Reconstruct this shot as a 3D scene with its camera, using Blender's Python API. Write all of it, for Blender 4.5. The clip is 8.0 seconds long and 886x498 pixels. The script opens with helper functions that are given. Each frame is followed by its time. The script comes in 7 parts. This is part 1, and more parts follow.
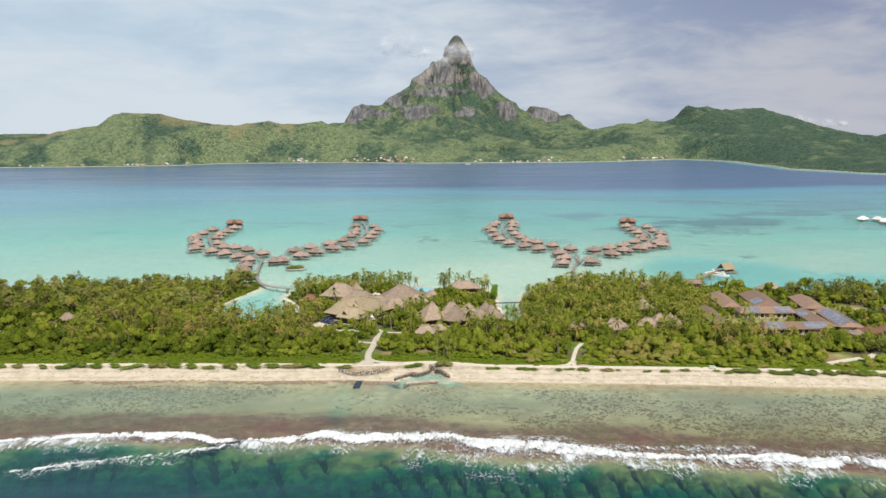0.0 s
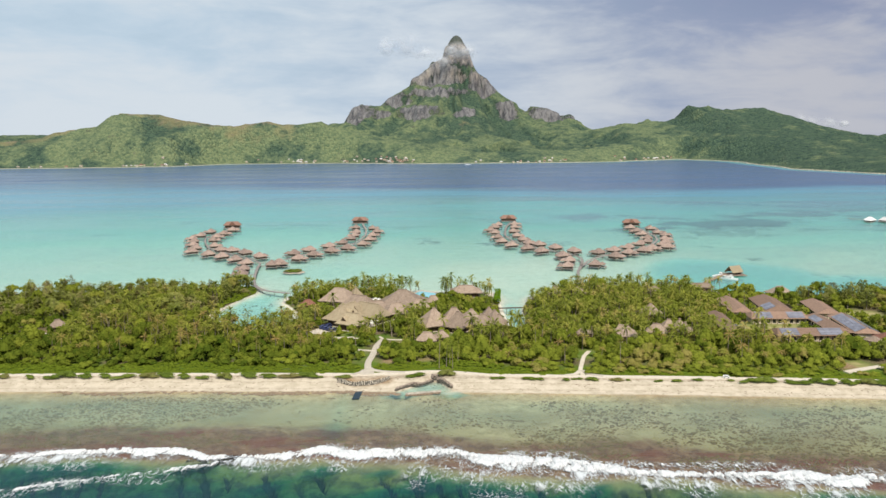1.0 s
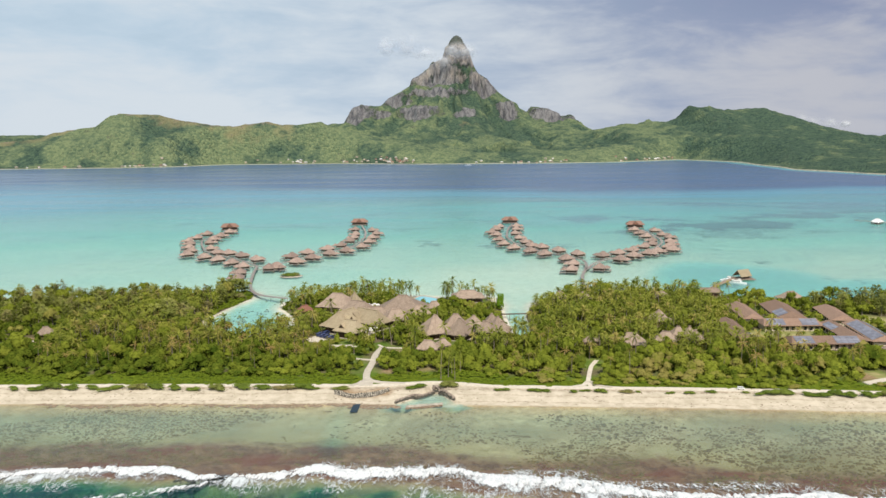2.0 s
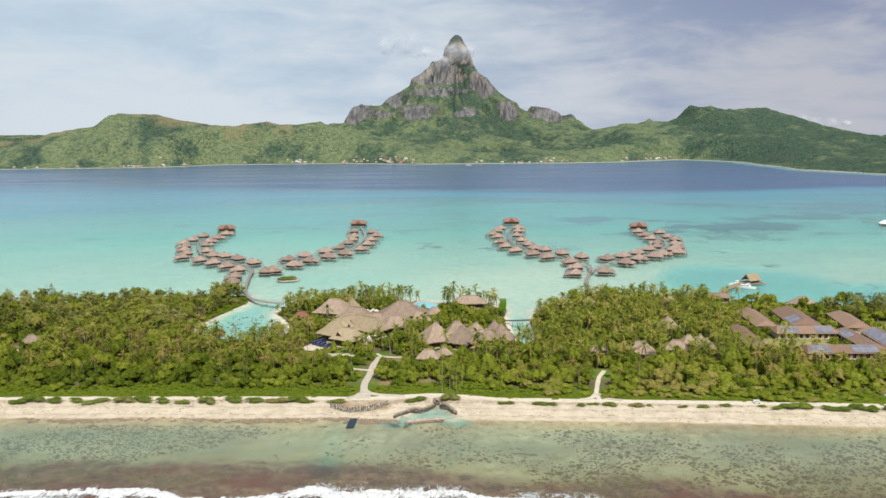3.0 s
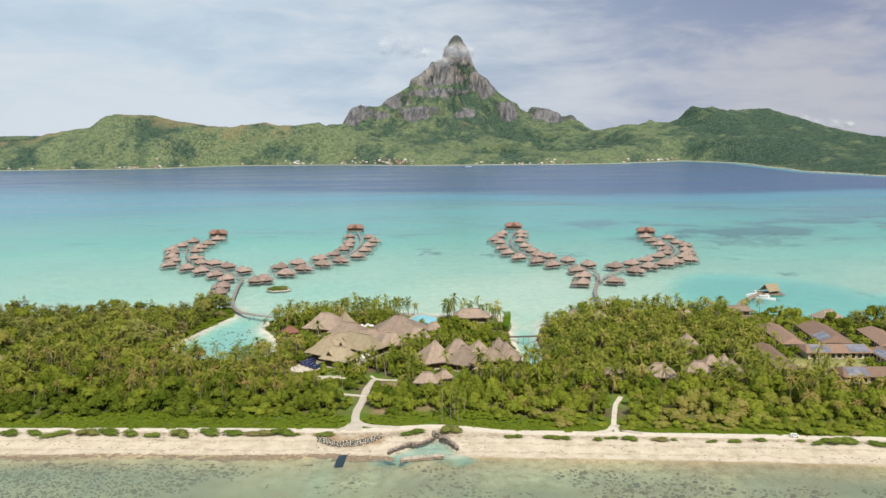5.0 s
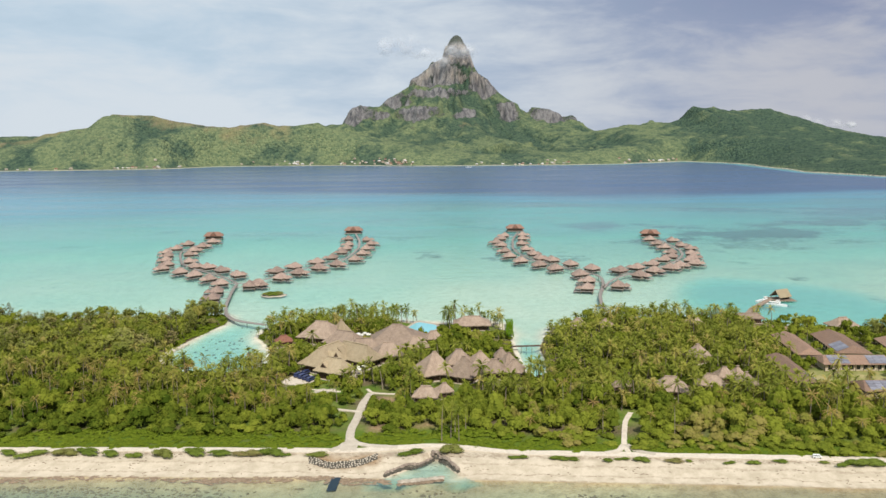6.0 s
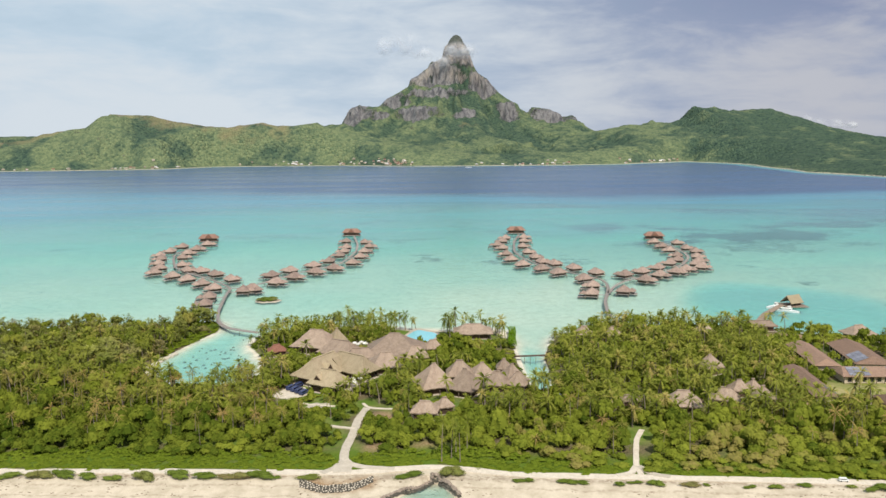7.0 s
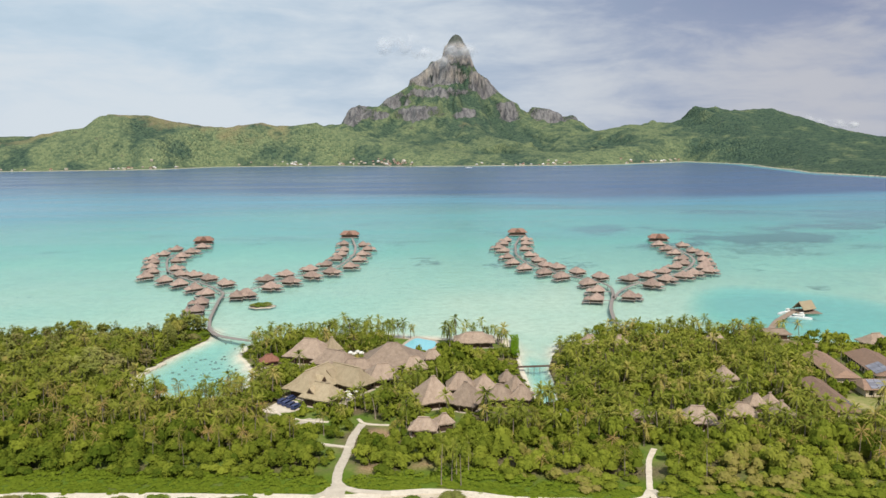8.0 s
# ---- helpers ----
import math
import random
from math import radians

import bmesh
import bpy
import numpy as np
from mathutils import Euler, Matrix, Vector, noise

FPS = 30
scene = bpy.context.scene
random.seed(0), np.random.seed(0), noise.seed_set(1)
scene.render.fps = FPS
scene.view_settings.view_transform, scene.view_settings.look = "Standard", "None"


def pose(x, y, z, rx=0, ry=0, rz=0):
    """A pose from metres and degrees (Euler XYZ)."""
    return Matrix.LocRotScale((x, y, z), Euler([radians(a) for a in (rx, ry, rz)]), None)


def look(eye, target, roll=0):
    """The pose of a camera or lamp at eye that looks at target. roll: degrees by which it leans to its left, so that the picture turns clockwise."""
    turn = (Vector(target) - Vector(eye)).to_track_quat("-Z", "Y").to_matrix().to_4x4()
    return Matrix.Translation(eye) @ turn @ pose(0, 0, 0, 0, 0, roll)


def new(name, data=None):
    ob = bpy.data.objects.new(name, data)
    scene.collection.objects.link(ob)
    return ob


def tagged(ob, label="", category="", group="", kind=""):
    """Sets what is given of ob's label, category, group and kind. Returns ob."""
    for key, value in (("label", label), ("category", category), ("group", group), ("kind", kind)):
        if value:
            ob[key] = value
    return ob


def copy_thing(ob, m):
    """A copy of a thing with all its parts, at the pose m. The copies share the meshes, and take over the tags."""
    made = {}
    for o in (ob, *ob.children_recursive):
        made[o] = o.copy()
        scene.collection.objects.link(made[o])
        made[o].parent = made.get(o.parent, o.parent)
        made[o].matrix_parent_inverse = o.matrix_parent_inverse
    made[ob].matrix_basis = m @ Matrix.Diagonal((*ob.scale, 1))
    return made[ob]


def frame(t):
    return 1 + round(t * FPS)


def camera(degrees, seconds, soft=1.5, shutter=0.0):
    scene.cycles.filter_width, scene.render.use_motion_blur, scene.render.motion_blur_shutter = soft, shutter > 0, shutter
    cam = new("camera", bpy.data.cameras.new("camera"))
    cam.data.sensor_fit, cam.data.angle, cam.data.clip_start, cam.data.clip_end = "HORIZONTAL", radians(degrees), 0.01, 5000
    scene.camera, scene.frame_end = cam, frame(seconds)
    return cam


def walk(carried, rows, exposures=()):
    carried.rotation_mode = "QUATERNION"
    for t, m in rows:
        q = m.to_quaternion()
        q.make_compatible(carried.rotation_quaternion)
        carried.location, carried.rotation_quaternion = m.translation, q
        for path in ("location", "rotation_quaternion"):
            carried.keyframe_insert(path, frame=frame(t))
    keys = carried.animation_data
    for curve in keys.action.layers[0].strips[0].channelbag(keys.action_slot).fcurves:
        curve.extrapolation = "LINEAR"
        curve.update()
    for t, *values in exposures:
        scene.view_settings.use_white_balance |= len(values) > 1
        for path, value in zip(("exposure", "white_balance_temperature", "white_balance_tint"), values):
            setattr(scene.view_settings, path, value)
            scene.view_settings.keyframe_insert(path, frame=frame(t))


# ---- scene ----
cam = camera(60.1, 8.0)
PATH = [
    (0, (-1.462, -16.374, 97.068), (-1.434, -14.395, 96.774), -0.5),
    (0.5, (-1.885, -10.434, 97.11), (-1.856, -8.456, 96.816), -0.5),
    (1, (-2.27, -4.345, 97.173), (-2.242, -2.366, 96.88), -0.6),
    (1.5, (-2.555, 2.062, 97.253), (-2.527, 4.04, 96.961), -0.6),
    (3, (-2.981, 22.622, 97.743), (-2.953, 24.6, 97.45), -0.6),
    (3.5, (-2.962, 29.829, 97.852), (-2.934, 31.807, 97.56), -0.6),
    (4, (-2.907, 37.152, 97.94), (-2.878, 39.13, 97.649), -0.6),
    (4.5, (-2.809, 44.537, 98.019), (-2.78, 46.515, 97.728), -0.6),
    (6, (-2.372, 67.052, 98.479), (-2.343, 69.031, 98.189), -0.6),
    (6.5, (-2.326, 74.71, 98.613), (-2.297, 76.689, 98.323), -0.6),
    (7, (-2.259, 82.379, 98.716), (-2.229, 84.358, 98.426), -0.6),
    (7.5, (-2.121, 90.039, 98.8), (-2.09, 92.017, 98.511), -0.6),
    (8, (-1.911, 97.655, 98.865), (-1.881, 99.634, 98.575), -0.6),
]
walk(cam, [(t, look(eye, target, roll)) for t, eye, target, roll in PATH])
# ---- world, sun ----
SUN_EL, SUN_FROM = radians(52), (0.30, -0.954)       # morning sun from the open sea, a little to the north
sun_data = bpy.data.lights.new("sun", "SUN")
sun_data.energy, sun_data.angle, sun_data.color = 4.6, radians(0.6), (1.0, 0.94, 0.85)
sun_ob = new("sun", sun_data)
sun_ob.matrix_world = look((SUN_FROM[0] * 300, SUN_FROM[1] * 300, 300 * math.tan(SUN_EL)), (0, 0, 0))

world = bpy.data.worlds.new("sky")
scene.world = world
world.use_nodes = True


class Nodes:
    """Short hand for building node trees."""

    def __init__(self, tree):
        self.tree = tree

    def add(self, kind):
        return self.tree.nodes.new(kind)

    def put(self, socket, value):
        if hasattr(value, "links"):
            self.tree.links.new(value, socket)
        elif value is not None:
            socket.default_value = value

    def math(self, op, a, b=0.0, c=None, clamp=False):
        n = self.add("ShaderNodeMath")
        n.operation, n.use_clamp = op, clamp
        self.put(n.inputs[0], a)
        self.put(n.inputs[1], b)
        if c is not None:
            self.put(n.inputs[2], c)
        return n.outputs[0]

    def noise(self, vector, scale, detail=4.0, rough=0.55, warp=0.0):
        n = self.add("ShaderNodeTexNoise")
        self.put(n.inputs["Vector"], vector)
        n.inputs["Scale"].default_value, n.inputs["Detail"].default_value = scale, detail
        n.inputs["Roughness"].default_value, n.inputs["Distortion"].default_value = rough, warp
        return n.outputs["Fac"]

    def span(self, value, lo, hi, a=0.0, b=1.0):
        n = self.add("ShaderNodeMapRange")
        n.interpolation_type = "SMOOTHSTEP"
        self.put(n.inputs[0], value)
        for i, v in enumerate((lo, hi, a, b)):
            n.inputs[i + 1].default_value = v
        return n.outputs[0]

    def mix(self, fac, a, b, blend="MIX"):
        n = self.add("ShaderNodeMix")
        n.data_type, n.blend_type = "RGBA", blend
        self.put(n.inputs[0], fac)
        self.put(n.inputs[6], a if hasattr(a, "links") else (*a, 1))
        self.put(n.inputs[7], b if hasattr(b, "links") else (*b, 1))
        return n.outputs[2]

    def scaled(self, vector, x, y, z):
        n = self.add("ShaderNodeVectorMath")
        n.operation = "MULTIPLY"
        self.put(n.inputs[0], vector)
        n.inputs[1].default_value = (x, y, z)
        return n.outputs[0]

    def attr(self, name):
        n = self.add("ShaderNodeAttribute")
        n.attribute_name = name
        return n.outputs["Fac"]

    def position(self):
        return self.add("ShaderNodeNewGeometry").outputs["Position"]

    def bump(self, height, strength, distance, normal=None):
        n = self.add("ShaderNodeBump")
        n.inputs["Strength"].default_value, n.inputs["Distance"].default_value = strength, distance
        self.put(n.inputs["Height"], height)
        self.put(n.inputs["Normal"], normal)
        return n.outputs[0]


world.node_tree.nodes.clear()
w = Nodes(world.node_tree)
sky = w.add("ShaderNodeTexSky")
sky.sky_type, sky.sun_disc = "NISHITA", False
sky.sun_elevation, sky.sun_rotation = SUN_EL, math.atan2(SUN_FROM[0], SUN_FROM[1])
ways = w.add("ShaderNodeTexCoord").outputs["Generated"]
broad = w.noise(w.scaled(ways, 2.0, 2.0, 7.0), 1.5, 6, 0.58, 0.25)
streak = w.noise(w.scaled(ways, 4.5, 4.5, 17.0), 1.6, 7, 0.6, 0.35)
cover = w.math("ADD", w.math("MULTIPLY", broad, 0.55), w.math("MULTIPLY", streak, 0.45))
split = w.add("ShaderNodeSeparateXYZ")
w.put(split.inputs[0], ways)
low = w.span(split.outputs[2], 0.0, 0.17, 0.10, 0.0)     # cloud thickens towards the horizon
north = w.math("MULTIPLY", w.span(split.outputs[0], 0.0, 0.6), w.span(split.outputs[2], 0.06, 0.24))
cover = w.math("ADD", w.math("ADD", cover, low), w.math("MULTIPLY", north, -0.10))
veil = w.mix(w.span(split.outputs[0], -0.4, 0.45), (0.485, 0.605, 0.715), (0.29, 0.345, 0.48))
veil = w.mix(north, veil, (0.165, 0.19, 0.335))            # the sky opens to the north
bright = w.mix(w.span(split.outputs[0], -0.1, 0.5), (0.62, 0.685, 0.745), (0.47, 0.485, 0.54))
cloud = w.mix(w.span(cover, 0.42, 0.66), veil, bright)
bg_sky, bg_cloud = w.add("ShaderNodeBackground"), w.add("ShaderNodeBackground")
w.put(bg_sky.inputs[0], sky.outputs[0])
bg_sky.inputs[1].default_value = 0.08
w.put(bg_cloud.inputs[0], cloud)
bg_cloud.inputs[1].default_value = 1.06
both = w.add("ShaderNodeMixShader")
w.put(both.inputs[0], w.span(cover, 0.34, 0.5, 0.8, 1.0))
w.put(both.inputs[1], bg_sky.outputs[0])
w.put(both.inputs[2], bg_cloud.outputs[0])
w.put(w.add("ShaderNodeOutputWorld").inputs[0], both.outputs[0])


# ---- materials ----
def fresh(name):
    m = bpy.data.materials.new(name)
    m.use_nodes = True
    m.node_tree.nodes.clear()
    return m, Nodes(m.node_tree)


def finish(n, shader):
    n.put(n.add("ShaderNodeOutputMaterial").inputs[0], shader)


def principled(n, color, rough=0.8, normal=None, metal=0.0, spec=0.3):
    s = n.add("ShaderNodeBsdfPrincipled")
    n.put(s.inputs["Base Color"], color if hasattr(color, "links") else (*color, 1))
    n.put(s.inputs["Roughness"], rough)
    s.inputs["Metallic"].default_value = metal
    s.inputs["Specular IOR Level"].default_value = spec
    n.put(s.inputs["Normal"], normal)
    return s.outputs[0]


def surface(name, dark, light, size=1.0, rough=0.8, relief=0.4, metal=0.0, stretch=(1, 1, 1), spec=0.3, worn=None):
    """A rough everyday surface: two colours mixed at two scales, stains, relief, and a change of tone from piece to piece."""
    m, n = fresh(name)
    at = n.scaled(n.add("ShaderNodeTexCoord").outputs["Object"], *stretch)
    fine, wide = n.noise(at, 4.0 / size, 5, 0.6), n.noise(at, 0.5 / size, 3)
    col = n.mix(n.span(n.math("ADD", n.math("MULTIPLY", fine, 0.6), n.math("MULTIPLY", wide, 0.4)), 0.32, 0.68), dark, light)
    if worn:
        col = n.mix(n.span(n.noise(at, 1.1 / size, 6, 0.65), 0.52, 0.72, 0, 0.8), col, worn)
    rnd = n.add("ShaderNodeObjectInfo").outputs["Random"]
    hsv = n.add("ShaderNodeHueSaturation")
    n.put(hsv.inputs["Value"], n.span(rnd, 0, 1, 0.82, 1.15))
    n.put(hsv.inputs["Color"], col)
    finish(n, principled(n, hsv.outputs[0], rough, n.bump(fine, relief, 0.08 * size), metal, spec))
    return m


THATCH = surface("thatch", (0.215, 0.158, 0.115), (0.385, 0.295, 0.22), 0.7, 0.95, 0.7, stretch=(1, 1, 0.25), worn=(0.28, 0.22, 0.19))
LAGOON_THATCH = surface("lagoon_thatch", (0.22, 0.155, 0.122), (0.40, 0.298, 0.244), 0.7, 0.95, 0.7, stretch=(1, 1, 0.25), worn=(0.27, 0.205, 0.18))
LODGE_THATCH = surface("lodge_thatch", (0.165, 0.092, 0.066), (0.29, 0.175, 0.13), 0.7, 0.95, 0.7, stretch=(1, 1, 0.25), worn=(0.22, 0.14, 0.11))
THATCH_NEW = surface("new_thatch", (0.284, 0.224, 0.136), (0.43, 0.353, 0.232), 0.8, 0.95, 0.7, stretch=(1, 1, 0.25), worn=(0.40, 0.30, 0.21))
SHINGLE = surface("shingle", (0.185, 0.117, 0.080), (0.319, 0.206, 0.143), 0.5, 0.85, 0.6, worn=(0.24, 0.195, 0.17))
RED_ROOF = surface("rust_red_roof", (0.15, 0.065, 0.045), (0.26, 0.12, 0.08), 0.5, 0.85, 0.5)
WOOD = surface("weathered_wood", (0.17, 0.12, 0.085), (0.36, 0.28, 0.21), 0.4, 0.85, 0.5, stretch=(1, 1, 0.2))
DARK_WOOD = surface("dark_wood", (0.05, 0.032, 0.022), (0.12, 0.075, 0.05), 0.4, 0.7, 0.4, stretch=(1, 1, 0.2))
BOARDS = surface("grey_boards", (0.22, 0.19, 0.17), (0.40, 0.36, 0.33), 0.5, 0.85, 0.4, worn=(0.30, 0.25, 0.21))
PLASTER = surface("cream_plaster", (0.55, 0.45, 0.33), (0.72, 0.62, 0.47), 0.8, 0.9, 0.2)
WHITE = surface("white_paint", (0.66, 0.66, 0.64), (0.82, 0.82, 0.80), 0.6, 0.5, 0.1, spec=0.5)
CANVAS = surface("pale_canvas", (0.6, 0.57, 0.5), (0.78, 0.76, 0.7), 0.5, 0.9, 0.2)
BLUE = surface("dark_blue_paint", (0.02, 0.03, 0.085), (0.04, 0.055, 0.14), 0.5, 0.35, 0.1, spec=0.5)
GLASS_DARK = surface("tinted_glass", (0.01, 0.012, 0.015), (0.02, 0.025, 0.03), 1.0, 0.08, 0.0, spec=0.6)
RUBBER = surface("rubber", (0.015, 0.015, 0.015), (0.03, 0.03, 0.03), 0.3, 0.9, 0.2)
SOLAR = surface("solar_cells", (0.18, 0.18, 0.205), (0.26, 0.26, 0.29), 0.4, 0.25, 0.0, spec=0.7)
MAT_DARK = surface("dark_liner", (0.012, 0.03, 0.045), (0.025, 0.05, 0.07), 0.6, 0.5, 0.2)
PALE_COBBLE = surface("pale_cobbles", (0.42, 0.365, 0.28), (0.62, 0.55, 0.44), 0.8, 0.9, 0.4)
WALL_STONE = surface("brown_wall_stone", (0.15, 0.115, 0.088), (0.38, 0.31, 0.245), 0.7, 0.95, 0.6)
PALE_ROOF = surface("pale_roof", (0.55, 0.53, 0.50), (0.72, 0.70, 0.67), 0.5, 0.8, 0.3)
ROCK = surface("dark_rock", (0.045, 0.042, 0.034), (0.12, 0.105, 0.08), 0.5, 0.95, 0.8)
STONE = surface("pale_stone", (0.30, 0.25, 0.19), (0.55, 0.48, 0.38), 0.4, 0.95, 0.6)
BEACHROCK = surface("beachrock", (0.13, 0.09, 0.058), (0.30, 0.225, 0.15), 0.6, 0.9, 0.7)
CORAL = surface("coral", (0.115, 0.077, 0.036), (0.265, 0.18, 0.086), 0.5, 0.95, 0.6)
SAND = surface("path_sand", (0.47, 0.41, 0.32), (0.62, 0.55, 0.445), 1.2, 0.95, 0.4, worn=(0.40, 0.34, 0.25))
BARK = surface("bark", (0.16, 0.125, 0.09), (0.36, 0.30, 0.23), 0.3, 0.95, 0.6, stretch=(1, 1, 0.3))
POOL = surface("pool_tile", (0.15, 0.42, 0.47), (0.22, 0.51, 0.55), 0.8, 0.1, 0.05, spec=0.6)


def leafy(name, deep, bright, dry, dry_share):
    """Leaves: diffuse with light coming through, each one its own tone, each plant its own hue."""
    m, n = fresh(name)
    one = n.add("ShaderNodeNewGeometry").outputs["Random Per Island"]
    tint = n.attr("tint")
    own = n.math("MULTIPLY", n.add("ShaderNodeObjectInfo").outputs["Random"], n.math("LESS_THAN", tint, 0.001))
    plant = n.math("ADD", own, tint)
    col = n.mix(n.math("ADD", n.math("MULTIPLY", plant, 0.65), n.math("MULTIPLY", one, 0.35)), deep, bright)
    col = n.mix(n.math("MULTIPLY", n.span(plant, 1 - dry_share, 1.0), n.span(one, 0.0, 0.8, 0.4, 1.0)), col, dry)
    d, t, s = n.add("ShaderNodeBsdfDiffuse"), n.add("ShaderNodeBsdfTranslucent"), n.add("ShaderNodeMixShader")
    n.put(d.inputs[0], col)
    n.put(t.inputs[0], col)
    s.inputs[0].default_value = 0.34
    n.put(s.inputs[1], d.outputs[0])
    n.put(s.inputs[2], t.outputs[0])
    finish(n, s.outputs[0])
    return m


LEAF = leafy("broad_leaves", (0.060, 0.098, 0.011), (0.315, 0.345, 0.045), (0.33, 0.27, 0.09), 0.08)
CREEPER = leafy("creeper_leaves", (0.12, 0.175, 0.016), (0.235, 0.29, 0.032), (0.24, 0.22, 0.06), 0.1)
FROND = leafy("palm_leaves", (0.108, 0.150, 0.022), (0.395, 0.395, 0.072), (0.46, 0.35, 0.13), 0.18)
DRY_FROND = leafy("dry_palm_leaves", (0.15, 0.148, 0.032), (0.39, 0.33, 0.09), (0.44, 0.29, 0.11), 0.4)
NEEDLE = leafy("needle_leaves", (0.19, 0.215, 0.05), (0.38, 0.385, 0.105), (0.29, 0.24, 0.11), 0.25)
SHORE_LEAF = leafy("shore_leaves", (0.11, 0.16, 0.025), (0.23, 0.29, 0.055), (0.27, 0.22, 0.10), 0.3)
HEDGE = leafy("hedge_leaves", (0.14, 0.25, 0.014), (0.20, 0.33, 0.025), (0.2, 0.25, 0.04), 0.1)


def ground_material():
    m, n = fresh("ground")
    at = n.position()
    fine, mid, wide = n.noise(at, 1.4, 6, 0.65), n.noise(at, 0.25, 5, 0.6), n.noise(at, 0.035, 4)
    sand = n.mix(n.span(mid, 0.35, 0.7), (0.60, 0.52, 0.395), (0.45, 0.385, 0.28))
    sand = n.mix(n.attr("lagoon"), sand, n.mix(n.span(mid, 0.35, 0.7), (0.70, 0.66, 0.54), (0.58, 0.54, 0.43)))
    sand = n.mix(n.span(n.noise(at, 3.5, 3, 0.6), 0.35, 0.75, 0, 0.35), sand, (0.36, 0.30, 0.22))
    up = n.math("ADD", n.attr("shoreward"), n.math("MULTIPLY", n.math("SUBTRACT", n.noise(n.scaled(at, 0.3, 0.3, 0), 0.35, 4, 0.6), 0.5), 5.0))
    for centre, half, strength in ((14.2, 2.6, 0.8), (9.0, 0.7, 0.55), (4.2, 0.5, 0.6), (0.6, 1.2, 0.8)):
        band = n.span(n.math("ABSOLUTE", n.math("SUBTRACT", up, centre)), half * 0.3, half, strength, 0.0)
        band = n.math("MULTIPLY", band, n.span(n.noise(at, 0.7, 5, 0.65), 0.36, 0.6))
        sand = n.mix(n.math("MULTIPLY", band, n.attr("beach")), sand, (0.30, 0.235, 0.165))
    soil = n.mix(n.span(fine, 0.35, 0.7), (0.10, 0.085, 0.045), (0.20, 0.155, 0.09))
    grass = n.mix(n.span(mid, 0.35, 0.7), (0.09, 0.15, 0.02), (0.17, 0.20, 0.05))
    land = n.mix(n.span(wide, 0.42, 0.58), soil, grass)
    lawn = n.mix(n.span(mid, 0.3, 0.75), (0.22, 0.23, 0.075), (0.38, 0.32, 0.15))
    land = n.mix(n.attr("lawn"), land, lawn)
    col = n.mix(n.span(n.math("ADD", n.attr("veg"), n.math("MULTIPLY", n.math("SUBTRACT", mid, 0.5), 0.9)), 0.3, 0.7), sand, land)
    col = n.mix(n.math("MULTIPLY", n.attr("bare"), n.span(mid, 0.3, 0.55, 0.6, 1.0)), col, n.mix(n.span(fine, 0.35, 0.7), (0.24, 0.15, 0.08), (0.38, 0.28, 0.17)))
    meadow = n.mix(n.span(fine, 0.35, 0.7), (0.075, 0.125, 0.01), (0.125, 0.175, 0.02))
    col = n.mix(n.math("MULTIPLY", n.attr("meadow"), n.span(mid, 0.3, 0.5, 0.55, 1.0)), col, meadow)
    rubble = n.mix(n.span(n.math("ADD", n.math("MULTIPLY", fine, 0.5), n.math("MULTIPLY", mid, 0.5)), 0.36, 0.62), (0.30, 0.23, 0.115), (0.52, 0.425, 0.25))
    rubble = n.mix(n.math("MULTIPLY", n.span(n.noise(n.scaled(at, 1.0, 0.6, 0), 0.03, 5, 0.6), 0.42, 0.62), 0.4), rubble, (0.20, 0.145, 0.085))
    col = n.mix(n.span(n.math("ADD", n.attr("reef"), n.math("MULTIPLY", n.math("SUBTRACT", wide, 0.5), 0.8)), 0.15, 0.75), col, rubble)
    turf = n.math("MULTIPLY", n.attr("algae"), n.span(n.math("ADD", n.math("MULTIPLY", fine, 0.45), n.math("MULTIPLY", mid, 0.55)), 0.40, 0.58))
    col = n.mix(turf, col, (0.115, 0.105, 0.05))
    reef = n.mix(n.span(n.math("ADD", n.math("MULTIPLY", fine, 0.5), n.math("MULTIPLY", mid, 0.5)), 0.38, 0.6), (0.31, 0.185, 0.115), (0.15, 0.085, 0.06))
    reef = n.mix(n.math("MULTIPLY", n.span(n.noise(n.scaled(at, 0.6, 1.4, 0), 0.06, 4, 0.6), 0.48, 0.62), 0.75), reef, (0.20, 0.075, 0.055))
    col = n.mix(n.span(n.math("ADD", n.attr("crest"), n.math("MULTIPLY", n.math("SUBTRACT", mid, 0.5), 0.9)), 0.2, 0.8), col, reef)
    slope = n.mix(n.span(mid, 0.38, 0.62), (0.31, 0.24, 0.085), (0.11, 0.09, 0.05))
    col = n.mix(n.math("MULTIPLY", n.attr("outer"), 0.9), col, slope)
    coral = n.mix(n.span(mid, 0.35, 0.7), (0.02, 0.028, 0.032), (0.07, 0.065, 0.05))
    col = n.mix(n.span(n.math("ADD", n.attr("coral"), n.math("MULTIPLY", n.math("SUBTRACT", mid, 0.5), 0.7)), 0.3, 0.7), col, coral)
    finish(n, principled(n, col, 0.95, n.bump(n.math("ADD", fine, mid), 0.5, 0.25), 0, 0.1))
    return m


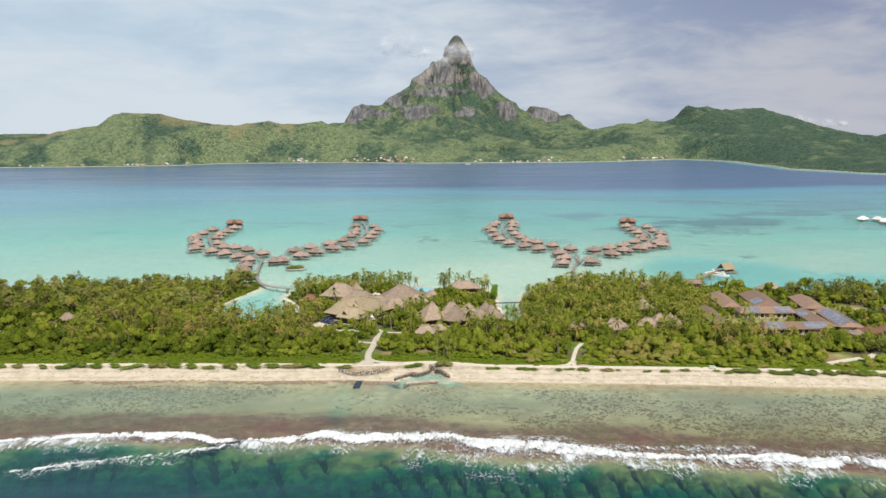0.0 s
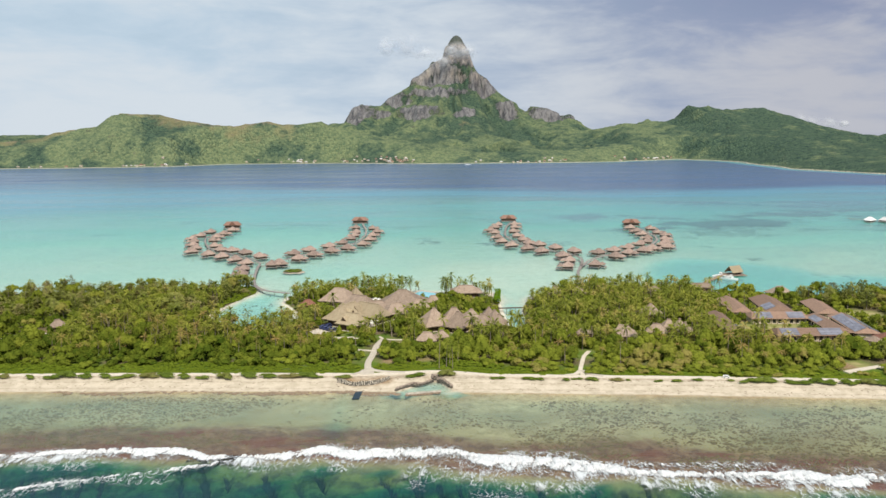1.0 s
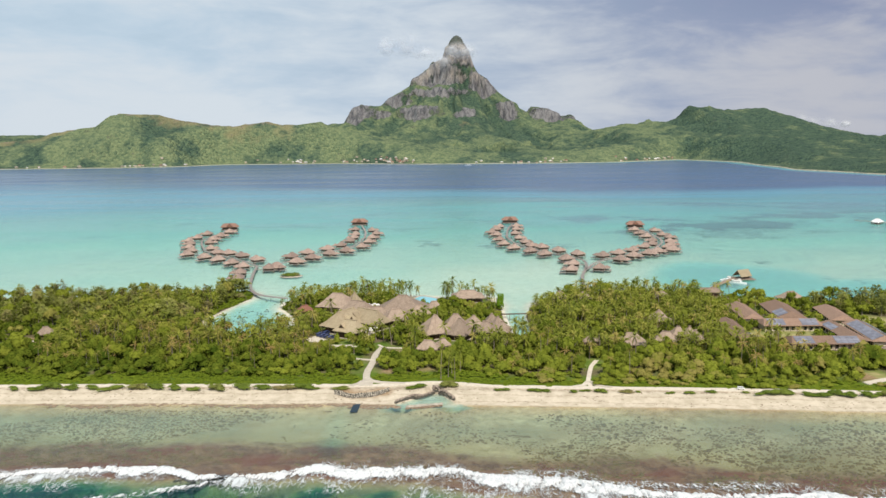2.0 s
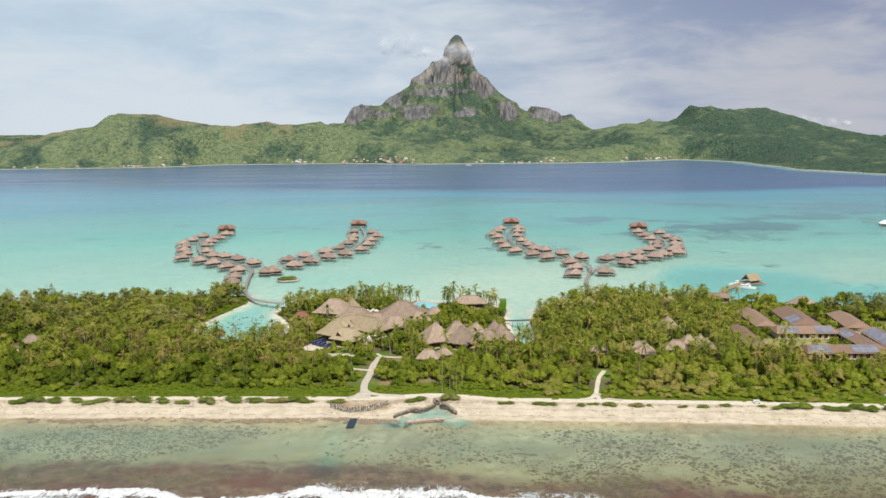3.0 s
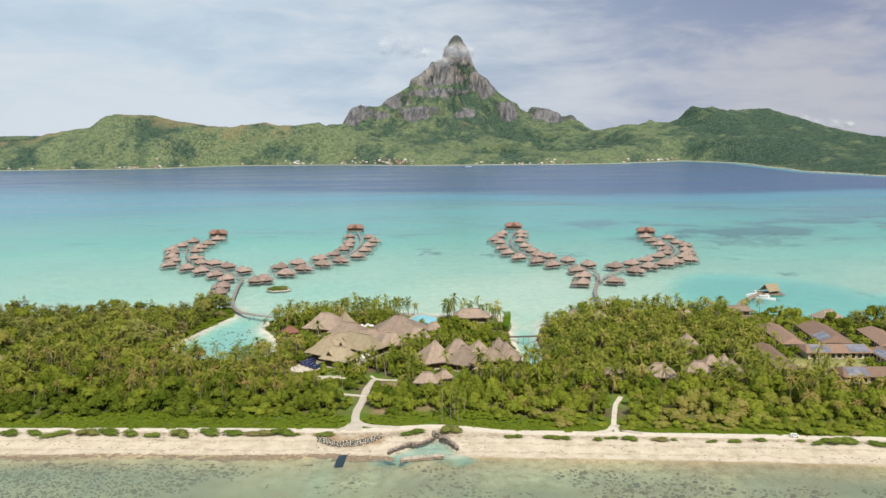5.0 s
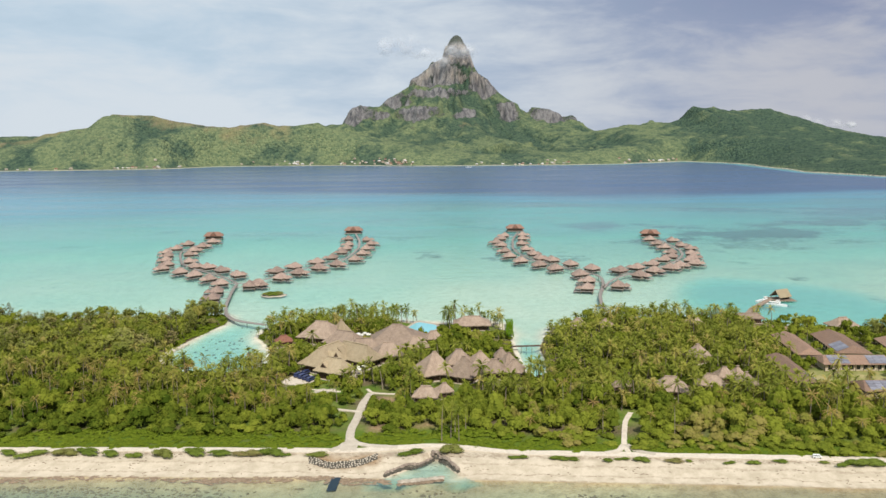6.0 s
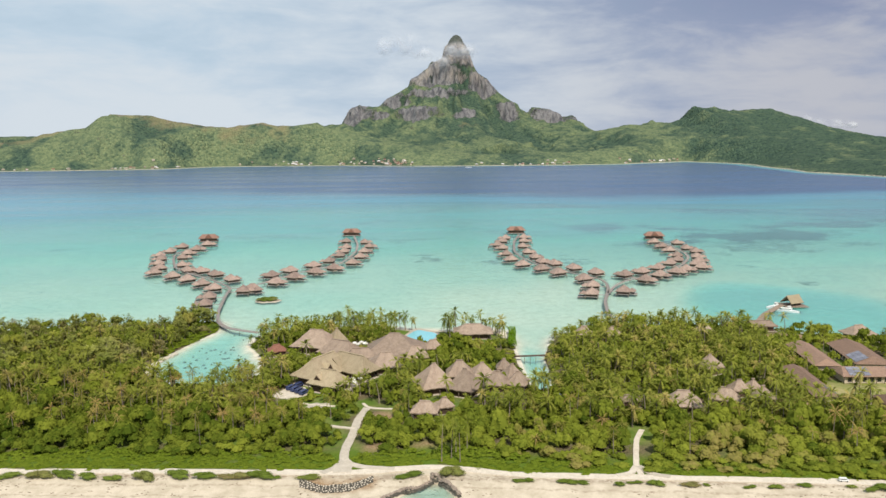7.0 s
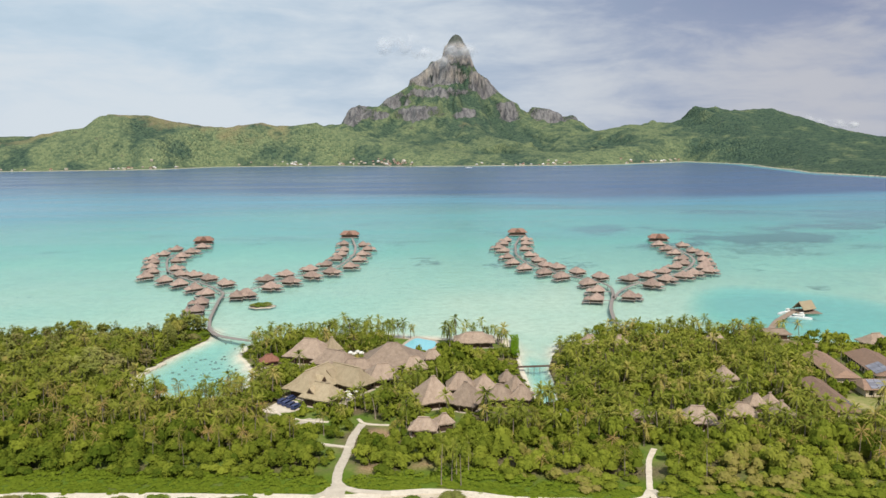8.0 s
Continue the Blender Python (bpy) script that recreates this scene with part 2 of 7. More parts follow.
def water_material():
    """Clear over the shallows, its own colour over the deep; the sky on its ripples."""
    m, n = fresh("sea_water")
    at = n.position()
    d = n.attr("depth")
    clear = n.add("ShaderNodeCombineXYZ")
    for i, k in enumerate((-0.26, -0.035, -0.05)):
        n.put(clear.inputs[i], n.math("EXPONENT", n.math("MULTIPLY", d, k)))
    tr = n.add("ShaderNodeBsdfTransparent")
    n.put(tr.inputs[0], clear.outputs[0])
    shoal = n.span(d, 2.0, 9.0)
    body = n.mix(shoal, (0.28, 0.555, 0.568), (0.145, 0.375, 0.47))
    body = n.mix(n.span(d, 8.0, 24.0), body, (0.075, 0.135, 0.238))
    body = n.mix(n.attr("ocean"), body, (0.005, 0.05, 0.068))
    ripple = n.noise(n.scaled(at, 0.35, 0.8, 1), 1.0, 6, 0.62)
    swell = n.noise(n.scaled(at, 0.03, 0.11, 1), 1.0, 3)
    nor = n.bump(swell, 0.5, 1.2, n.bump(ripple, 0.35, 0.25))
    df = n.add("ShaderNodeBsdfDiffuse")
    n.put(df.inputs[0], body)
    mixed = n.add("ShaderNodeMixShader")
    n.put(mixed.inputs[0], n.math("SUBTRACT", 1.0, n.math("EXPONENT", n.math("MULTIPLY", d, n.math("MULTIPLY_ADD", n.attr("ocean"), 0.065, -0.17)))))
    n.put(mixed.inputs[1], tr.outputs[0])
    n.put(mixed.inputs[2], df.outputs[0])
    gl = n.add("ShaderNodeBsdfGlossy")
    gl.inputs["Roughness"].default_value = 0.22
    n.put(gl.inputs["Normal"], nor)
    fr = n.add("ShaderNodeFresnel")
    fr.inputs["IOR"].default_value = 1.33
    n.put(fr.inputs["Normal"], nor)
    out = n.add("ShaderNodeMixShader")
    slick = n.noise(n.scaled(at, 0.0022, 0.011, 1), 1.0, 5, 0.6, 0.6)      # wind streaks and slicks
    n.put(out.inputs[0], n.math("MULTIPLY", fr.outputs[0], n.span(slick, 0.36, 0.64, 0.48, 0.76), clamp=True))
    n.put(out.inputs[1], mixed.outputs[0])
    n.put(out.inputs[2], gl.outputs[0])
    finish(n, out.outputs[0])
    return m


def mountain_material():
    """Woods in the gullies, grass and fern on the spurs, bare earth on the tops, banded rock on the cliffs; distant
    haze is mixed into the greens.
    """
    m, n = fresh("forested_slope")
    geo = n.add("ShaderNodeNewGeometry")
    at = geo.outputs["Position"]
    heights = n.add("ShaderNodeSeparateXYZ")
    n.put(heights.inputs[0], at)
    crowns = n.add("ShaderNodeTexVoronoi")
    n.put(crowns.inputs["Vector"], at)
    crowns.inputs["Scale"].default_value = 0.12
    tone = n.add("ShaderNodeSeparateXYZ")
    n.put(tone.inputs[0], crowns.outputs["Color"])
    fine, mid, wide = n.noise(at, 0.09, 5, 0.7), n.noise(at, 0.016, 5, 0.6), n.noise(at, 0.0045, 4)
    leaf = n.math("ADD", n.math("MULTIPLY", tone.outputs[0], 0.45), n.math("MULTIPLY", fine, 0.55))
    # both greens are shifted towards blue to imitate haze in the colour
    wood = n.mix(n.span(leaf, 0.2, 0.75), (0.034, 0.064, 0.050), (0.088, 0.136, 0.082))
    fern = n.mix(n.span(leaf, 0.2, 0.75), (0.104, 0.150, 0.082), (0.205, 0.245, 0.122))
    open_ = n.math("ADD", n.math("MULTIPLY", mid, 0.75), n.math("ADD", n.math("MULTIPLY", wide, 0.35), n.math("MULTIPLY", n.attr("ridge"), 0.55)))
    col = n.mix(n.span(open_, 0.80, 1.00), wood, fern)
    straw = n.mix(fine, (0.20, 0.19, 0.085), (0.33, 0.27, 0.15))
    col = n.mix(n.span(n.math("ADD", n.attr("bare"), n.math("MULTIPLY", n.math("SUBTRACT", mid, 0.5), 1.3)), 0.50, 0.90, 0, 0.7), col, straw)
    earth = n.mix(fine, (0.19, 0.145, 0.105), (0.30, 0.235, 0.18))
    col = n.mix(n.span(n.math("ADD", n.attr("bare"), n.math("MULTIPLY", n.math("SUBTRACT", n.noise(at, 0.03, 5, 0.7), 0.5), 1.6)), 0.74, 1.05, 0, 0.75), col, earth)
    seam = n.noise(n.scaled(at, 1, 1, 0.22), 0.045, 7, 0.75, 0.4)
    rock = n.mix(n.span(seam, 0.36, 0.60), (0.100, 0.102, 0.112), (0.285, 0.276, 0.270))
    pale = n.mix(n.span(seam, 0.36, 0.60), (0.16, 0.15, 0.148), (0.42, 0.38, 0.33))
    rock = n.mix(n.math("MULTIPLY", n.span(heights.outputs[2], 330, 400), n.span(n.noise(at, 0.012, 3), 0.38, 0.6)), rock, pale)
    crag = n.span(n.math("ADD", n.attr("crag"), n.math("ADD", n.math("MULTIPLY", n.math("SUBTRACT", fine, 0.5), 1.3), n.math("MULTIPLY", n.math("SUBTRACT", mid, 0.5), 1.7))), 0.30, 0.62)
    col = n.mix(crag, col, rock)
    moss = n.math("MULTIPLY", n.span(heights.outputs[2], 560, 590), n.span(fine, 0.3, 0.5))
    col = n.mix(moss, col, (0.10, 0.115, 0.095))
    col = n.mix(n.span(n.math("ADD", heights.outputs[2], n.math("MULTIPLY", mid, 3.0)), 2.2, 3.8, 1.0, 0.0), col, (0.45, 0.41, 0.31))
    dome = n.math("SUBTRACT", 1.0, crowns.outputs["Distance"])
    rough = n.math("ADD", n.math("MULTIPLY", dome, n.math("SUBTRACT", 1.0, crag)), n.math("ADD", fine, n.math("MULTIPLY", seam, n.math("MULTIPLY", crag, 2.5))))
    finish(n, principled(n, col, 0.95, n.bump(rough, 1.0, 7.5), 0, 0.1))
    return m


def foam_material():
    """Whipped foam, solid where it is thick and torn to wisps where it thins out."""
    m, n = fresh("foam")
    at = n.position()
    froth = n.noise(at, 1.3, 6, 0.7)
    col = n.mix(n.span(froth, 0.3, 0.7), (0.52, 0.55, 0.55), (0.72, 0.715, 0.70))
    thick = n.span(n.math("ADD", n.attr("cover"), n.math("MULTIPLY", n.math("SUBTRACT", n.noise(n.scaled(at, 1.6, 0.8, 1), 1.0, 6, 0.7), 0.5), 0.42)), -0.03, 0.15)
    tr, mx = n.add("ShaderNodeBsdfTransparent"), n.add("ShaderNodeMixShader")
    n.put(mx.inputs[0], thick)
    n.put(mx.inputs[1], tr.outputs[0])
    n.put(mx.inputs[2], principled(n, col, 0.8, n.bump(froth, 0.7, 0.4), 0, 0.2))
    finish(n, mx.outputs[0])
    return m


def film_material():
    """Foam lying on the water as lace and streaks, with clear water between."""
    m, n = fresh("foam_lace")
    at = n.position()
    d = n.attr("film")
    streak = n.noise(n.scaled(at, 0.42, 0.14, 0), 1.0, 5, 0.62, 0.8)
    strings = n.noise(n.scaled(at, 0.34, 0.17, 0), 1.0, 3, 0.5, 1.6)
    thick = n.span(n.math("ADD", d, n.math("MULTIPLY", n.math("SUBTRACT", streak, 0.5), 1.9)), 0.50, 1.05)
    fine = n.math("MULTIPLY", n.span(n.math("ABSOLUTE", n.math("SUBTRACT", strings, 0.5)), 0.0, 0.045, 0.7, 0.0), n.span(d, 0.1, 0.5))
    df, tr, mx = n.add("ShaderNodeBsdfDiffuse"), n.add("ShaderNodeBsdfTransparent"), n.add("ShaderNodeMixShader")
    n.put(df.inputs[0], n.mix(n.noise(at, 1.6, 5, 0.7), (0.50, 0.55, 0.55), (0.70, 0.71, 0.70)))
    n.put(mx.inputs[0], n.math("MAXIMUM", thick, fine))
    n.put(mx.inputs[1], tr.outputs[0])
    n.put(mx.inputs[2], df.outputs[0])
    finish(n, mx.outputs[0])
    return m


FILM = film_material()


def cloud_material():
    """Thin vapour: torn by noise and thinning out towards its rim."""
    m, n = fresh("cloud")
    tex = n.add("ShaderNodeTexCoord")
    mid = n.add("ShaderNodeVectorMath")
    mid.operation = "SUBTRACT"
    n.put(mid.inputs[0], tex.outputs["Generated"])
    mid.inputs[1].default_value = (0.5, 0.5, 0.5)
    size = n.add("ShaderNodeVectorMath")
    size.operation = "LENGTH"
    n.put(size.inputs[0], n.scaled(mid.outputs[0], 1, 0, 1))
    rim = n.span(size.outputs["Value"], 0.14, 0.5, 1.0, 0.0)
    puff = n.span(n.noise(n.position(), 0.014, 2, 0.5, 0.4), 0.28, 0.66)
    d, t, tr = n.add("ShaderNodeBsdfDiffuse"), n.add("ShaderNodeBsdfTranslucent"), n.add("ShaderNodeBsdfTransparent")
    d.inputs[0].default_value = t.inputs[0].default_value = (0.85, 0.86, 0.88, 1)
    a, b = n.add("ShaderNodeMixShader"), n.add("ShaderNodeMixShader")
    a.inputs[0].default_value = 0.5
    n.put(a.inputs[1], d.outputs[0])
    n.put(a.inputs[2], t.outputs[0])
    n.put(b.inputs[0], n.math("MULTIPLY", n.math("MULTIPLY", rim, puff), 0.48))
    n.put(b.inputs[1], tr.outputs[0])
    n.put(b.inputs[2], a.outputs[0])
    finish(n, b.outputs[0])
    return m


CLOUD = cloud_material()
GROUND, WATER, SLOPE, FOAM = ground_material(), water_material(), mountain_material(), foam_material()


# ---- building helpers ----
def smooth01(x, lo, hi):
    t = np.clip((np.asarray(x, float) - lo) / (hi - lo), 0, 1)
    return t * t * (3 - 2 * t)


LATTICE = np.random.RandomState(7).rand(256, 256)


def value_noise(x, y):
    xi, yi = np.floor(x).astype(int), np.floor(y).astype(int)
    fx, fy = x - xi, y - yi
    fx, fy = fx * fx * (3 - 2 * fx), fy * fy * (3 - 2 * fy)
    a, b = LATTICE[xi % 256, yi % 256], LATTICE[(xi + 1) % 256, yi % 256]
    c, d = LATTICE[xi % 256, (yi + 1) % 256], LATTICE[(xi + 1) % 256, (yi + 1) % 256]
    return (a * (1 - fx) + b * fx) * (1 - fy) + (c * (1 - fx) + d * fx) * fy


def fbm(x, y, octaves=4, gain=0.5):
    total, amp, weight = 0, 1.0, 0
    for i in range(octaves):
        total = total + amp * value_noise(x * 2 ** i + 17.3 * i, y * 2 ** i + 9.1 * i)
        weight += amp
        amp *= gain
    return total / weight


def ridged(x, y, octaves=4):
    total, amp, weight = 0, 1.0, 0
    for i in range(octaves):
        total = total + amp * (1 - np.abs(2 * value_noise(x * 2 ** i + 31.7 * i, y * 2 ** i + 5.3 * i) - 1))
        weight += amp
        amp *= 0.5
    return total / weight


def array_mesh(name, verts, faces, material, shade=False):
    """A mesh from arrays of corners and of equal-sized faces."""
    verts, faces = np.asarray(verts, np.float32), np.asarray(faces, np.int32)
    me = bpy.data.meshes.new(name)
    me.vertices.add(len(verts))
    me.vertices.foreach_set("co", verts.ravel())
    k = faces.shape[1]
    me.loops.add(faces.size)
    me.loops.foreach_set("vertex_index", faces.ravel())
    me.polygons.add(len(faces))
    me.polygons.foreach_set("loop_start", np.arange(0, faces.size, k, dtype=np.int32))
    me.polygons.foreach_set("loop_total", np.full(len(faces), k, np.int32))
    me.update(calc_edges=True)
    me.polygons.foreach_set("use_smooth", np.full(len(faces), shade))
    me.materials.append(material)
    return me


def set_mask(me, name, values):
    layer = me.attributes.new(name, "FLOAT", "POINT")
    layer.data.foreach_set("value", np.asarray(values, np.float32))


def grid_faces(nx, ny):
    i = np.arange(nx * ny).reshape(ny, nx)
    return np.stack([i[:-1, :-1], i[:-1, 1:], i[1:, 1:], i[1:, :-1]], -1).reshape(-1, 4)


def bm_mesh(name, bm, material, shade=False):
    me = bpy.data.meshes.new(name)
    bm.normal_update()
    bm.to_mesh(me)
    bm.free()
    for p in me.polygons:
        p.use_smooth = shade
    me.materials.append(material)
    return me


def part(name, me, parent, label="", m=None):
    """Links a mesh as one part under a thing or under a part."""
    ob = new(name, me)
    ob.parent = parent
    if m is not None:
        ob.matrix_basis = m
    return tagged(ob, label)


def thing(name, m, label, category, group="", kind=""):
    ob = new(name)
    ob.matrix_basis = m
    return tagged(ob, label, category, group, kind)


def box(bm, x0, x1, y0, y1, z0, z1, bevel=0.0):
    made = bmesh.ops.create_cube(bm, size=1.0)["verts"]
    for v in made:
        v.co = Vector(((x0 + x1) / 2 + v.co.x * (x1 - x0), (y0 + y1) / 2 + v.co.y * (y1 - y0), (z0 + z1) / 2 + v.co.z * (z1 - z0)))
    if bevel:
        edges = {e for v in made for e in v.link_edges}
        bmesh.ops.bevel(bm, geom=list(edges), offset=bevel, segments=1, affect="EDGES")


def box_mesh(name, x0, x1, y0, y1, z0, z1, material, bevel=0.03):
    bm = bmesh.new()
    box(bm, x0, x1, y0, y1, z0, z1, bevel)
    return bm_mesh(name, bm, material)


def rod_mesh(name, r0, r1, height, sides, material, z0=0.0):
    bm = bmesh.new()
    bmesh.ops.create_cone(bm, cap_ends=True, segments=sides, radius1=r0, radius2=r1, depth=height, matrix=Matrix.Translation((0, 0, z0 + height / 2)))
    return bm_mesh(name, bm, material, sides > 5)


def roof_mesh(name, length, width, height, ridge, material, thick=0.35, flare=0.25, rows=5, cols=8, rough=0.12, seed=0):
    """A hipped roof on the eaves' rectangle, ridge along x (ridge: its share of the length), a little hollow and uneven, with a thick eave."""
    rng = random.Random(seed)
    bm = bmesh.new()
    rings = []
    n = 4 * cols
    for r in range(rows + 1):
        u = r / rows
        hx, hy = length / 2 * (1 - u) + length / 2 * ridge * u, width / 2 * (1 - u) + 0.04 * u
        z = height * (u - flare * u * (1 - u))
        ring = []
        for k in range(n):
            side, f = divmod(k, cols)
            f = f / cols * 2 - 1
            x, y = ((f * hx, -hy), (hx, f * hy), (-f * hx, hy), (-hx, -f * hy))[side]
            j = rough * (1 - u * 0.6)
            ring.append(bm.verts.new((x + rng.uniform(-j, j), y + rng.uniform(-j, j), z + rng.uniform(-j, j))))
        rings.append(ring)
    under = [bm.verts.new((v.co.x * 0.97, v.co.y * 0.97, v.co.z - thick)) for v in rings[0]]
    inner = [bm.verts.new((v.co.x * 0.75, v.co.y * 0.75, thick * 0.6)) for v in rings[0]]
    stack = [inner, under] + rings
    for a, b in zip(stack, stack[1:]):
        for k in range(n):
            bm.faces.new((a[k], a[(k + 1) % n], b[(k + 1) % n], b[k]))
    bm.faces.new(rings[-1])
    bm.faces.new(list(reversed(inner)))
    return bm_mesh(name, bm, material)


def cone_roof_mesh(name, radius, height, material, sides=14, rows=4, seed=0, bell=0.25):
    rng = random.Random(seed)
    bm = bmesh.new()
    stack = [[bm.verts.new((0.75 * radius * math.cos(a), 0.75 * radius * math.sin(a), 0.2)) for a in (6.2832 * k / sides for k in range(sides))]]
    for r in range(rows + 1):
        u = r / rows
        rad, z = radius * (1 - u) + 0.12 * u, height * (u - bell * u * (1 - u))
        ring = []
        for k in range(sides):
            a = 6.2832 * k / sides
            j = rng.uniform(-0.1, 0.1)
            ring.append(bm.verts.new(((rad + j) * math.cos(a), (rad + j) * math.sin(a), z + rng.uniform(-0.08, 0.08))))
        if r == 0:
            stack.append([bm.verts.new((v.co.x * 0.98, v.co.y * 0.98, v.co.z - 0.35)) for v in ring])
        stack.append(ring)
    for a, b in zip(stack, stack[1:]):
        for k in range(sides):
            bm.faces.new((a[k], a[(k + 1) % sides], b[(k + 1) % sides], b[k]))
    bm.faces.new(stack[-1])
    bm.faces.new(list(reversed(stack[0])))
    return bm_mesh(name, bm, material)


def strip_mesh(name, line, width, z, material, thick=0.12, step=2.0, wobble=0.0, seed=0):
    """A ribbon with thickness along a line of plan points."""
    rng = random.Random(seed)
    pts = [Vector((*p, 0)) for p in line]
    dense = []
    for a, b in zip(pts, pts[1:]):
        n = max(1, int((b - a).length / step))
        dense += [a.lerp(b, i / n) for i in range(n)]
    dense.append(pts[-1])
    for _ in range(3):
        dense = [dense[0]] + [(dense[i - 1] + dense[i] * 2 + dense[i + 1]) / 4 for i in range(1, len(dense) - 1)] + [dense[-1]]
    bm = bmesh.new()
    rows = []
    for i, p in enumerate(dense):
        t = (dense[min(i + 1, len(dense) - 1)] - dense[max(i - 1, 0)]).normalized()
        side = Vector((-t.y, t.x, 0))
        a, b = width / 2 + rng.uniform(-wobble, wobble), width / 2 + rng.uniform(-wobble, wobble)
        rows.append([bm.verts.new((*(p + side * s * e).xy, zz)) for s, e, zz in ((1, a, z - thick), (1, a, z), (-1, b, z), (-1, b, z - thick))])
    for r0, r1 in zip(rows, rows[1:]):
        for k in range(4):
            bm.faces.new((r0[k], r0[(k + 1) % 4], r1[(k + 1) % 4], r1[k]))
    bm.faces.new(list(reversed(rows[0])))
    bm.faces.new(rows[-1])
    bmesh.ops.recalc_face_normals(bm, faces=bm.faces)
    return bm_mesh(name, bm, material), [p.xy for p in dense]


# ---- the plan of the islet, its reef and its lagoon ----
BACK_SHORE = [(-900, 470), (-300, 474), (-200, 478), (-150, 482), (-126, 492), (-117, 490), (-113, 470), (-119, 448), (-124, 428),
              (-126, 408), (-118, 392), (-104, 382), (-88, 382), (-76, 390), (-76, 404), (-84, 424), (-92, 440), (-92, 456), (-84, 464),
              (-60, 476), (-30, 478), (-12, 470), (10, 466), (28, 470), (36, 462), (38, 440), (37, 410), (37, 385), (40, 372), (44, 374),
              (46, 395), (47, 415), (52, 435), (60, 454), (80, 464), (125, 466), (168, 463), (182, 452), (200, 438), (212, 434), (232, 445),
              (270, 432), (400, 430), (900, 420)]


def front_shore(x):
    return 276 - 0.07 * x - 0.00013 * np.square(np.clip(x, -400, 400))


def road_line(x):
    """The sand road along the top of the beach, bowing inland round the groyne."""
    return front_shore(x) + 16.2 + 5.4 * np.exp(-np.square((np.asarray(x, float) + 2) / 13))


def outline_distance(x, y, corners):
    """Metres inside (+) or outside (-) a closed outline."""
    x, y = np.asarray(x, float), np.asarray(y, float)
    best, inside = np.full(x.shape, 1e9), np.zeros(x.shape, bool)
    for (ax, ay), (bx, by) in zip(corners, corners[1:] + corners[:1]):
        dx, dy = bx - ax, by - ay
        t = np.clip(((x - ax) * dx + (y - ay) * dy) / (dx * dx + dy * dy), 0, 1)
        best = np.minimum(best, np.hypot(x - ax - t * dx, y - ay - t * dy))
        if dy:
            inside ^= ((ay > y) != (by > y)) & (x < (y - ay) / dy * dx + ax)
    return np.where(inside, best, -best)


MOTU = BACK_SHORE + [(float(x), float(front_shore(x))) for x in range(900, -901, -60)]


def inland(x, y):
    return outline_distance(x, y, MOTU)


FOAM_X = [-300, -144, -109, -83, -72, -51, -37, -30, -9, 2, 13, 40, 56, 67, 89, 106, 132, 260]
FOAM_TOP = [219, 222, 227, 226, 221, 222, 226, 222, 223, 225, 220, 214, 207, 204, 202, 203, 199, 187]
FOAM_LOW = [214, 214, 217, 213, 214, 212, 213, 210, 209, 204, 200, 196, 197, 196, 188, 188, 183, 168]


def reef_edge(x):
    return np.interp(x, FOAM_X, FOAM_LOW)


def grooves(x, y):
    """The channels that run out through the reef's outer slope."""
    u = x + 0.35 * (y - 200) * np.sin(x / 80 + 2) + 3 * (fbm(x / 9, y / 11, 2) - 0.5)
    return smooth01(np.sin(6.2832 * u / 6.4 + 9 * fbm(x / 30, y * 0, 2)), 0.30, 0.75) * smooth01(fbm(x / 12 + 7, y / 30, 2), 0.25, 0.5)


COAST = [(-2500, 2560), (-1459, 2640), (-1159, 2650), (-900, 2700), (-765, 2860), (-343, 2850), (-28, 2700), (453, 2660), (656, 2700),
         (924, 2900), (1024, 2625), (985, 2131), (963, 1934), (1023, 1753), (1200, 1500), (2500, 1400), (2500, 4850), (-2500, 4850)]


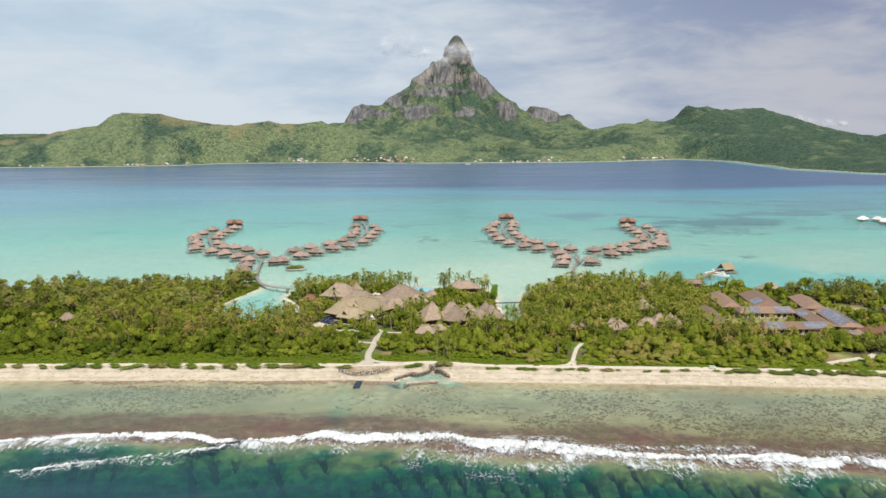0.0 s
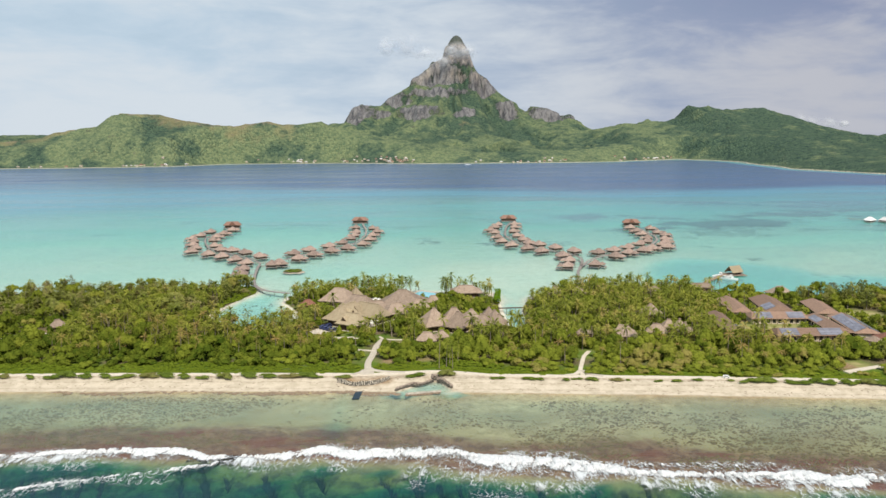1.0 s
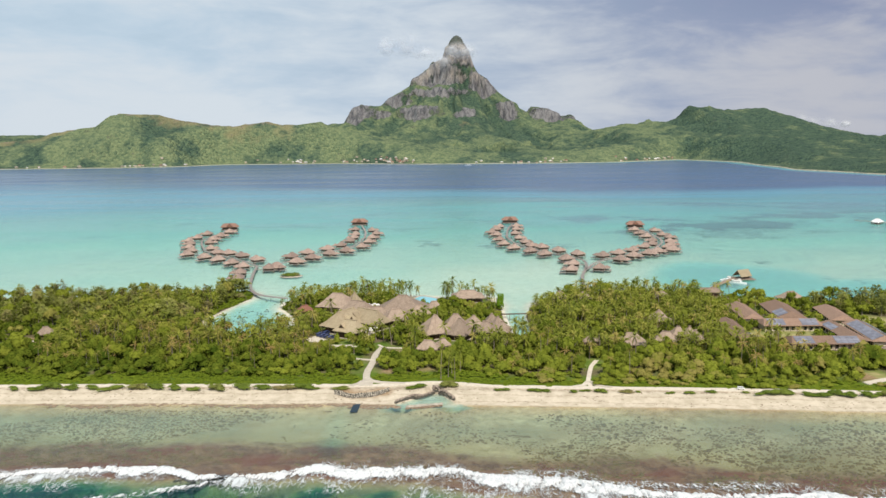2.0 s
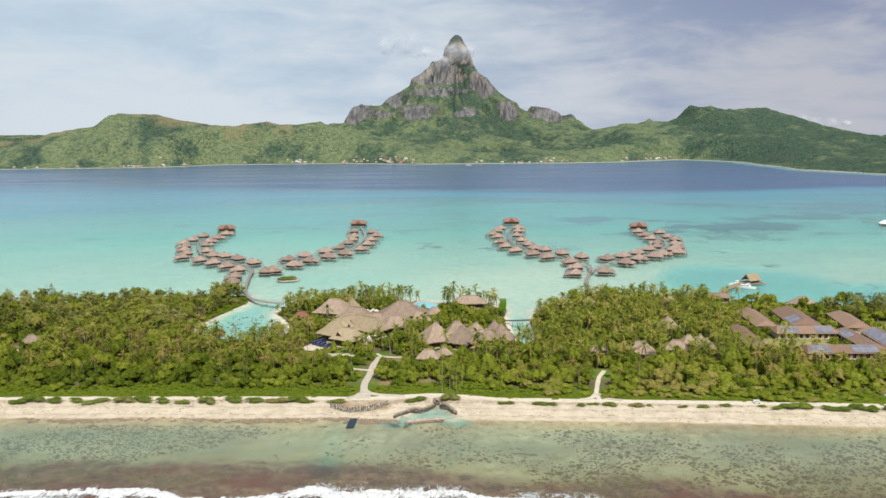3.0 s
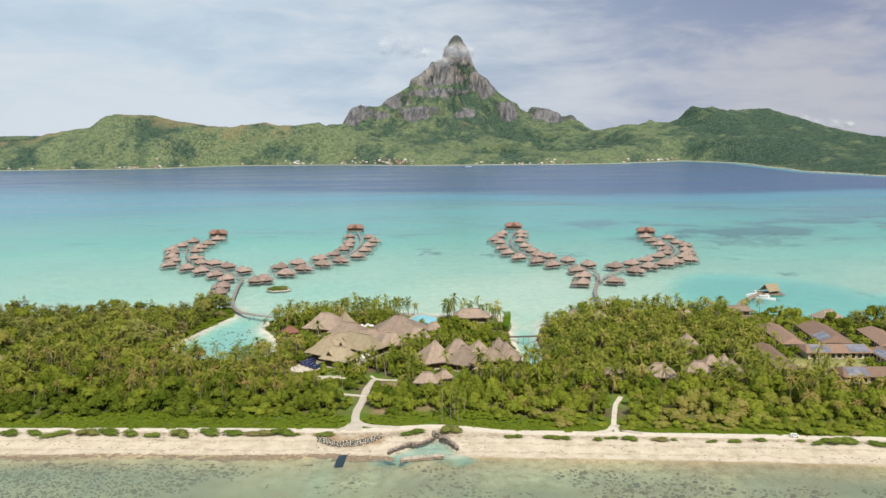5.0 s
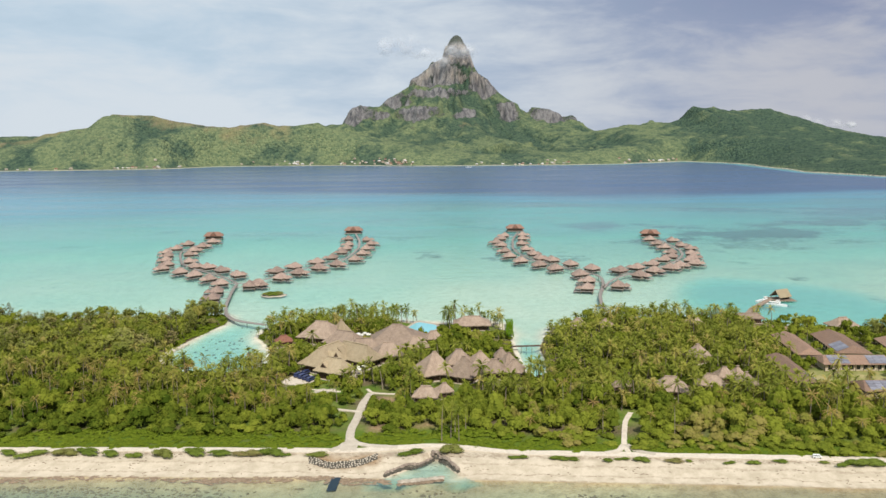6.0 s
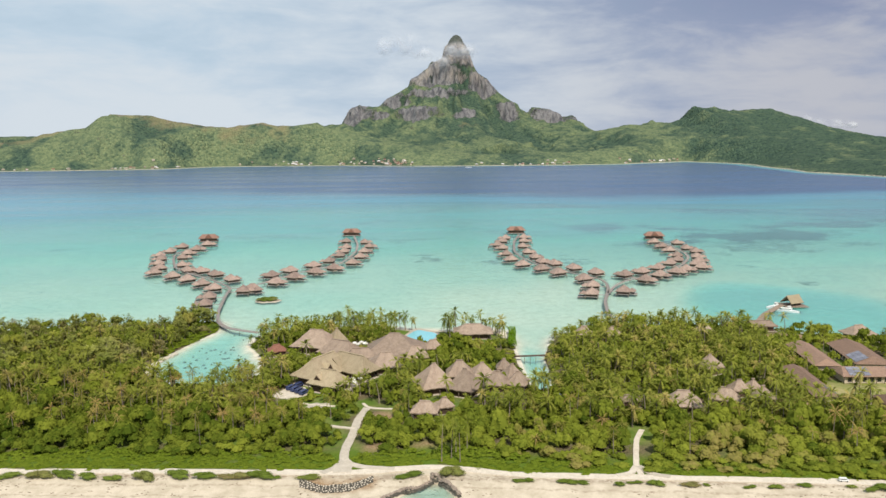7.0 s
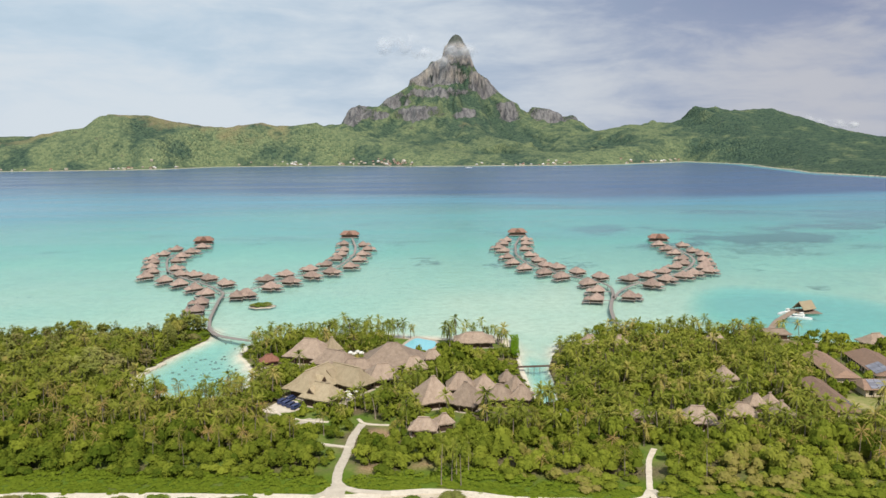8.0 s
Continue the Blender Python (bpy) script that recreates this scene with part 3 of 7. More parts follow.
def sea_depth(x, y):
    """Depth below the water's level, metres (negative on land)."""
    d = inland(x, y)
    edge, front = reef_edge(x), front_shore(x)
    # the reef flat and the drop outside it
    out = -d
    flat = 0.22 + 0.32 * smooth01(out, 0, 14) - 0.25 * smooth01(edge + 24 - y, 0, 22) + 0.25 * (fbm(x / 9, y / 9, 3) - 0.5) + 0.15 * smooth01(-x, 50, 130) * smooth01(out, 3, 18)
    beyond = edge + 6 - y
    drop = 1.0 + (0.07 + 0.13 * smooth01(-x, 20, 110)) * np.clip(beyond, 0, 400) + 0.008 * np.square(np.clip(beyond - 12, 0, 60)) + 4.5 * grooves(x, y) * smooth01(beyond, 2, 10) + 1.2 * (fbm(x / 7, y / 12, 3) - 0.5)
    pits = smooth01(4.6 - np.hypot(x + 15, (y - 275) * 0.9), 0, 2.4) + smooth01(4.6 - np.hypot(x - 3.6, (y - 275) * 0.75), 0, 2.4) + 0.4 * smooth01(7 - np.hypot((x + 36) * 0.9, (y - 240) * 0.7), 0, 5)
    pits = pits + 0.2 * smooth01(4 - np.abs(x + 34), 0, 3) * smooth01(y, 236, 244)
    flat = flat + 1.7 * pits
    ocean = flat * (1 - smooth01(beyond, 0, 8)) + drop * smooth01(beyond, 0, 8)
    # the lagoon
    far = 0.85 * smooth01(out, 0, 7) + 0.4 * smooth01(out, 5, 60) + 1.1 * smooth01(60 - np.hypot(x + 100, y - 418), 0, 30) * smooth01(out, 1, 9) + 1.6 * smooth01(9 - np.abs(x - 42), 0, 4) * smooth01(440 - y, 0, 30) + 1.5 * smooth01(y + 0.12 * np.abs(x), 580, 900) + 2.8 * smooth01(y + 60 * fbm(x / 200, y / 200, 3), 760, 1150)
    rim = 1310 + 0.05 * np.abs(x + 200) - 0.22 * np.clip(x, 0, 500) + 130 * (fbm(x / 260, y / 260, 3) - 0.5)
    soft = 0.62 + 1.7 * smooth01(-x, 0, 700)
    rim = rim + 110 * (fbm(x / 420 + 5, y / 90, 4) - 0.5)
    far = far + 4.5 * smooth01((y - rim) / soft, -190, 10) + 19 * smooth01((y - rim) / soft, -130, 430)
    far = far + 2.2 * (fbm(x / 170 + 3, y / 110, 4) - 0.42) * smooth01(y, 640, 860)
    shelf = outline_distance(x, y, COAST) + 25 * (fbm(x / 90, y / 90, 2) - 0.5)
    far = np.where(y > 1600, far * (0.04 + 0.96 * smooth01(-shelf, 12, 42 + 40 * smooth01(x, 300, 800))), far)
    basin = np.maximum(smooth01(np.hypot((x - 205) / 55, (y - 512 + 9 * np.sin(x / 17)) / 62), 1.25, 0.75), smooth01(np.hypot((x - 268) / 62, (y - 462) / 40), 1.25, 0.75))
    far = far + 1.9 * basin + 0.5 * (fbm(x / 40, y / 60, 4) - 0.5) * smooth01(out, 5, 60)
    # a broad pale bank off the channel
    far = far - 0.45 * smooth01(np.hypot((x - 60) / 1.5, y - 535), 100, 10) * smooth01(out, 3, 20)
    sea = np.where(y < front + 10, ocean, far)
    basin = smooth01(outline_distance(x, y, [(-15.5, 278), (-3.4, 291), (-0.8, 290), (4, 279.5), (-1, 276)]), -1.3, 0.5)
    land = 2.1 * smooth01(d, 0, 15) + 0.35 * (fbm(x / 11, y / 11, 3) - 0.5) * smooth01(d, 3, 20)
    basin = np.maximum(basin, np.clip(pits, 0, 1) * (d < 12))
    land = land * (1 - basin) - 0.95 * basin
    return np.where(d > 0, -land, np.maximum(sea, 0.08))


def ground_z(x, y):
    return -float(sea_depth(np.array([x]), np.array([y]))[0])


def spaced(stops):
    """Coordinates from (start, step) stretches, the last pair giving the end."""
    out = []
    for (a, step), (b, _) in zip(stops, stops[1:]):
        out += list(np.linspace(a, b, max(1, round((b - a) / step)), endpoint=False))
    return np.array(out + [stops[-1][0]])


gx = spaced([(-2700, 90), (-900, 25), (-330, 4), (-190, 1.1), (190, 4), (330, 9), (640, 25), (900, 90), (2600, 0)])
gy = spaced([(-1500, 90), (-200, 25), (120, 3), (165, 1.3), (300, 2.5), (500, 8), (700, 12), (1200, 24), (1500, 80), (4950, 0)])
X, Y = np.meshgrid(gx, gy)
X, Y = X.ravel(), Y.ravel()
depth, within = sea_depth(X, Y), inland(X, Y)
ground = new("ground", array_mesh("ground", np.stack([X, Y, -depth], 1), grid_faces(len(gx), len(gy)), GROUND, True))
tagged(ground, "pale coral sand, scrub soil, reef flat and lagoon floor", "ground", kind="structure")
from_front = Y - front_shore(X)
set_mask(ground.data, "veg", np.where(((X < -108) & (X > -145) & (Y > 424)) | ((X > 41) & (X < 72) & (Y < 452)), smooth01(within, 0.2, 1.4), np.where((X > -64) & (X < 36) & (Y > 448), smooth01(within, 5, 11), smooth01(within, 1.0, 3.5))) * smooth01(Y - road_line(X), -1.2, 2.4))
set_mask(ground.data, "meadow", smooth01(Y - road_line(X), 1.0, 2.4) * smooth01(19 - Y + road_line(X), 0, 8))
set_mask(ground.data, "lagoon", (Y > front_shore(X) + 60) * smooth01(within, 6, 0))
set_mask(ground.data, "shoreward", from_front)
set_mask(ground.data, "beach", (from_front > 0) * smooth01(road_line(X) + 2 - Y, 0, 4))
set_mask(ground.data, "crest", smooth01(reef_edge(X) + 44 + 8 * (fbm(X / 25, Y / 15, 3) - 0.5) - Y, 0, 24) * smooth01(Y - reef_edge(X) - 6, -6, 6) * (Y < front_shore(X)))
# dark coral beds in the lagoon: x, y, half width, half length
BEDS = [(330, 820, 95, 70), (430, 900, 120, 80), (300, 740, 60, 40), (420, 760, 70, 45), (245, 690, 24, 45), (232, 628, 18, 20), (250, 590, 10, 22), (50, 700, 14, 40), (48, 960, 40, 60), (-8, 715, 20, 28),
        (-40, 800, 25, 40), (95, 900, 45, 35), (-300, 660, 20, 12), (-265, 590, 7, 6), (266, 520, 5, 24), (282, 505, 8, 6), (-150, 900, 90, 40), (600, 950, 160, 110), (110, 700, 25, 30), (-40, 860, 60, 25)]
beds = np.zeros_like(X)
for bx, by, ba, bb in BEDS:
    beds = np.maximum(beds, np.exp(-np.square((X - bx) / ba) - np.square((Y - by) / bb)))
strands = fbm(X / 55 + 9 + 2 * fbm(X / 120, Y / 120, 2), Y / 17 + X / 90, 5, 0.6)
beds = smooth01(beds * (0.35 + 1.1 * smooth01(strands, 0.36, 0.62)), 0.18, 0.85) * 0.46
patches = (0.62 + 0.3 * smooth01(X, 0, 150)) * smooth01(fbm(X / 95 + 3, Y / 85, 5, 0.6) + 0.00016 * np.clip(X, -300, 600), 0.42, 0.86) * smooth01(Y, 640, 820) * smooth01(1500 - Y, 0, 200)
outer = smooth01(reef_edge(X) + 4 - Y, 0, 8) * np.maximum(1.25 * grooves(X, Y), smooth01(depth, 5, 9))
set_mask(ground.data, "outer", smooth01(reef_edge(X) + 6 - Y, 0, 9))
# algae turf; its gain towards -x also paints in the dimmer left side
set_mask(ground.data, "algae", smooth01(front_shore(X) - Y, 2, 14) * np.clip(0.22 + 0.35 * smooth01(-X, 10, 130) + 0.9 * (fbm(X / 26, Y / 12, 4) - 0.5), 0, 1))
set_mask(ground.data, "reef", smooth01(front_shore(X) - Y, -2.4, 0.6))
set_mask(ground.data, "coral", np.where(Y < front_shore(X), outer, np.where(within < 0, np.maximum(patches, beds), 0)))
BARE = [(166, 296, 6), (-36, 428, 5), (160, 437, 6), (168, 438, 6), (175, 438, 5), (168, 327, 5), (177, 327, 5), (186, 327, 5), (-37, 289, 4), (-33, 287.5, 4), (-29, 287, 4), (-25, 287.5, 4), (-21, 288.5, 4), (-20, 337, 6.5), (-5, 311, 6), (-21, 310, 5.5), (-12, 326, 4), (96, 336, 5), (132, 344, 6), (-196, 366, 9)]
set_mask(ground.data, "bare", sum(smooth01(r - np.hypot(X - a, (Y - b) * 0.8), 0, 3) for a, b, r in BARE).clip(0, 1))
LAWNS = [(150, 356, 15), (170, 360, 12), (224, 386, 11), (172, 298, 7), (188, 296, 6)]
set_mask(ground.data, "lawn", sum(smooth01(r - np.hypot(X - a, Y - b), 0, 5) for a, b, r in LAWNS).clip(0, 1))

wx = spaced([(-2700, 90), (-1800, 30), (-330, 6), (330, 16), (1300, 90), (2600, 0)])
wy = spaced([(-1500, 90), (-200, 25), (120, 3), (300, 5), (500, 12), (800, 24), (1500, 40), (2500, 14), (2960, 90), (4950, 0)])
X, Y = np.meshgrid(wx, wy)
X, Y = X.ravel(), Y.ravel()
swell = 0.22 * np.sin(Y / 5.5 + 3 * fbm(X / 60, Y / 60, 2)) * smooth01(reef_edge(X) - 4 - Y, 0, 20)
sea = new("sea_water", array_mesh("sea_water", np.stack([X, Y, swell], 1), grid_faces(len(wx), len(wy)), WATER, True))
tagged(sea, "clear turquoise lagoon water turning deep blue beyond the reef", "sea", kind="structure")
set_mask(sea.data, "depth", np.maximum(sea_depth(X, Y), 0))
set_mask(sea.data, "ocean", smooth01(front_shore(X) - Y, 20, 50))


# ---- the mountain island across the lagoon ----
LEFT_RIDGE = [(-2700, 82), (-1641, 84), (-1522, 95), (-1445, 122), (-1337, 138), (-1262, 143), (-1194, 193), (-1131, 186), (-1057, 185), (-972, 168),
              (-888, 152), (-760, 138), (-674, 150), (-631, 154), (-567, 142), (-481, 146), (-427, 152), (-330, 120), (-100, 70), (300, 20)]
PEAK_RIDGE = [(-900, 120), (-568, 160), (-470, 169), (-446, 210), (-417, 250), (-372, 268), (-335, 253), (-267, 259), (-229, 295), (-169, 325), (-114, 356), (-103, 397),
              (-60, 419), (-10, 453), (6, 480), (64, 501), (77, 558), (89, 574), (107, 603), (124, 621), (142, 627), (160, 617), (177, 585), (204, 551), (223, 490), (239, 450),
              (259, 418), (299, 401), (335, 360), (364, 322), (405, 291), (453, 268), (463, 243), (506, 223), (519, 225), (539, 249), (582, 240), (639, 230), (683, 213),
              (701, 193), (728, 198), (753, 202), (772, 188), (780, 163), (824, 140), (868, 122), (1100, 60)]
RIGHT_RIDGE = [(500, 60), (753, 115), (854, 139), (981, 138), (1083, 154), (1120, 171), (1152, 211), (1169, 218), (1233, 207), (1336, 196), (1463, 205),
               (1515, 187), (1603, 164), (1731, 122), (1852, 90), (1910, 68), (2033, 66), (2400, 60)]
FAR_RIDGE = [(-2900, 124), (-2520, 121), (-2450, 118), (-2400, 110), (-2340, 82), (-2250, 50), (-1500, 20), (2600, 20)]


def ridge_slope(x, y, ridge, ridge_y, run, power, back):
    """Heights of a range: the ridge's heights along x, softened and falling away towards the coast."""
    xs = np.arange(-2600, 2601, 6.0)
    crest = np.interp(xs, *zip(*ridge)) + 16 * (ridged(xs / 75, xs * 0 + ridge_y, 3) - 0.62) * np.minimum(np.interp(xs, *zip(*ridge)), 180) / 230
    layers = [crest]
    for blur in (30, 80, 180):
        k = np.exp(-0.5 * (np.arange(-600, 601, 6.0) / blur) ** 2)
        layers.append(np.convolve(np.pad(crest, 100, mode="edge"), k / k.sum(), "valid"))
    u = np.clip(1 - (ridge_y - y) / run, 0, 1)
    pos = (1 - u) ** 0.8 * 3
    total = 0
    for i, layer in enumerate(layers):
        total = total + np.clip(1 - np.abs(pos * 1.0 - i), 0, 1) * np.interp(x, xs, layer)
    return total * np.where(y <= ridge_y, u ** power, np.clip(1 - (y - ridge_y) / back, 0, 1))


# cliffs: x, height, half width, half height
CRAGS = [(-390, 218, 95, 50), (-182, 286, 85, 30), (-70, 206, 105, 26), (15, 303, 150, 17), (30, 402, 165, 48), (140, 540, 210, 110), (290, 356, 95, 58),
         (379, 217, 62, 38), (649, 214, 150, 40), (160, 196, 55, 16), (-260, 205, 60, 16)]
mx = spaced([(-2700, 14), (-1800, 9), (-500, 6), (850, 9), (2000, 14), (2500, 0)])
my = spaced([(1400, 16), (2560, 9), (3300, 7), (4290, 14), (4820, 0)])
X, Y = np.meshgrid(mx, my)
X, Y = X.ravel(), Y.ravel()
coast = outline_distance(X, Y, COAST) + 60 * (fbm(X / 120, Y / 120, 3) - 0.5)
warp = 60 * (fbm(X / 160, Y / 160, 3) - 0.5)
RANGES = ((LEFT_RIDGE, 3000, 420, 0.8, 500), (PEAK_RIDGE, 4200, 1560, 1.9, 420), (RIGHT_RIDGE, 3500, 1900, 2.1, 600), (FAR_RIDGE, 4500, 300, 1.0, 200))
stack = np.stack([ridge_slope(X, Y, *r) for r in RANGES])
lead = stack.argmax(0)
near = stack.max(0)
line_y = np.array([r[1] for r in RANGES], float)[lead]
crest = np.choose(lead, [np.interp(X, *zip(*r[0])) for r in RANGES])
away = np.maximum(line_y - Y, 0)
at_ridge = np.exp(-np.square((Y - line_y) / np.where(lead == 1, 75, 55)))
# spurs and gullies run down from the spire, and down from the side ranges to the coast
theta, reach = np.arctan2(X - 140, 4380 - Y), np.hypot(X - 140, 4380 - Y)
share = np.exp(-np.square((X - 140) / 800)) * (lead == 1)
spur = share * ridged(theta * 5.2 + warp / 260, reach / 800 + 3, 3) + (1 - share) * ridged((X + warp) / 250 + 0.25 * Y / 250, (Y + warp) / 620, 3)
gully = share * ridged(theta * 17 + warp / 80, reach / 420, 3) + (1 - share) * ridged((X - warp) / 85 - 0.2 * Y / 85, (Y + warp) / 260, 3)
body = smooth01(coast, 40, 330) * (1 - at_ridge)
land = near + (spur - 0.62) * (70 + 0.30 * np.minimum(near, 320)) * body + (gully - 0.6) * (24 + 0.05 * near) * body
crag = np.zeros_like(near)
level = land + 44 * (fbm(X / 38, Y / 260, 4, 0.6) - 0.5)
sway = 110 * (fbm(X / 70 + 4, land / 26, 3) - 0.5)
for cx, cz, half, high in CRAGS:
    on = np.exp(-np.square(np.square((X + sway - cx) / half) + np.square((level - cz) / high))) * (lead == 1)
    crag = np.maximum(crag, on)
    if high < 100:
        land = land + on * 0.75 * high * (2 * smooth01(level, cz - high * 0.45, cz + high * 0.45) - 1) * (1 - at_ridge)
land = land + (ridged(X / 34 + theta * 3, Y / 90, 3) - 0.62) * 30 * crag * (1 - 0.8 * at_ridge) + (ridged(X / 13, Y / 30, 2) - 0.6) * 9 * crag
land = np.where(away > 20, np.minimum(land, np.maximum(crest - np.where(lead == 2, 0.24, 0.10) * away, np.where(lead == 2, 1.08 * near, 0)) + 4 * (fbm(X / 30, Y / 30, 2) - 0.5)), land)
land = land * smooth01(coast, 8, 130) + 9 * smooth01(coast, 0, 60) * (1 - smooth01(near, 40, 120)) + 2.6 * smooth01(coast, -6, 4)
land = land + (fbm(X / 20, Y / 20, 3) - 0.5) * 9 * smooth01(coast, 30, 90) * (1 - 0.4 * at_ridge)
keep = coast[grid_faces(len(mx), len(my))].max(1) > -40
tall = np.where(coast > -8, np.maximum(land, 0.5), -3.0)
mountain = new("mountain_island", array_mesh("mountain_island", np.stack([X, Y, tall], 1), grid_faces(len(mx), len(my))[keep], SLOPE, True))
# range offsets paint haze as fern on the left, cloud shade as woods on the right
set_mask(mountain.data, "ridge", 0.65 * spur + 0.35 * gully + 0.10 * (lead == 0) - 0.30 * (lead == 2) * smooth01(X, 900, 1150))
set_mask(mountain.data, "crag", 0.82 * np.clip(crag, 0, 1))
set_mask(mountain.data, "bare", np.clip((0.34 + 0.46 * smooth01(near / np.maximum(crest, 1), 0.80, 1.0)) * (lead == 0) * smooth01(-430 - X, 0, 120) + 0.75 * np.exp(-np.square((X - 150) / 75) - np.square((near - 172) / 28)) * (lead == 1), 0, 1))
tagged(mountain, "green forested mountain with a bare rock spire", "mountain", kind="structure")


# wisps of cloud at the spire and small clouds behind the hills
for cx, cy, cz, wide, high in ((150, 3950, 520, 200, 105), (60, 3940, 462, 120, 80), (190, 3930, 508, 130, 70), (120, 3925, 515, 120, 70), (-130, 4500, 610, 260, 150), (-250, 4480, 600, 130, 130), (-40, 4480, 560, 180, 90),
                               (1885, 3900, 152, 90, 85), (1950, 3900, 140, 110, 75), (2030, 3890, 138, 120, 62), (2110, 3905, 134, 110, 50)):
    nu, nv = 25, 13
    U, V = np.meshgrid(np.linspace(-1, 1, nu), np.linspace(-1, 1, nv))
    U, V = U.ravel(), V.ravel()
    deep = 40 * (U * U + V * V) + 30 * fbm(U * 2 + cx, V * 2 + cz, 3)
    me = array_mesh("cloud_wisp", np.stack([U * wide / 2, deep, V * high / 2 + 6 * fbm(U * 3, V + cx, 2)], 1), grid_faces(nu, nv), CLOUD, True)
    wisp = new("cloud_wisp", me)
    wisp.matrix_basis = pose(cx, cy, cz)
    tagged(wisp, "thin white wisp of drifting cloud", "cloud", kind="stuff")


# ---- surf on the reef's edge ----
def surf(name, x0, x1, top, low, crest, seed, share):
    """A line of broken water: a rolling crest with torn sheets of foam behind it."""
    xs, vs = np.arange(x0, x1, 0.21), np.linspace(0, 1, 66)
    X, V = np.meshgrid(xs, vs)
    X, V = X.ravel(), V.ravel()
    a, b = top(X), low(X)
    wob = 5 * (fbm(X / 14 + seed, X * 0 + seed, 3) - 0.5)
    Y = a + wob + (b - a) * V * (0.75 + 0.7 * fbm(X / 9, X * 0 + 3 + seed, 3))
    lump = fbm(X / 2.2 + seed, Y / 2.2, 4)
    ends = smooth01(X, x0, x0 + 14) * smooth01(x1 - X, 0, 14)
    slant = 0.55 - 0.95 * smooth01(X, -50, 110)
    U = X - slant * (Y - a)
    curl = 2.2 * (fbm(X / 5 + seed, Y / 5, 3) - 0.5)
    streak = fbm(U / 0.75 + curl + 40, Y / 5.5 + seed, 4, 0.65)
    puff = fbm(X / 3.2 + curl + 11, Y / 2.4 + seed, 4, 0.6)
    strings = 1 - ridged(U / 3.0 + 2 * curl, Y / 6.0 + seed, 3)
    torn = 0.42 * streak + 0.30 * puff + 0.42 * strings
    surge = 2 * (fbm(X / 15, X * 0 + 8 + seed, 3) - 0.5)
    body = 0.20 + 0.16 * surge
    level = share - 0.34 * smooth01(V, body, body + 0.22) - 0.16 * V + 0.07 * surge - 0.25 * (1 - ends)
    cover = level - torn - 0.30 * smooth01(0.07 - V, 0, 0.07) * (0.3 + puff)
    Z = 0.12 + crest * (0.35 + 0.8 * lump) * np.exp(-np.square((V - 0.16) / 0.2)) * ends + 0.4 * (fbm(X / 1.1 + seed, Y / 1.3, 3) - 0.4) * (1 - 0.7 * V)
    Z = 0.11 + (Z - 0.11) * smooth01(cover, 0.0, 0.28)
    f = grid_faces(len(xs), len(vs))
    keep = cover
    f = f[keep[f].max(1) > -0.14]
    used, back = np.unique(f, return_inverse=True)
    me = array_mesh(name, np.stack([X, Y, np.maximum(Z, 0.06)], 1)[used], back.reshape(-1, 4), FOAM, True)
    set_mask(me, "cover", cover[used])
    ob = new(name, me)
    tagged(ob, "white breaking surf and torn foam on the reef edge", "surf", kind="stuff")
    # the lace that the breaker leaves on the water
    xs, vs = np.arange(x0, x1, 1.0), np.linspace(-0.5, 1.5, 36)
    X, V = np.meshgrid(xs, vs)
    X, V = X.ravel(), V.ravel()
    a, b = top(X), low(X)
    Y = a + 5 * (fbm(X / 14 + seed, X * 0 + seed, 3) - 0.5) + (b - a) * V * (0.75 + 0.7 * fbm(X / 9, X * 0 + 3 + seed, 3))
    ends = smooth01(X, x0, x0 + 18) * smooth01(x1 - X, 0, 18)
    patchy = fbm(X / 10 + 9, Y / 7 + seed, 3)
    film = np.where(V > 0.1, 0.74 * smooth01(1.3 - V, 0, 1.1), 0.62 * smooth01(V, -0.4, 0.1)) + 1.3 * (patchy - 0.5)
    lace = new("foam_lace", array_mesh("foam_lace", np.stack([X, Y, 0.09 + 0.002 * seed + 0 * X], 1), grid_faces(len(xs), len(vs)), FILM))
    set_mask(lace.data, "film", np.clip(film * share * 1.25, 0, 1) * ends * smooth01(V, -0.5, -0.3) * smooth01(1.5 - V, 0, 0.25))
    return tagged(lace, "thin streaks of white foam drifting on the water", "foam", kind="stuff")


LINE_X, LINE_Y = [-150, -104, -85, -67, -52], [194, 207, 212.5, 218.5, 221]
BACK_X, BACK_Y = [36, 60, 82, 104], [214, 213, 211, 209]
surf("surf", -215, -60, lambda x: np.interp(x, FOAM_X, FOAM_TOP), lambda x: np.interp(x, FOAM_X, FOAM_LOW) - 1, 1.2, 1.0, 0.70)
surf("surf", -78, 250, lambda x: np.interp(x, FOAM_X, FOAM_TOP), lambda x: np.interp(x, FOAM_X, FOAM_LOW) - 3, 1.4, 5.0, 0.72)
surf("surf", -136, -56, lambda x: np.interp(x, LINE_X, LINE_Y), lambda x: np.interp(x, LINE_X, LINE_Y) - 8, 0.7, 9.0, 0.58)
surf("surf", 30, 112, lambda x: np.interp(x, BACK_X, BACK_Y), lambda x: np.interp(x, BACK_X, BACK_Y) - 8, 0.3, 13.0, 0.52)


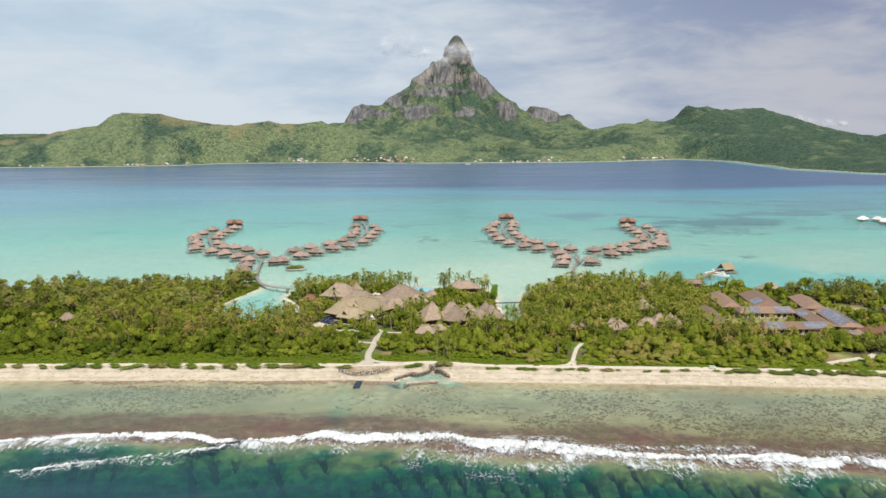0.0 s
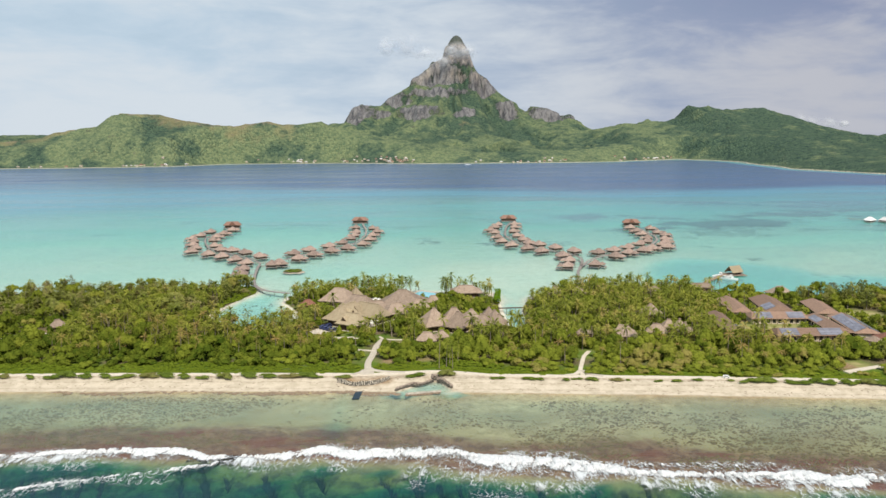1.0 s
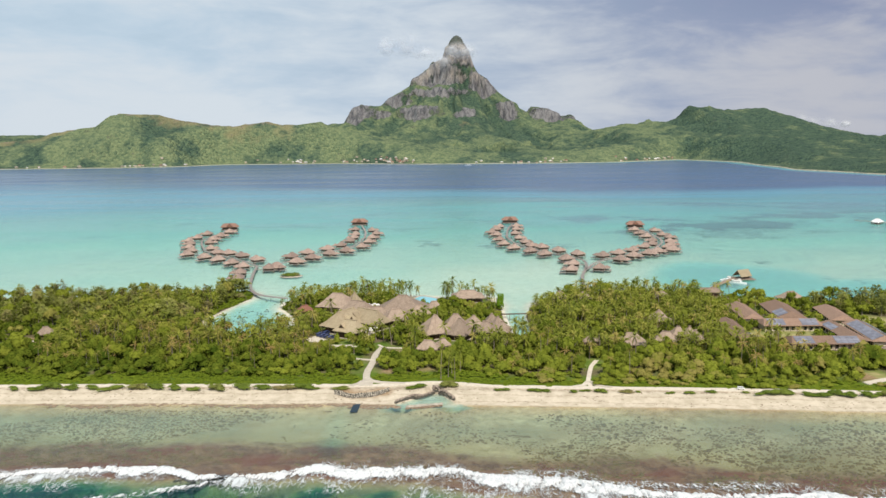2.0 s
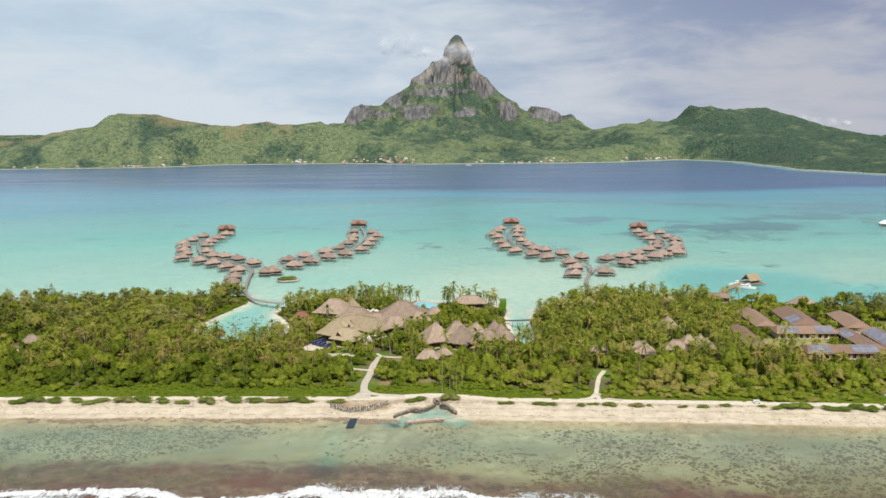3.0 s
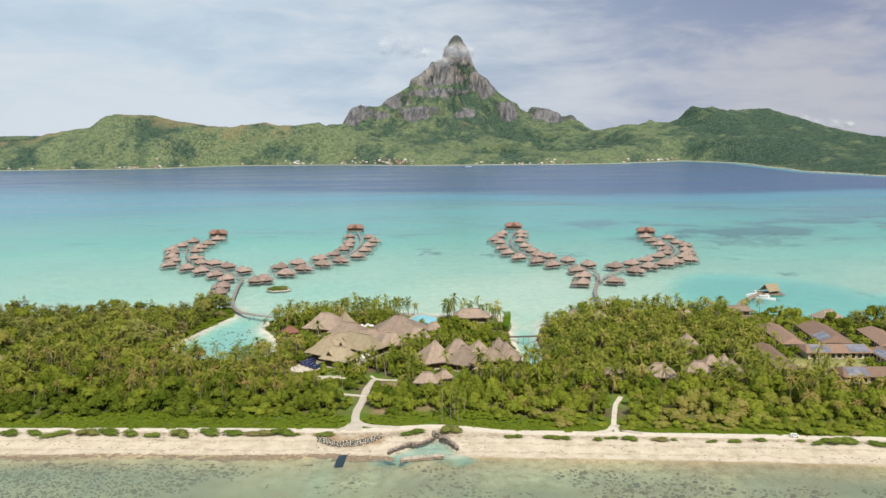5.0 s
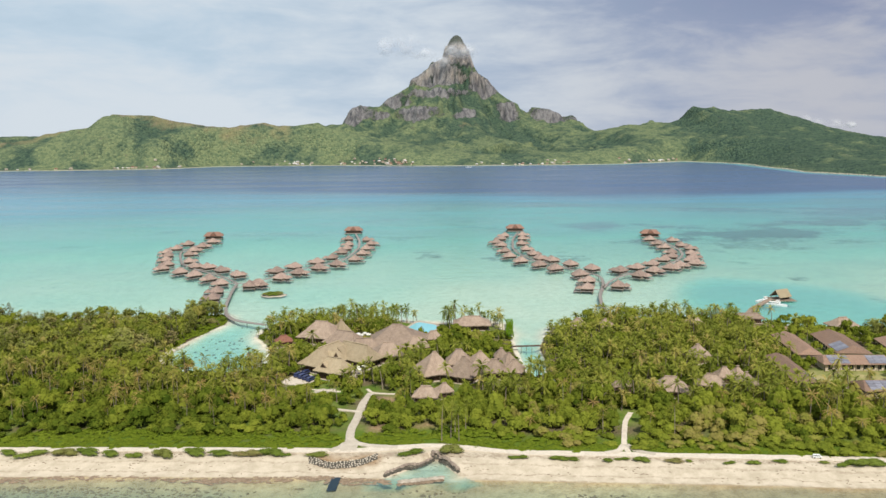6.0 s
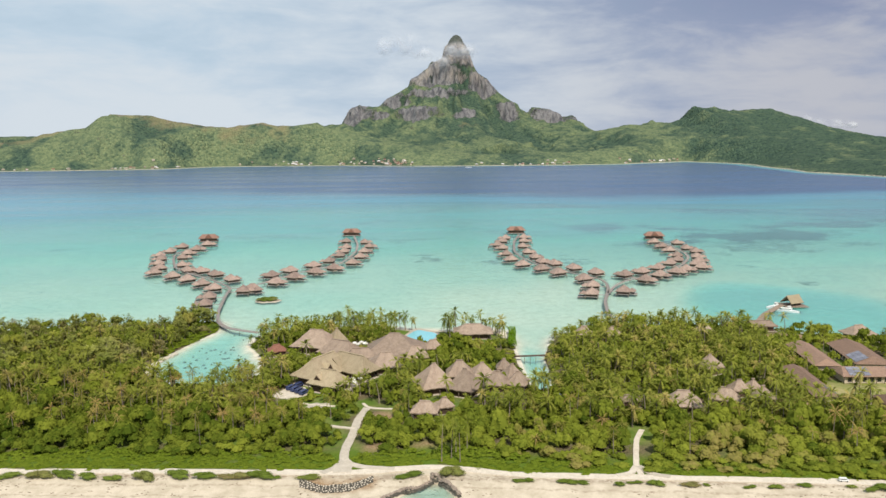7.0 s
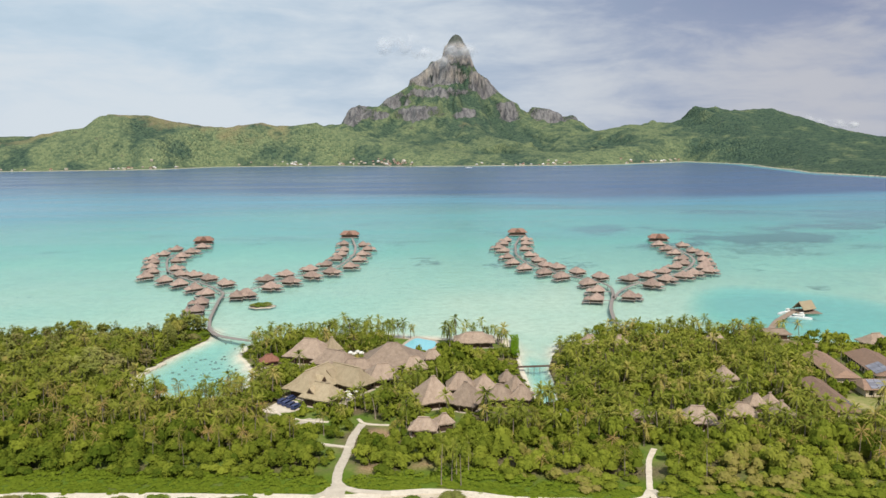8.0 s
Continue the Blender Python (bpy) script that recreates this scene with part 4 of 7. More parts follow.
# ---- coral heads on the reef flat ----
def lump_arrays(rng, rings=3, sides=8):
    v = [(0, 0, 1.0)]
    for r in range(1, rings + 1):
        a = r / rings * 1.6
        for k in range(sides):
            t = 6.2832 * k / sides
            j = rng.uniform(0.75, 1.2)
            v.append((math.sin(a) * math.cos(t) * j, math.sin(a) * math.sin(t) * j, max(math.cos(a), -0.1) * rng.uniform(0.8, 1.1)))
    f = [(0, 1 + k, 1 + (k + 1) % sides, 0) for k in range(sides)]
    for r in range(rings - 1):
        a, b = 1 + r * sides, 1 + (r + 1) * sides
        f += [(a + k, b + k, b + (k + 1) % sides, a + (k + 1) % sides) for k in range(sides)]
    tri = []
    for q in f:
        tri += [(q[0], q[1], q[2])] + ([(q[0], q[2], q[3])] if q[3] != q[0] else [])
    return np.array(v), np.array(tri)


def scatter(variants, places, tints=None):
    """Joins many turned, sized and moved copies into one set of arrays. Places: x, y, z, turn, size x, y, z."""
    vs, fs, ts, count = [], [], [], 0
    for i, (x, y, z, turn, sx, sy, sz) in enumerate(places):
        v, f = variants[i % len(variants)]
        c, s = math.cos(turn), math.sin(turn)
        px, py = v[:, 0] * sx, v[:, 1] * sy
        vs.append(np.stack([x + c * px - s * py, y + s * px + c * py, z + v[:, 2] * sz], 1))
        fs.append(f + count)
        if tints is not None:
            ts.append(np.full(len(v), tints[i]))
        count += len(v)
    return np.concatenate(vs), np.concatenate(fs), (np.concatenate(ts) if tints is not None else None)


rng = random.Random(11)
dice = np.random.RandomState(11)
hx, hy = dice.uniform(-200, 200, 44000), dice.uniform(195, 278, 44000)
share = (front_shore(hx) - hy) / (front_shore(hx) - reef_edge(hx) - 16)
clump = fbm(hx / 16 + 5, hy / 13, 3)
chance = (0.25 + 0.75 * share) * smooth01(clump + 0.10 * smooth01(hx, 20, 80) + 0.12 * smooth01(-hx, 55, 90), 0.40, 0.58) * np.where((hx > -62) & (hx < -18), 0.4, np.where(hx < -62, 2.6, np.where(hx > 30, 1.7, 1)))
grows = (share > 0.1) & (share < 1.0) & (dice.uniform(0, 1, len(hx)) < chance)
hx, hy = hx[grows][:11500], hy[grows][:11500]
hz = -sea_depth(hx, hy) - 0.05
heads = []
for x, y, z in zip(hx, hy, hz):
    big = rng.uniform(0.12, 0.5) * (2.4 if rng.random() < (0.10 if x > 20 else 0.04) else 1)
    heads.append((x, y, z, rng.gauss(0.7 if x > 40 else -0.3, 0.5), big * rng.uniform(0.9, 1.8), big, rng.uniform(0.15, 0.35)))
# dark coral heads in the inlet
for _ in range(70):
    x, y = -98 + rng.gauss(0, 9), 425 + rng.gauss(0, 17)
    if ground_z(x, y) < -0.8:
        big = rng.uniform(0.3, 0.85)
        heads.append((x, y, ground_z(x, y), rng.uniform(0, 6), big * 1.3, big, 0.6))
v, f, _ = scatter([lump_arrays(random.Random(k), 2, 6) for k in range(6)], heads)
tagged(new("coral_heads", array_mesh("coral_heads", v, f, CORAL, True)), "scattered brown coral heads under shallow clear water", "coral", kind="stuff")


# ---- the beach ----
def rock_mesh(name, seed, material):
    v, f = lump_arrays(random.Random(seed), 3, 7)
    return array_mesh(name, v, f, material)


def stone_bank(count, spread, small, big, low, high, sink, gap):
    """Stones along the crescent at the top of the beach, kept a gap apart."""
    out = []
    for _ in range(count):
        x = rng.uniform(-40.5, -20)
        y = 286.2 + (0.022 if x < -29 else 0.05) * (x + 29) ** 2 + rng.uniform(-spread, spread)
        if all((x - q[0]) ** 2 + (y - q[1]) ** 2 > gap for q in out):
            a = rng.uniform(small, big)
            out.append((x, y, ground_z(x, y) - sink, rng.uniform(0, 6), a, a * rng.uniform(0.7, 1.0), rng.uniform(low, high)))
    return out


v, f, _ = scatter([lump_arrays(random.Random(k + 35), 1, 6) for k in range(3)], stone_bank(1500, 1.6, 0.4, 0.6, 0.1, 0.16, 0.0, 0.06))
tagged(new("wet_stone_bed", array_mesh("wet_stone_bed", v, f, ROCK)), "dark flat pebbles between the pale beach stones", "pebbles", kind="stuff")
v, f, _ = scatter([lump_arrays(random.Random(k + 30), 2, 6) for k in range(5)], stone_bank(1600, 1.7, 0.26, 0.42, 0.3, 0.46, 0.05, 0.5))
tagged(new("beach_stones", array_mesh("beach_stones", v, f, PALE_COBBLE)), "low bank of pale broken stones on the beach", "stones", kind="stuff")
ledge = []
for i in range(420):
    x = rng.uniform(-150, -15) if i % 3 else rng.uniform(-70, -15)
    y = float(front_shore(x)) + rng.gauss(0.2, 0.9) + 1.2 * math.sin(x / 9)
    ledge.append((x, y, -0.12, rng.uniform(-0.4, 0.4), rng.uniform(0.6, 1.9), rng.uniform(0.3, 0.8), rng.uniform(0.18, 0.36)))
v, f, _ = scatter([lump_arrays(random.Random(k + 60), 2, 7) for k in range(5)], ledge)
tagged(new("beachrock_ledge", array_mesh("beachrock_ledge", v, f, BEACHROCK)), "broken brown beachrock ledge along the waterline", "rock ledge", kind="stuff")


debris = []
for i in range(900):
    x = rng.uniform(-200, 200)
    y = float(front_shore(x)) + rng.choice((12.0, 13.0, 8.0, 4.5)) + rng.gauss(0, 1.1)
    if float(fbm(np.array([x / 9]), np.array([y / 3]), 2)[0]) > 0.45:
        debris.append((x, y, 0, rng.uniform(-0.5, 0.5), rng.uniform(0.15, 0.7), rng.uniform(0.1, 0.25), rng.uniform(0.08, 0.2)))
levels = -sea_depth(np.array([p[0] for p in debris]), np.array([p[1] for p in debris]))
debris = [(x, y, float(c), t, a, b, h) for (x, y, _, t, a, b, h), c in zip(debris, levels)]
v, f, _ = scatter([lump_arrays(random.Random(k + 90), 1, 5) for k in range(4)], debris)
tagged(new("beach_debris", array_mesh("beach_debris", v, f, BEACHROCK)), "scattered driftwood and brown wrack on the sand", "driftwood", kind="stuff")


def boulder_wall(name, line, label, size, rows):
    """A low wall of piled boulders along a line, each boulder a part; rows: offset, lift, height, stone."""
    ob = thing(name, pose(line[0][0], line[0][1], 0), label, "sea wall")
    k = 0
    for away, drop, tall, material in rows:
        shapes = [rock_mesh("boulder", k0 + 80, material) for k0 in range(4)]
        for (ax, ay), (bx, by) in zip(line, line[1:]):
            n = max(2, int(math.hypot(bx - ax, by - ay) / (size * 0.62)))
            for i in range(n):
                u = i / n
                s = size * rng.uniform(0.75, 1.2)
                px, py = ax + (bx - ax) * u, ay + (by - ay) * u + away
                m = Matrix.LocRotScale((px - line[0][0] + rng.uniform(-.12, .12), py - line[0][1] + rng.uniform(-.12, .12), max(ground_z(px, py), 0.1) + drop),
                                       Euler((0, 0, rng.uniform(0, 6))), (s, s, s * tall))
                part("boulder", shapes[k % 4], ob, m=m)
                k += 1
    return ob


boulder_wall("groyne", [(-17, 280.4), (-11.9, 283.8), (-6.2, 287.4), (-2.7, 291.6), (-1.2, 291), (1.0, 288), (4.8, 281.2)], "brown stone groyne bent round a small tidal pool", 0.68,
             ((-0.35, -0.1, 0.9, ROCK), (0.35, 0.15, 0.9, WALL_STONE)))
boulder_wall("groyne_sill", [(-12.4, 275.2), (-6.5, 276.2), (0.2, 277.6)], "low broad ledge of tan stone closing the tidal pool", 0.95,
             ((-0.7, -0.1, 0.38, BEACHROCK), (0.3, 0.02, 0.3, STONE), (1.3, 0.0, 0.3, STONE)))
bm = bmesh.new()
box(bm, -1.35, 1.35, -4.2, 4.2, -0.12, 0.03, 0.04)
for v0 in bm.verts:
    v0.co.x += 0.09 * v0.co.y + 0.1 * math.sin(v0.co.y)
mat_ob = new("dark_mat", bm_mesh("dark_mat", bm, MAT_DARK))
mat_ob.matrix_basis = pose(-31.4, 275.4, 0.16)
tagged(mat_ob, "dark blue-grey liner sheet floating at the shore", "liner sheet")

me, _ = strip_mesh("sand_spit", [(-126, 408), (-124.5, 417), (-121.5, 430)], 1.8, 0.6, SAND, 1.3, 1.5, 0.4, 8)
tagged(new("sand_spit", me), "narrow pale sand bank along the inlet", "sand bank", kind="structure")

# sandy tracks through the scrub
TRACK_A = [(-28.4, 295), (-29.2, 301.6), (-30.0, 306.3), (-29.9, 313.9), (-28.9, 322.1), (-28.7, 328.6), (-28.3, 336.9), (-27.2, 342.7), (-26.1, 347.8)]
TRACK_F = [(-35, 294), (-31.4, 297.2), (-29.6, 303)]
TRACK_G = [(-14, 296), (-23.4, 297.6), (-27.6, 299.8), (-29.4, 304)]
TRACK_L = [(-28.7, 328), (-34.7, 329.8), (-39, 331.6)]
TRACK_M = [(-17, 346.2), (-22.5, 346.8), (-26.4, 348.2), (-28, 352.5)]
TRACK_N = [(-29.2, 293.8), (-29.2, 296.5), (-29.3, 299.2)]
TRACK_B = [(57, 289), (57.4, 296), (59, 302), (60.8, 309), (63, 316), (66.5, 323)]
TRACK_J = [(50, 288.9), (54.5, 290), (57.2, 295)]
TRACK_K = [(65, 287.6), (60, 289.4), (57.8, 295)]
TRACK_C = [(-59, 371), (-59, 362), (-55, 356), (-47, 352), (-38, 350)]
TRACK_D = [(-220, 357), (-205, 361), (-193, 368)]
TRACK_E = [(162, 288), (172, 292), (184, 296), (192, 303)]
for k, (line, wide) in enumerate(((TRACK_A, 2.8), (TRACK_B, 1.7), (TRACK_C, 0.9), (TRACK_D, 2.6), (TRACK_E, 2.8), (TRACK_F, 2.2), (TRACK_G, 2.2), (TRACK_L, 1.4), (TRACK_M, 1.2), (TRACK_N, 5.4), (TRACK_J, 2.0), (TRACK_K, 2.0))):
    me, _ = strip_mesh("sand_track", line, wide, 2.36 + 0.006 * k, SAND, 0.6, 1.2, 0.10, 3)
    tagged(new("sand_track", me), "pale trodden sand track through green scrub", "path", kind="structure")
me, _ = strip_mesh("beach_road", [(float(x), float(road_line(x))) for x in range(-330, 331, 5)], 3.2, 2.3, SAND, 0.6, 3.0, 0.35, 5)
tagged(new("beach_road", me), "pale sand road along the top of the beach", "path", kind="structure")


# ---- the overwater bungalows ----
def hit_line(line, p):
    """The nearest point on a line of plan points, and the line's direction there."""
    best = None
    for a, b in zip(line, line[1:]):
        a, b = Vector(a), Vector(b)
        t = max(0, min(1, (Vector(p) - a).dot(b - a) / max((b - a).length_squared, 1e-6)))
        q = a.lerp(b, t)
        if best is None or (q - Vector(p)).length < best[0]:
            best = ((q - Vector(p)).length, q, (b - a).normalized())
    return best


PILE = rod_mesh("post", 0.16, 0.14, 4.6, 6, WOOD, -3.2)


def make_bungalow(seed, label, thatch=LAGOON_THATCH):
    ob = thing("overwater_bungalow", pose(0, 0, 0), label, "bungalow", "bungalows over the lagoon")
    part("roof", roof_mesh("roof", 11.0, 9.6, 3.5, 0.31, thatch, 0.4, 0.1, 5, 7, 0.14, seed), ob, m=pose(0, 0, 3.2))
    part("ridge_cap", box_mesh("ridge_cap", -2.0, 2.0, -0.3, 0.3, 6.55, 6.85, thatch, 0.1), ob)
    part("porch_roof", roof_mesh("porch_roof", 6.6, 5.4, 1.9, 0.4, thatch, 0.35, 0.1, 4, 5, 0.12, seed + 50), ob, m=pose(1.6, -5.4, 2.9))
    part("wall", box_mesh("wall", -4.4, 4.4, -3.8, 3.8, 1.4, 3.6, DARK_WOOD), ob, "dark stained timber walls")
    for x in (-2.6, 2.4):
        part("window", box_mesh("window", x - 1.0, x + 1.0, -3.88, -3.76, 1.6, 3.1, GLASS_DARK, 0.0), ob, "dark window")
    part("door", box_mesh("door", -0.5, 0.5, 3.78, 3.88, 1.45, 3.3, WOOD, 0.0), ob)
    part("deck", box_mesh("deck", -5.2, 5.2, -4.6, 4.6, 1.1, 1.4, BOARDS), ob, "grey weathered deck boards")
    part("sun_deck", box_mesh("sun_deck", -1.6, 5.0, -9.0, -4.65, 0.85, 1.1, BOARDS), ob, "lower sun deck")
    part("railing", box_mesh("railing", -5.1, -1.7, -4.55, -4.45, 1.4, 2.3, WOOD), ob)
    for i in range(5):
        part("step", box_mesh("step", 5.0, 6.1, -8.6, -7.7, 0.75 - i * 0.2, 0.83 - i * 0.2, WOOD, 0.0) if i == 0 else ob.children[-1].data, ob, m=pose(i * 0.28, 0, -0.2 * i))
    for x in (-4.9, -1.7, 1.7, 4.9):
        for y in (-3.9, 3.9):
            part("post", PILE, ob, m=pose(x, y, 0))
    for x in (-1.2, 4.6):
        part("post", PILE, ob, m=pose(x, -8.6, -0.3))
    return ob


KINDS = [make_bungalow(k, "brown thatched bungalow on posts over the lagoon water") for k in range(3)]
PALE = [make_bungalow(7, "distant pale roofed bungalow on posts over the lagoon", PALE_ROOF)]
spare = {ob: True for ob in KINDS + PALE}


def place_bungalow(i, x, y, line, scale=1.0, kinds=KINDS):
    d, q, way = hit_line(line, (x, y))
    out = Vector((x, y)) - q
    turn = math.degrees(math.atan2(out.y, out.x)) + 90
    far = max(0.8 * out.length, min(out.length, 9.5)) / max(out.length, 0.1)
    x, y = q.x + out.x * far, q.y + out.y * far
    ob = kinds[i % len(kinds)]
    m = pose(x, y, 0, 0, 0, turn) @ Matrix.Diagonal((scale, scale, scale, 1))
    if spare.pop(ob, None):
        ob.matrix_basis = m
        return ob, q
    return copy_thing(ob, m), q


def jetty(line, width, label, bungalows, tip, kinds=KINDS):
    ob = thing("boardwalk", pose(0, 0, 0), label, "boardwalk", "boardwalks over the lagoon")
    me, dense = strip_mesh("deck", line, width, 2.0, BOARDS, 0.3, 3.0)
    part("deck", me, ob)
    for p in dense[::3]:
        part("post", PILE, ob, m=pose(p.x, p.y, 0.2))
    for side in (-1, 1):
        rail, _ = strip_mesh("rail", [(p.x + side * width * 0.46 * w0.y, p.y - side * width * 0.46 * w0.x) for p, w0 in ((p, hit_line(line, p)[2]) for p in dense)], 0.1, 2.95, WOOD, 0.1, 5.0)
        part("rail", rail, ob)
    for i, (x, y) in enumerate(bungalows):
        house, q = place_bungalow(i, x, y, [tuple(p) for p in dense], 0.96, kinds)
        d = house.matrix_basis.translation.xy - q
        if d.length > 7:
            e = q + d * (1 - 4.4 / d.length)
            me, _ = strip_mesh("gangway", [tuple(q), tuple(e)], 1.5, 1.9, BOARDS, 0.2, 3.0)
            part("gangway", me, ob)
    if tip:
        lodge(*tip)
    return ob


def lodge(x, y, turn):
    """The gabled two-tier house at the end of a boardwalk."""
    ob = thing("pontoon_house", pose(x, y, 0, 0, 0, turn), "larger thatched house with a red-brown gable over the lagoon", "house", "houses at the boardwalks' ends")
    part("roof", roof_mesh("roof", 19, 12, 3.6, 0.6, LODGE_THATCH, 0.4, 0.05, 5, 8, 0.14, 5), ob, m=pose(0, 0, 4.2))
    bm = bmesh.new()
    a = [bm.verts.new(c) for c in ((-3.4, -6.3, 4.6), (3.4, -6.3, 4.6), (0, -6.3, 8.2), (-3.4, 0, 4.6), (3.4, 0, 4.6), (0, 0, 8.2))]
    for q in ((0, 2, 5, 3), (1, 4, 5, 2), (0, 1, 2), (3, 5, 4), (0, 3, 4, 1)):
        bm.faces.new([a[i] for i in q])
    bmesh.ops.recalc_face_normals(bm, faces=bm.faces)
    part("gable", bm_mesh("gable", bm, LODGE_THATCH), ob)
    bm = bmesh.new()
    a = [bm.verts.new(c) for c in ((-2.4, -6.36, 4.7), (2.4, -6.36, 4.7), (0, -6.36, 7.3), (-2.4, -6.2, 4.7), (2.4, -6.2, 4.7), (0, -6.2, 7.3))]
    for q in ((0, 1, 2), (3, 5, 4), (0, 3, 4, 1), (1, 4, 5, 2), (0, 2, 5, 3)):
        bm.faces.new([a[i] for i in q])
    part("gable_front", bm_mesh("gable_front", bm, RED_ROOF), ob, "red-brown gable front")
    part("wall", box_mesh("wall", -7.5, 7.5, -4.6, 4.6, 1.4, 4.4, DARK_WOOD), ob)
    part("deck", box_mesh("deck", -9, 9, -7, 7, 1.1, 1.4, BOARDS), ob)
    for px in (-8, -3, 3, 8):
        for py in (-6, 6):
            part("post", PILE, ob, m=pose(px, py, 0))
    return ob


ARM_A = [(-118, 488), (-123, 506), (-128, 534), (-132, 559), (-134, 578), (-148, 600), (-165, 620), (-183, 640), (-199, 664), (-212, 700), (-220, 728), (-219, 755), (-216, 785), (-219, 812)]
ARM_B = [(-134, 578), (-124, 578), (-112, 605), (-101, 630), (-88, 648), (-74, 668), (-69, 705), (-67, 740), (-70, 780), (-79, 838)]
ARM_C = [(95, 458), (94, 490), (99, 520), (105, 541), (110, 559), (113, 577), (113, 591), (106, 604), (97, 618), (86, 640), (77, 662), (70, 690), (68, 725), (74, 782), (85, 836)]
ARM_D = [(107, 546), (115, 566), (124, 581), (134, 592), (146, 600), (160, 612), (176, 632), (190, 654), (202, 680), (207, 705), (208, 735), (207, 772)]
SHORE_LINK = [(-90, 460), (-98, 464), (-108, 470), (-114, 478), (-118, 488)]
jetty(ARM_A, 1.8, "curving grey boardwalk on posts with thatched bungalows beside it",
      [(-209, 786), (-207, 755), (-227, 771), (-209, 732), (-229, 744), (-207, 708), (-233, 721), (-225, 702), (-219, 678), (-210, 657), (-195, 670), (-183, 645), (-209, 636), (-189, 620),
       (-172, 641), (-174, 607), (-156, 628), (-159, 591), (-140, 607), (-146, 575), (-123, 566), (-140, 548), (-137, 527)], (-218, 822, 12))
jetty(ARM_B, 1.9, "grey boardwalk on posts curving out to the lagoon",
      [(-117, 569), (-117, 620), (-108, 593), (-106, 638), (-97, 611), (-94, 660), (-85, 630), (-86, 681), (-73, 645), (-80, 709), (-62, 670), (-79, 731), (-61, 701), (-79, 756),
       (-60, 730), (-84, 795), (-64, 787), (-55, 759)], (-83, 854, 0))
jetty(ARM_C, 1.9, "forked grey boardwalk from the palm shore with bungalows beside it",
      [(66, 806), (86, 809), (53, 760), (61, 784), (83, 782), (78, 748), (59, 740), (79, 714), (58, 706), (82, 687), (58, 677), (64, 652), (83, 664), (77, 633), (93, 655), (88, 617),
       (104, 635), (100, 592), (116, 615), (102, 568), (96, 543)], (84, 856, 0))
jetty(ARM_D, 1.9, "grey boardwalk curving between thatched bungalows",
      [(117, 549), (130, 606), (145, 617), (141, 584), (161, 631), (155, 601), (170, 613), (181, 622), (177, 649), (188, 664), (195, 687), (208, 679), (204, 659), (196, 645), (198, 629),
       (219, 707), (215, 725), (198, 716), (198, 739), (217, 757), (200, 767)], (209, 800, -8))
jetty(SHORE_LINK, 2.6, "curved grey footbridge between two wooded shores", [], None)
# the next hotel's bungalows, far along the lagoon
FAR_ARM = [(517, 770), (487, 785), (457, 830)]
jetty(FAR_ARM, 2.2, "distant boardwalk with pale roofed bungalows", [(505, 768), (491, 776), (479, 783), (496, 796), (482, 803), (469, 808)], None, PALE)

# footbridge over the narrow channel
me, _ = strip_mesh("footbridge", [(34, 411), (49, 412)], 1.8, 2.2, DARK_WOOD, 0.3, 2)
bridge = thing("footbridge", pose(0, 0, 0), "dark timber footbridge across the narrow channel", "bridge")
part("deck", me, bridge)
for x in (38.5, 41, 43.5):
    part("post", PILE, bridge, m=pose(x, 411.5, 0.3))

# a low planted islet in the shallows
bm = bmesh.new()
bmesh.ops.create_icosphere(bm, subdivisions=3, radius=1)
for v0 in bm.verts:
    k = 1 + 0.25 * noise.noise(v0.co * 2)
    v0.co = Vector((v0.co.x * 8 * k, v0.co.y * 5.6 * k, v0.co.z * 0.36 * k))
sand_islet = new("sand_islet", bm_mesh("sand_islet", bm, STONE, True))
sand_islet.matrix_basis = pose(-103, 545, 0)
tagged(sand_islet, "tiny sandy islet in shallow lagoon water", "islet", kind="structure")


# ---- the hotel's thatched pavilions ----
CLEAR = []         # x, y, radius kept free of tall plants


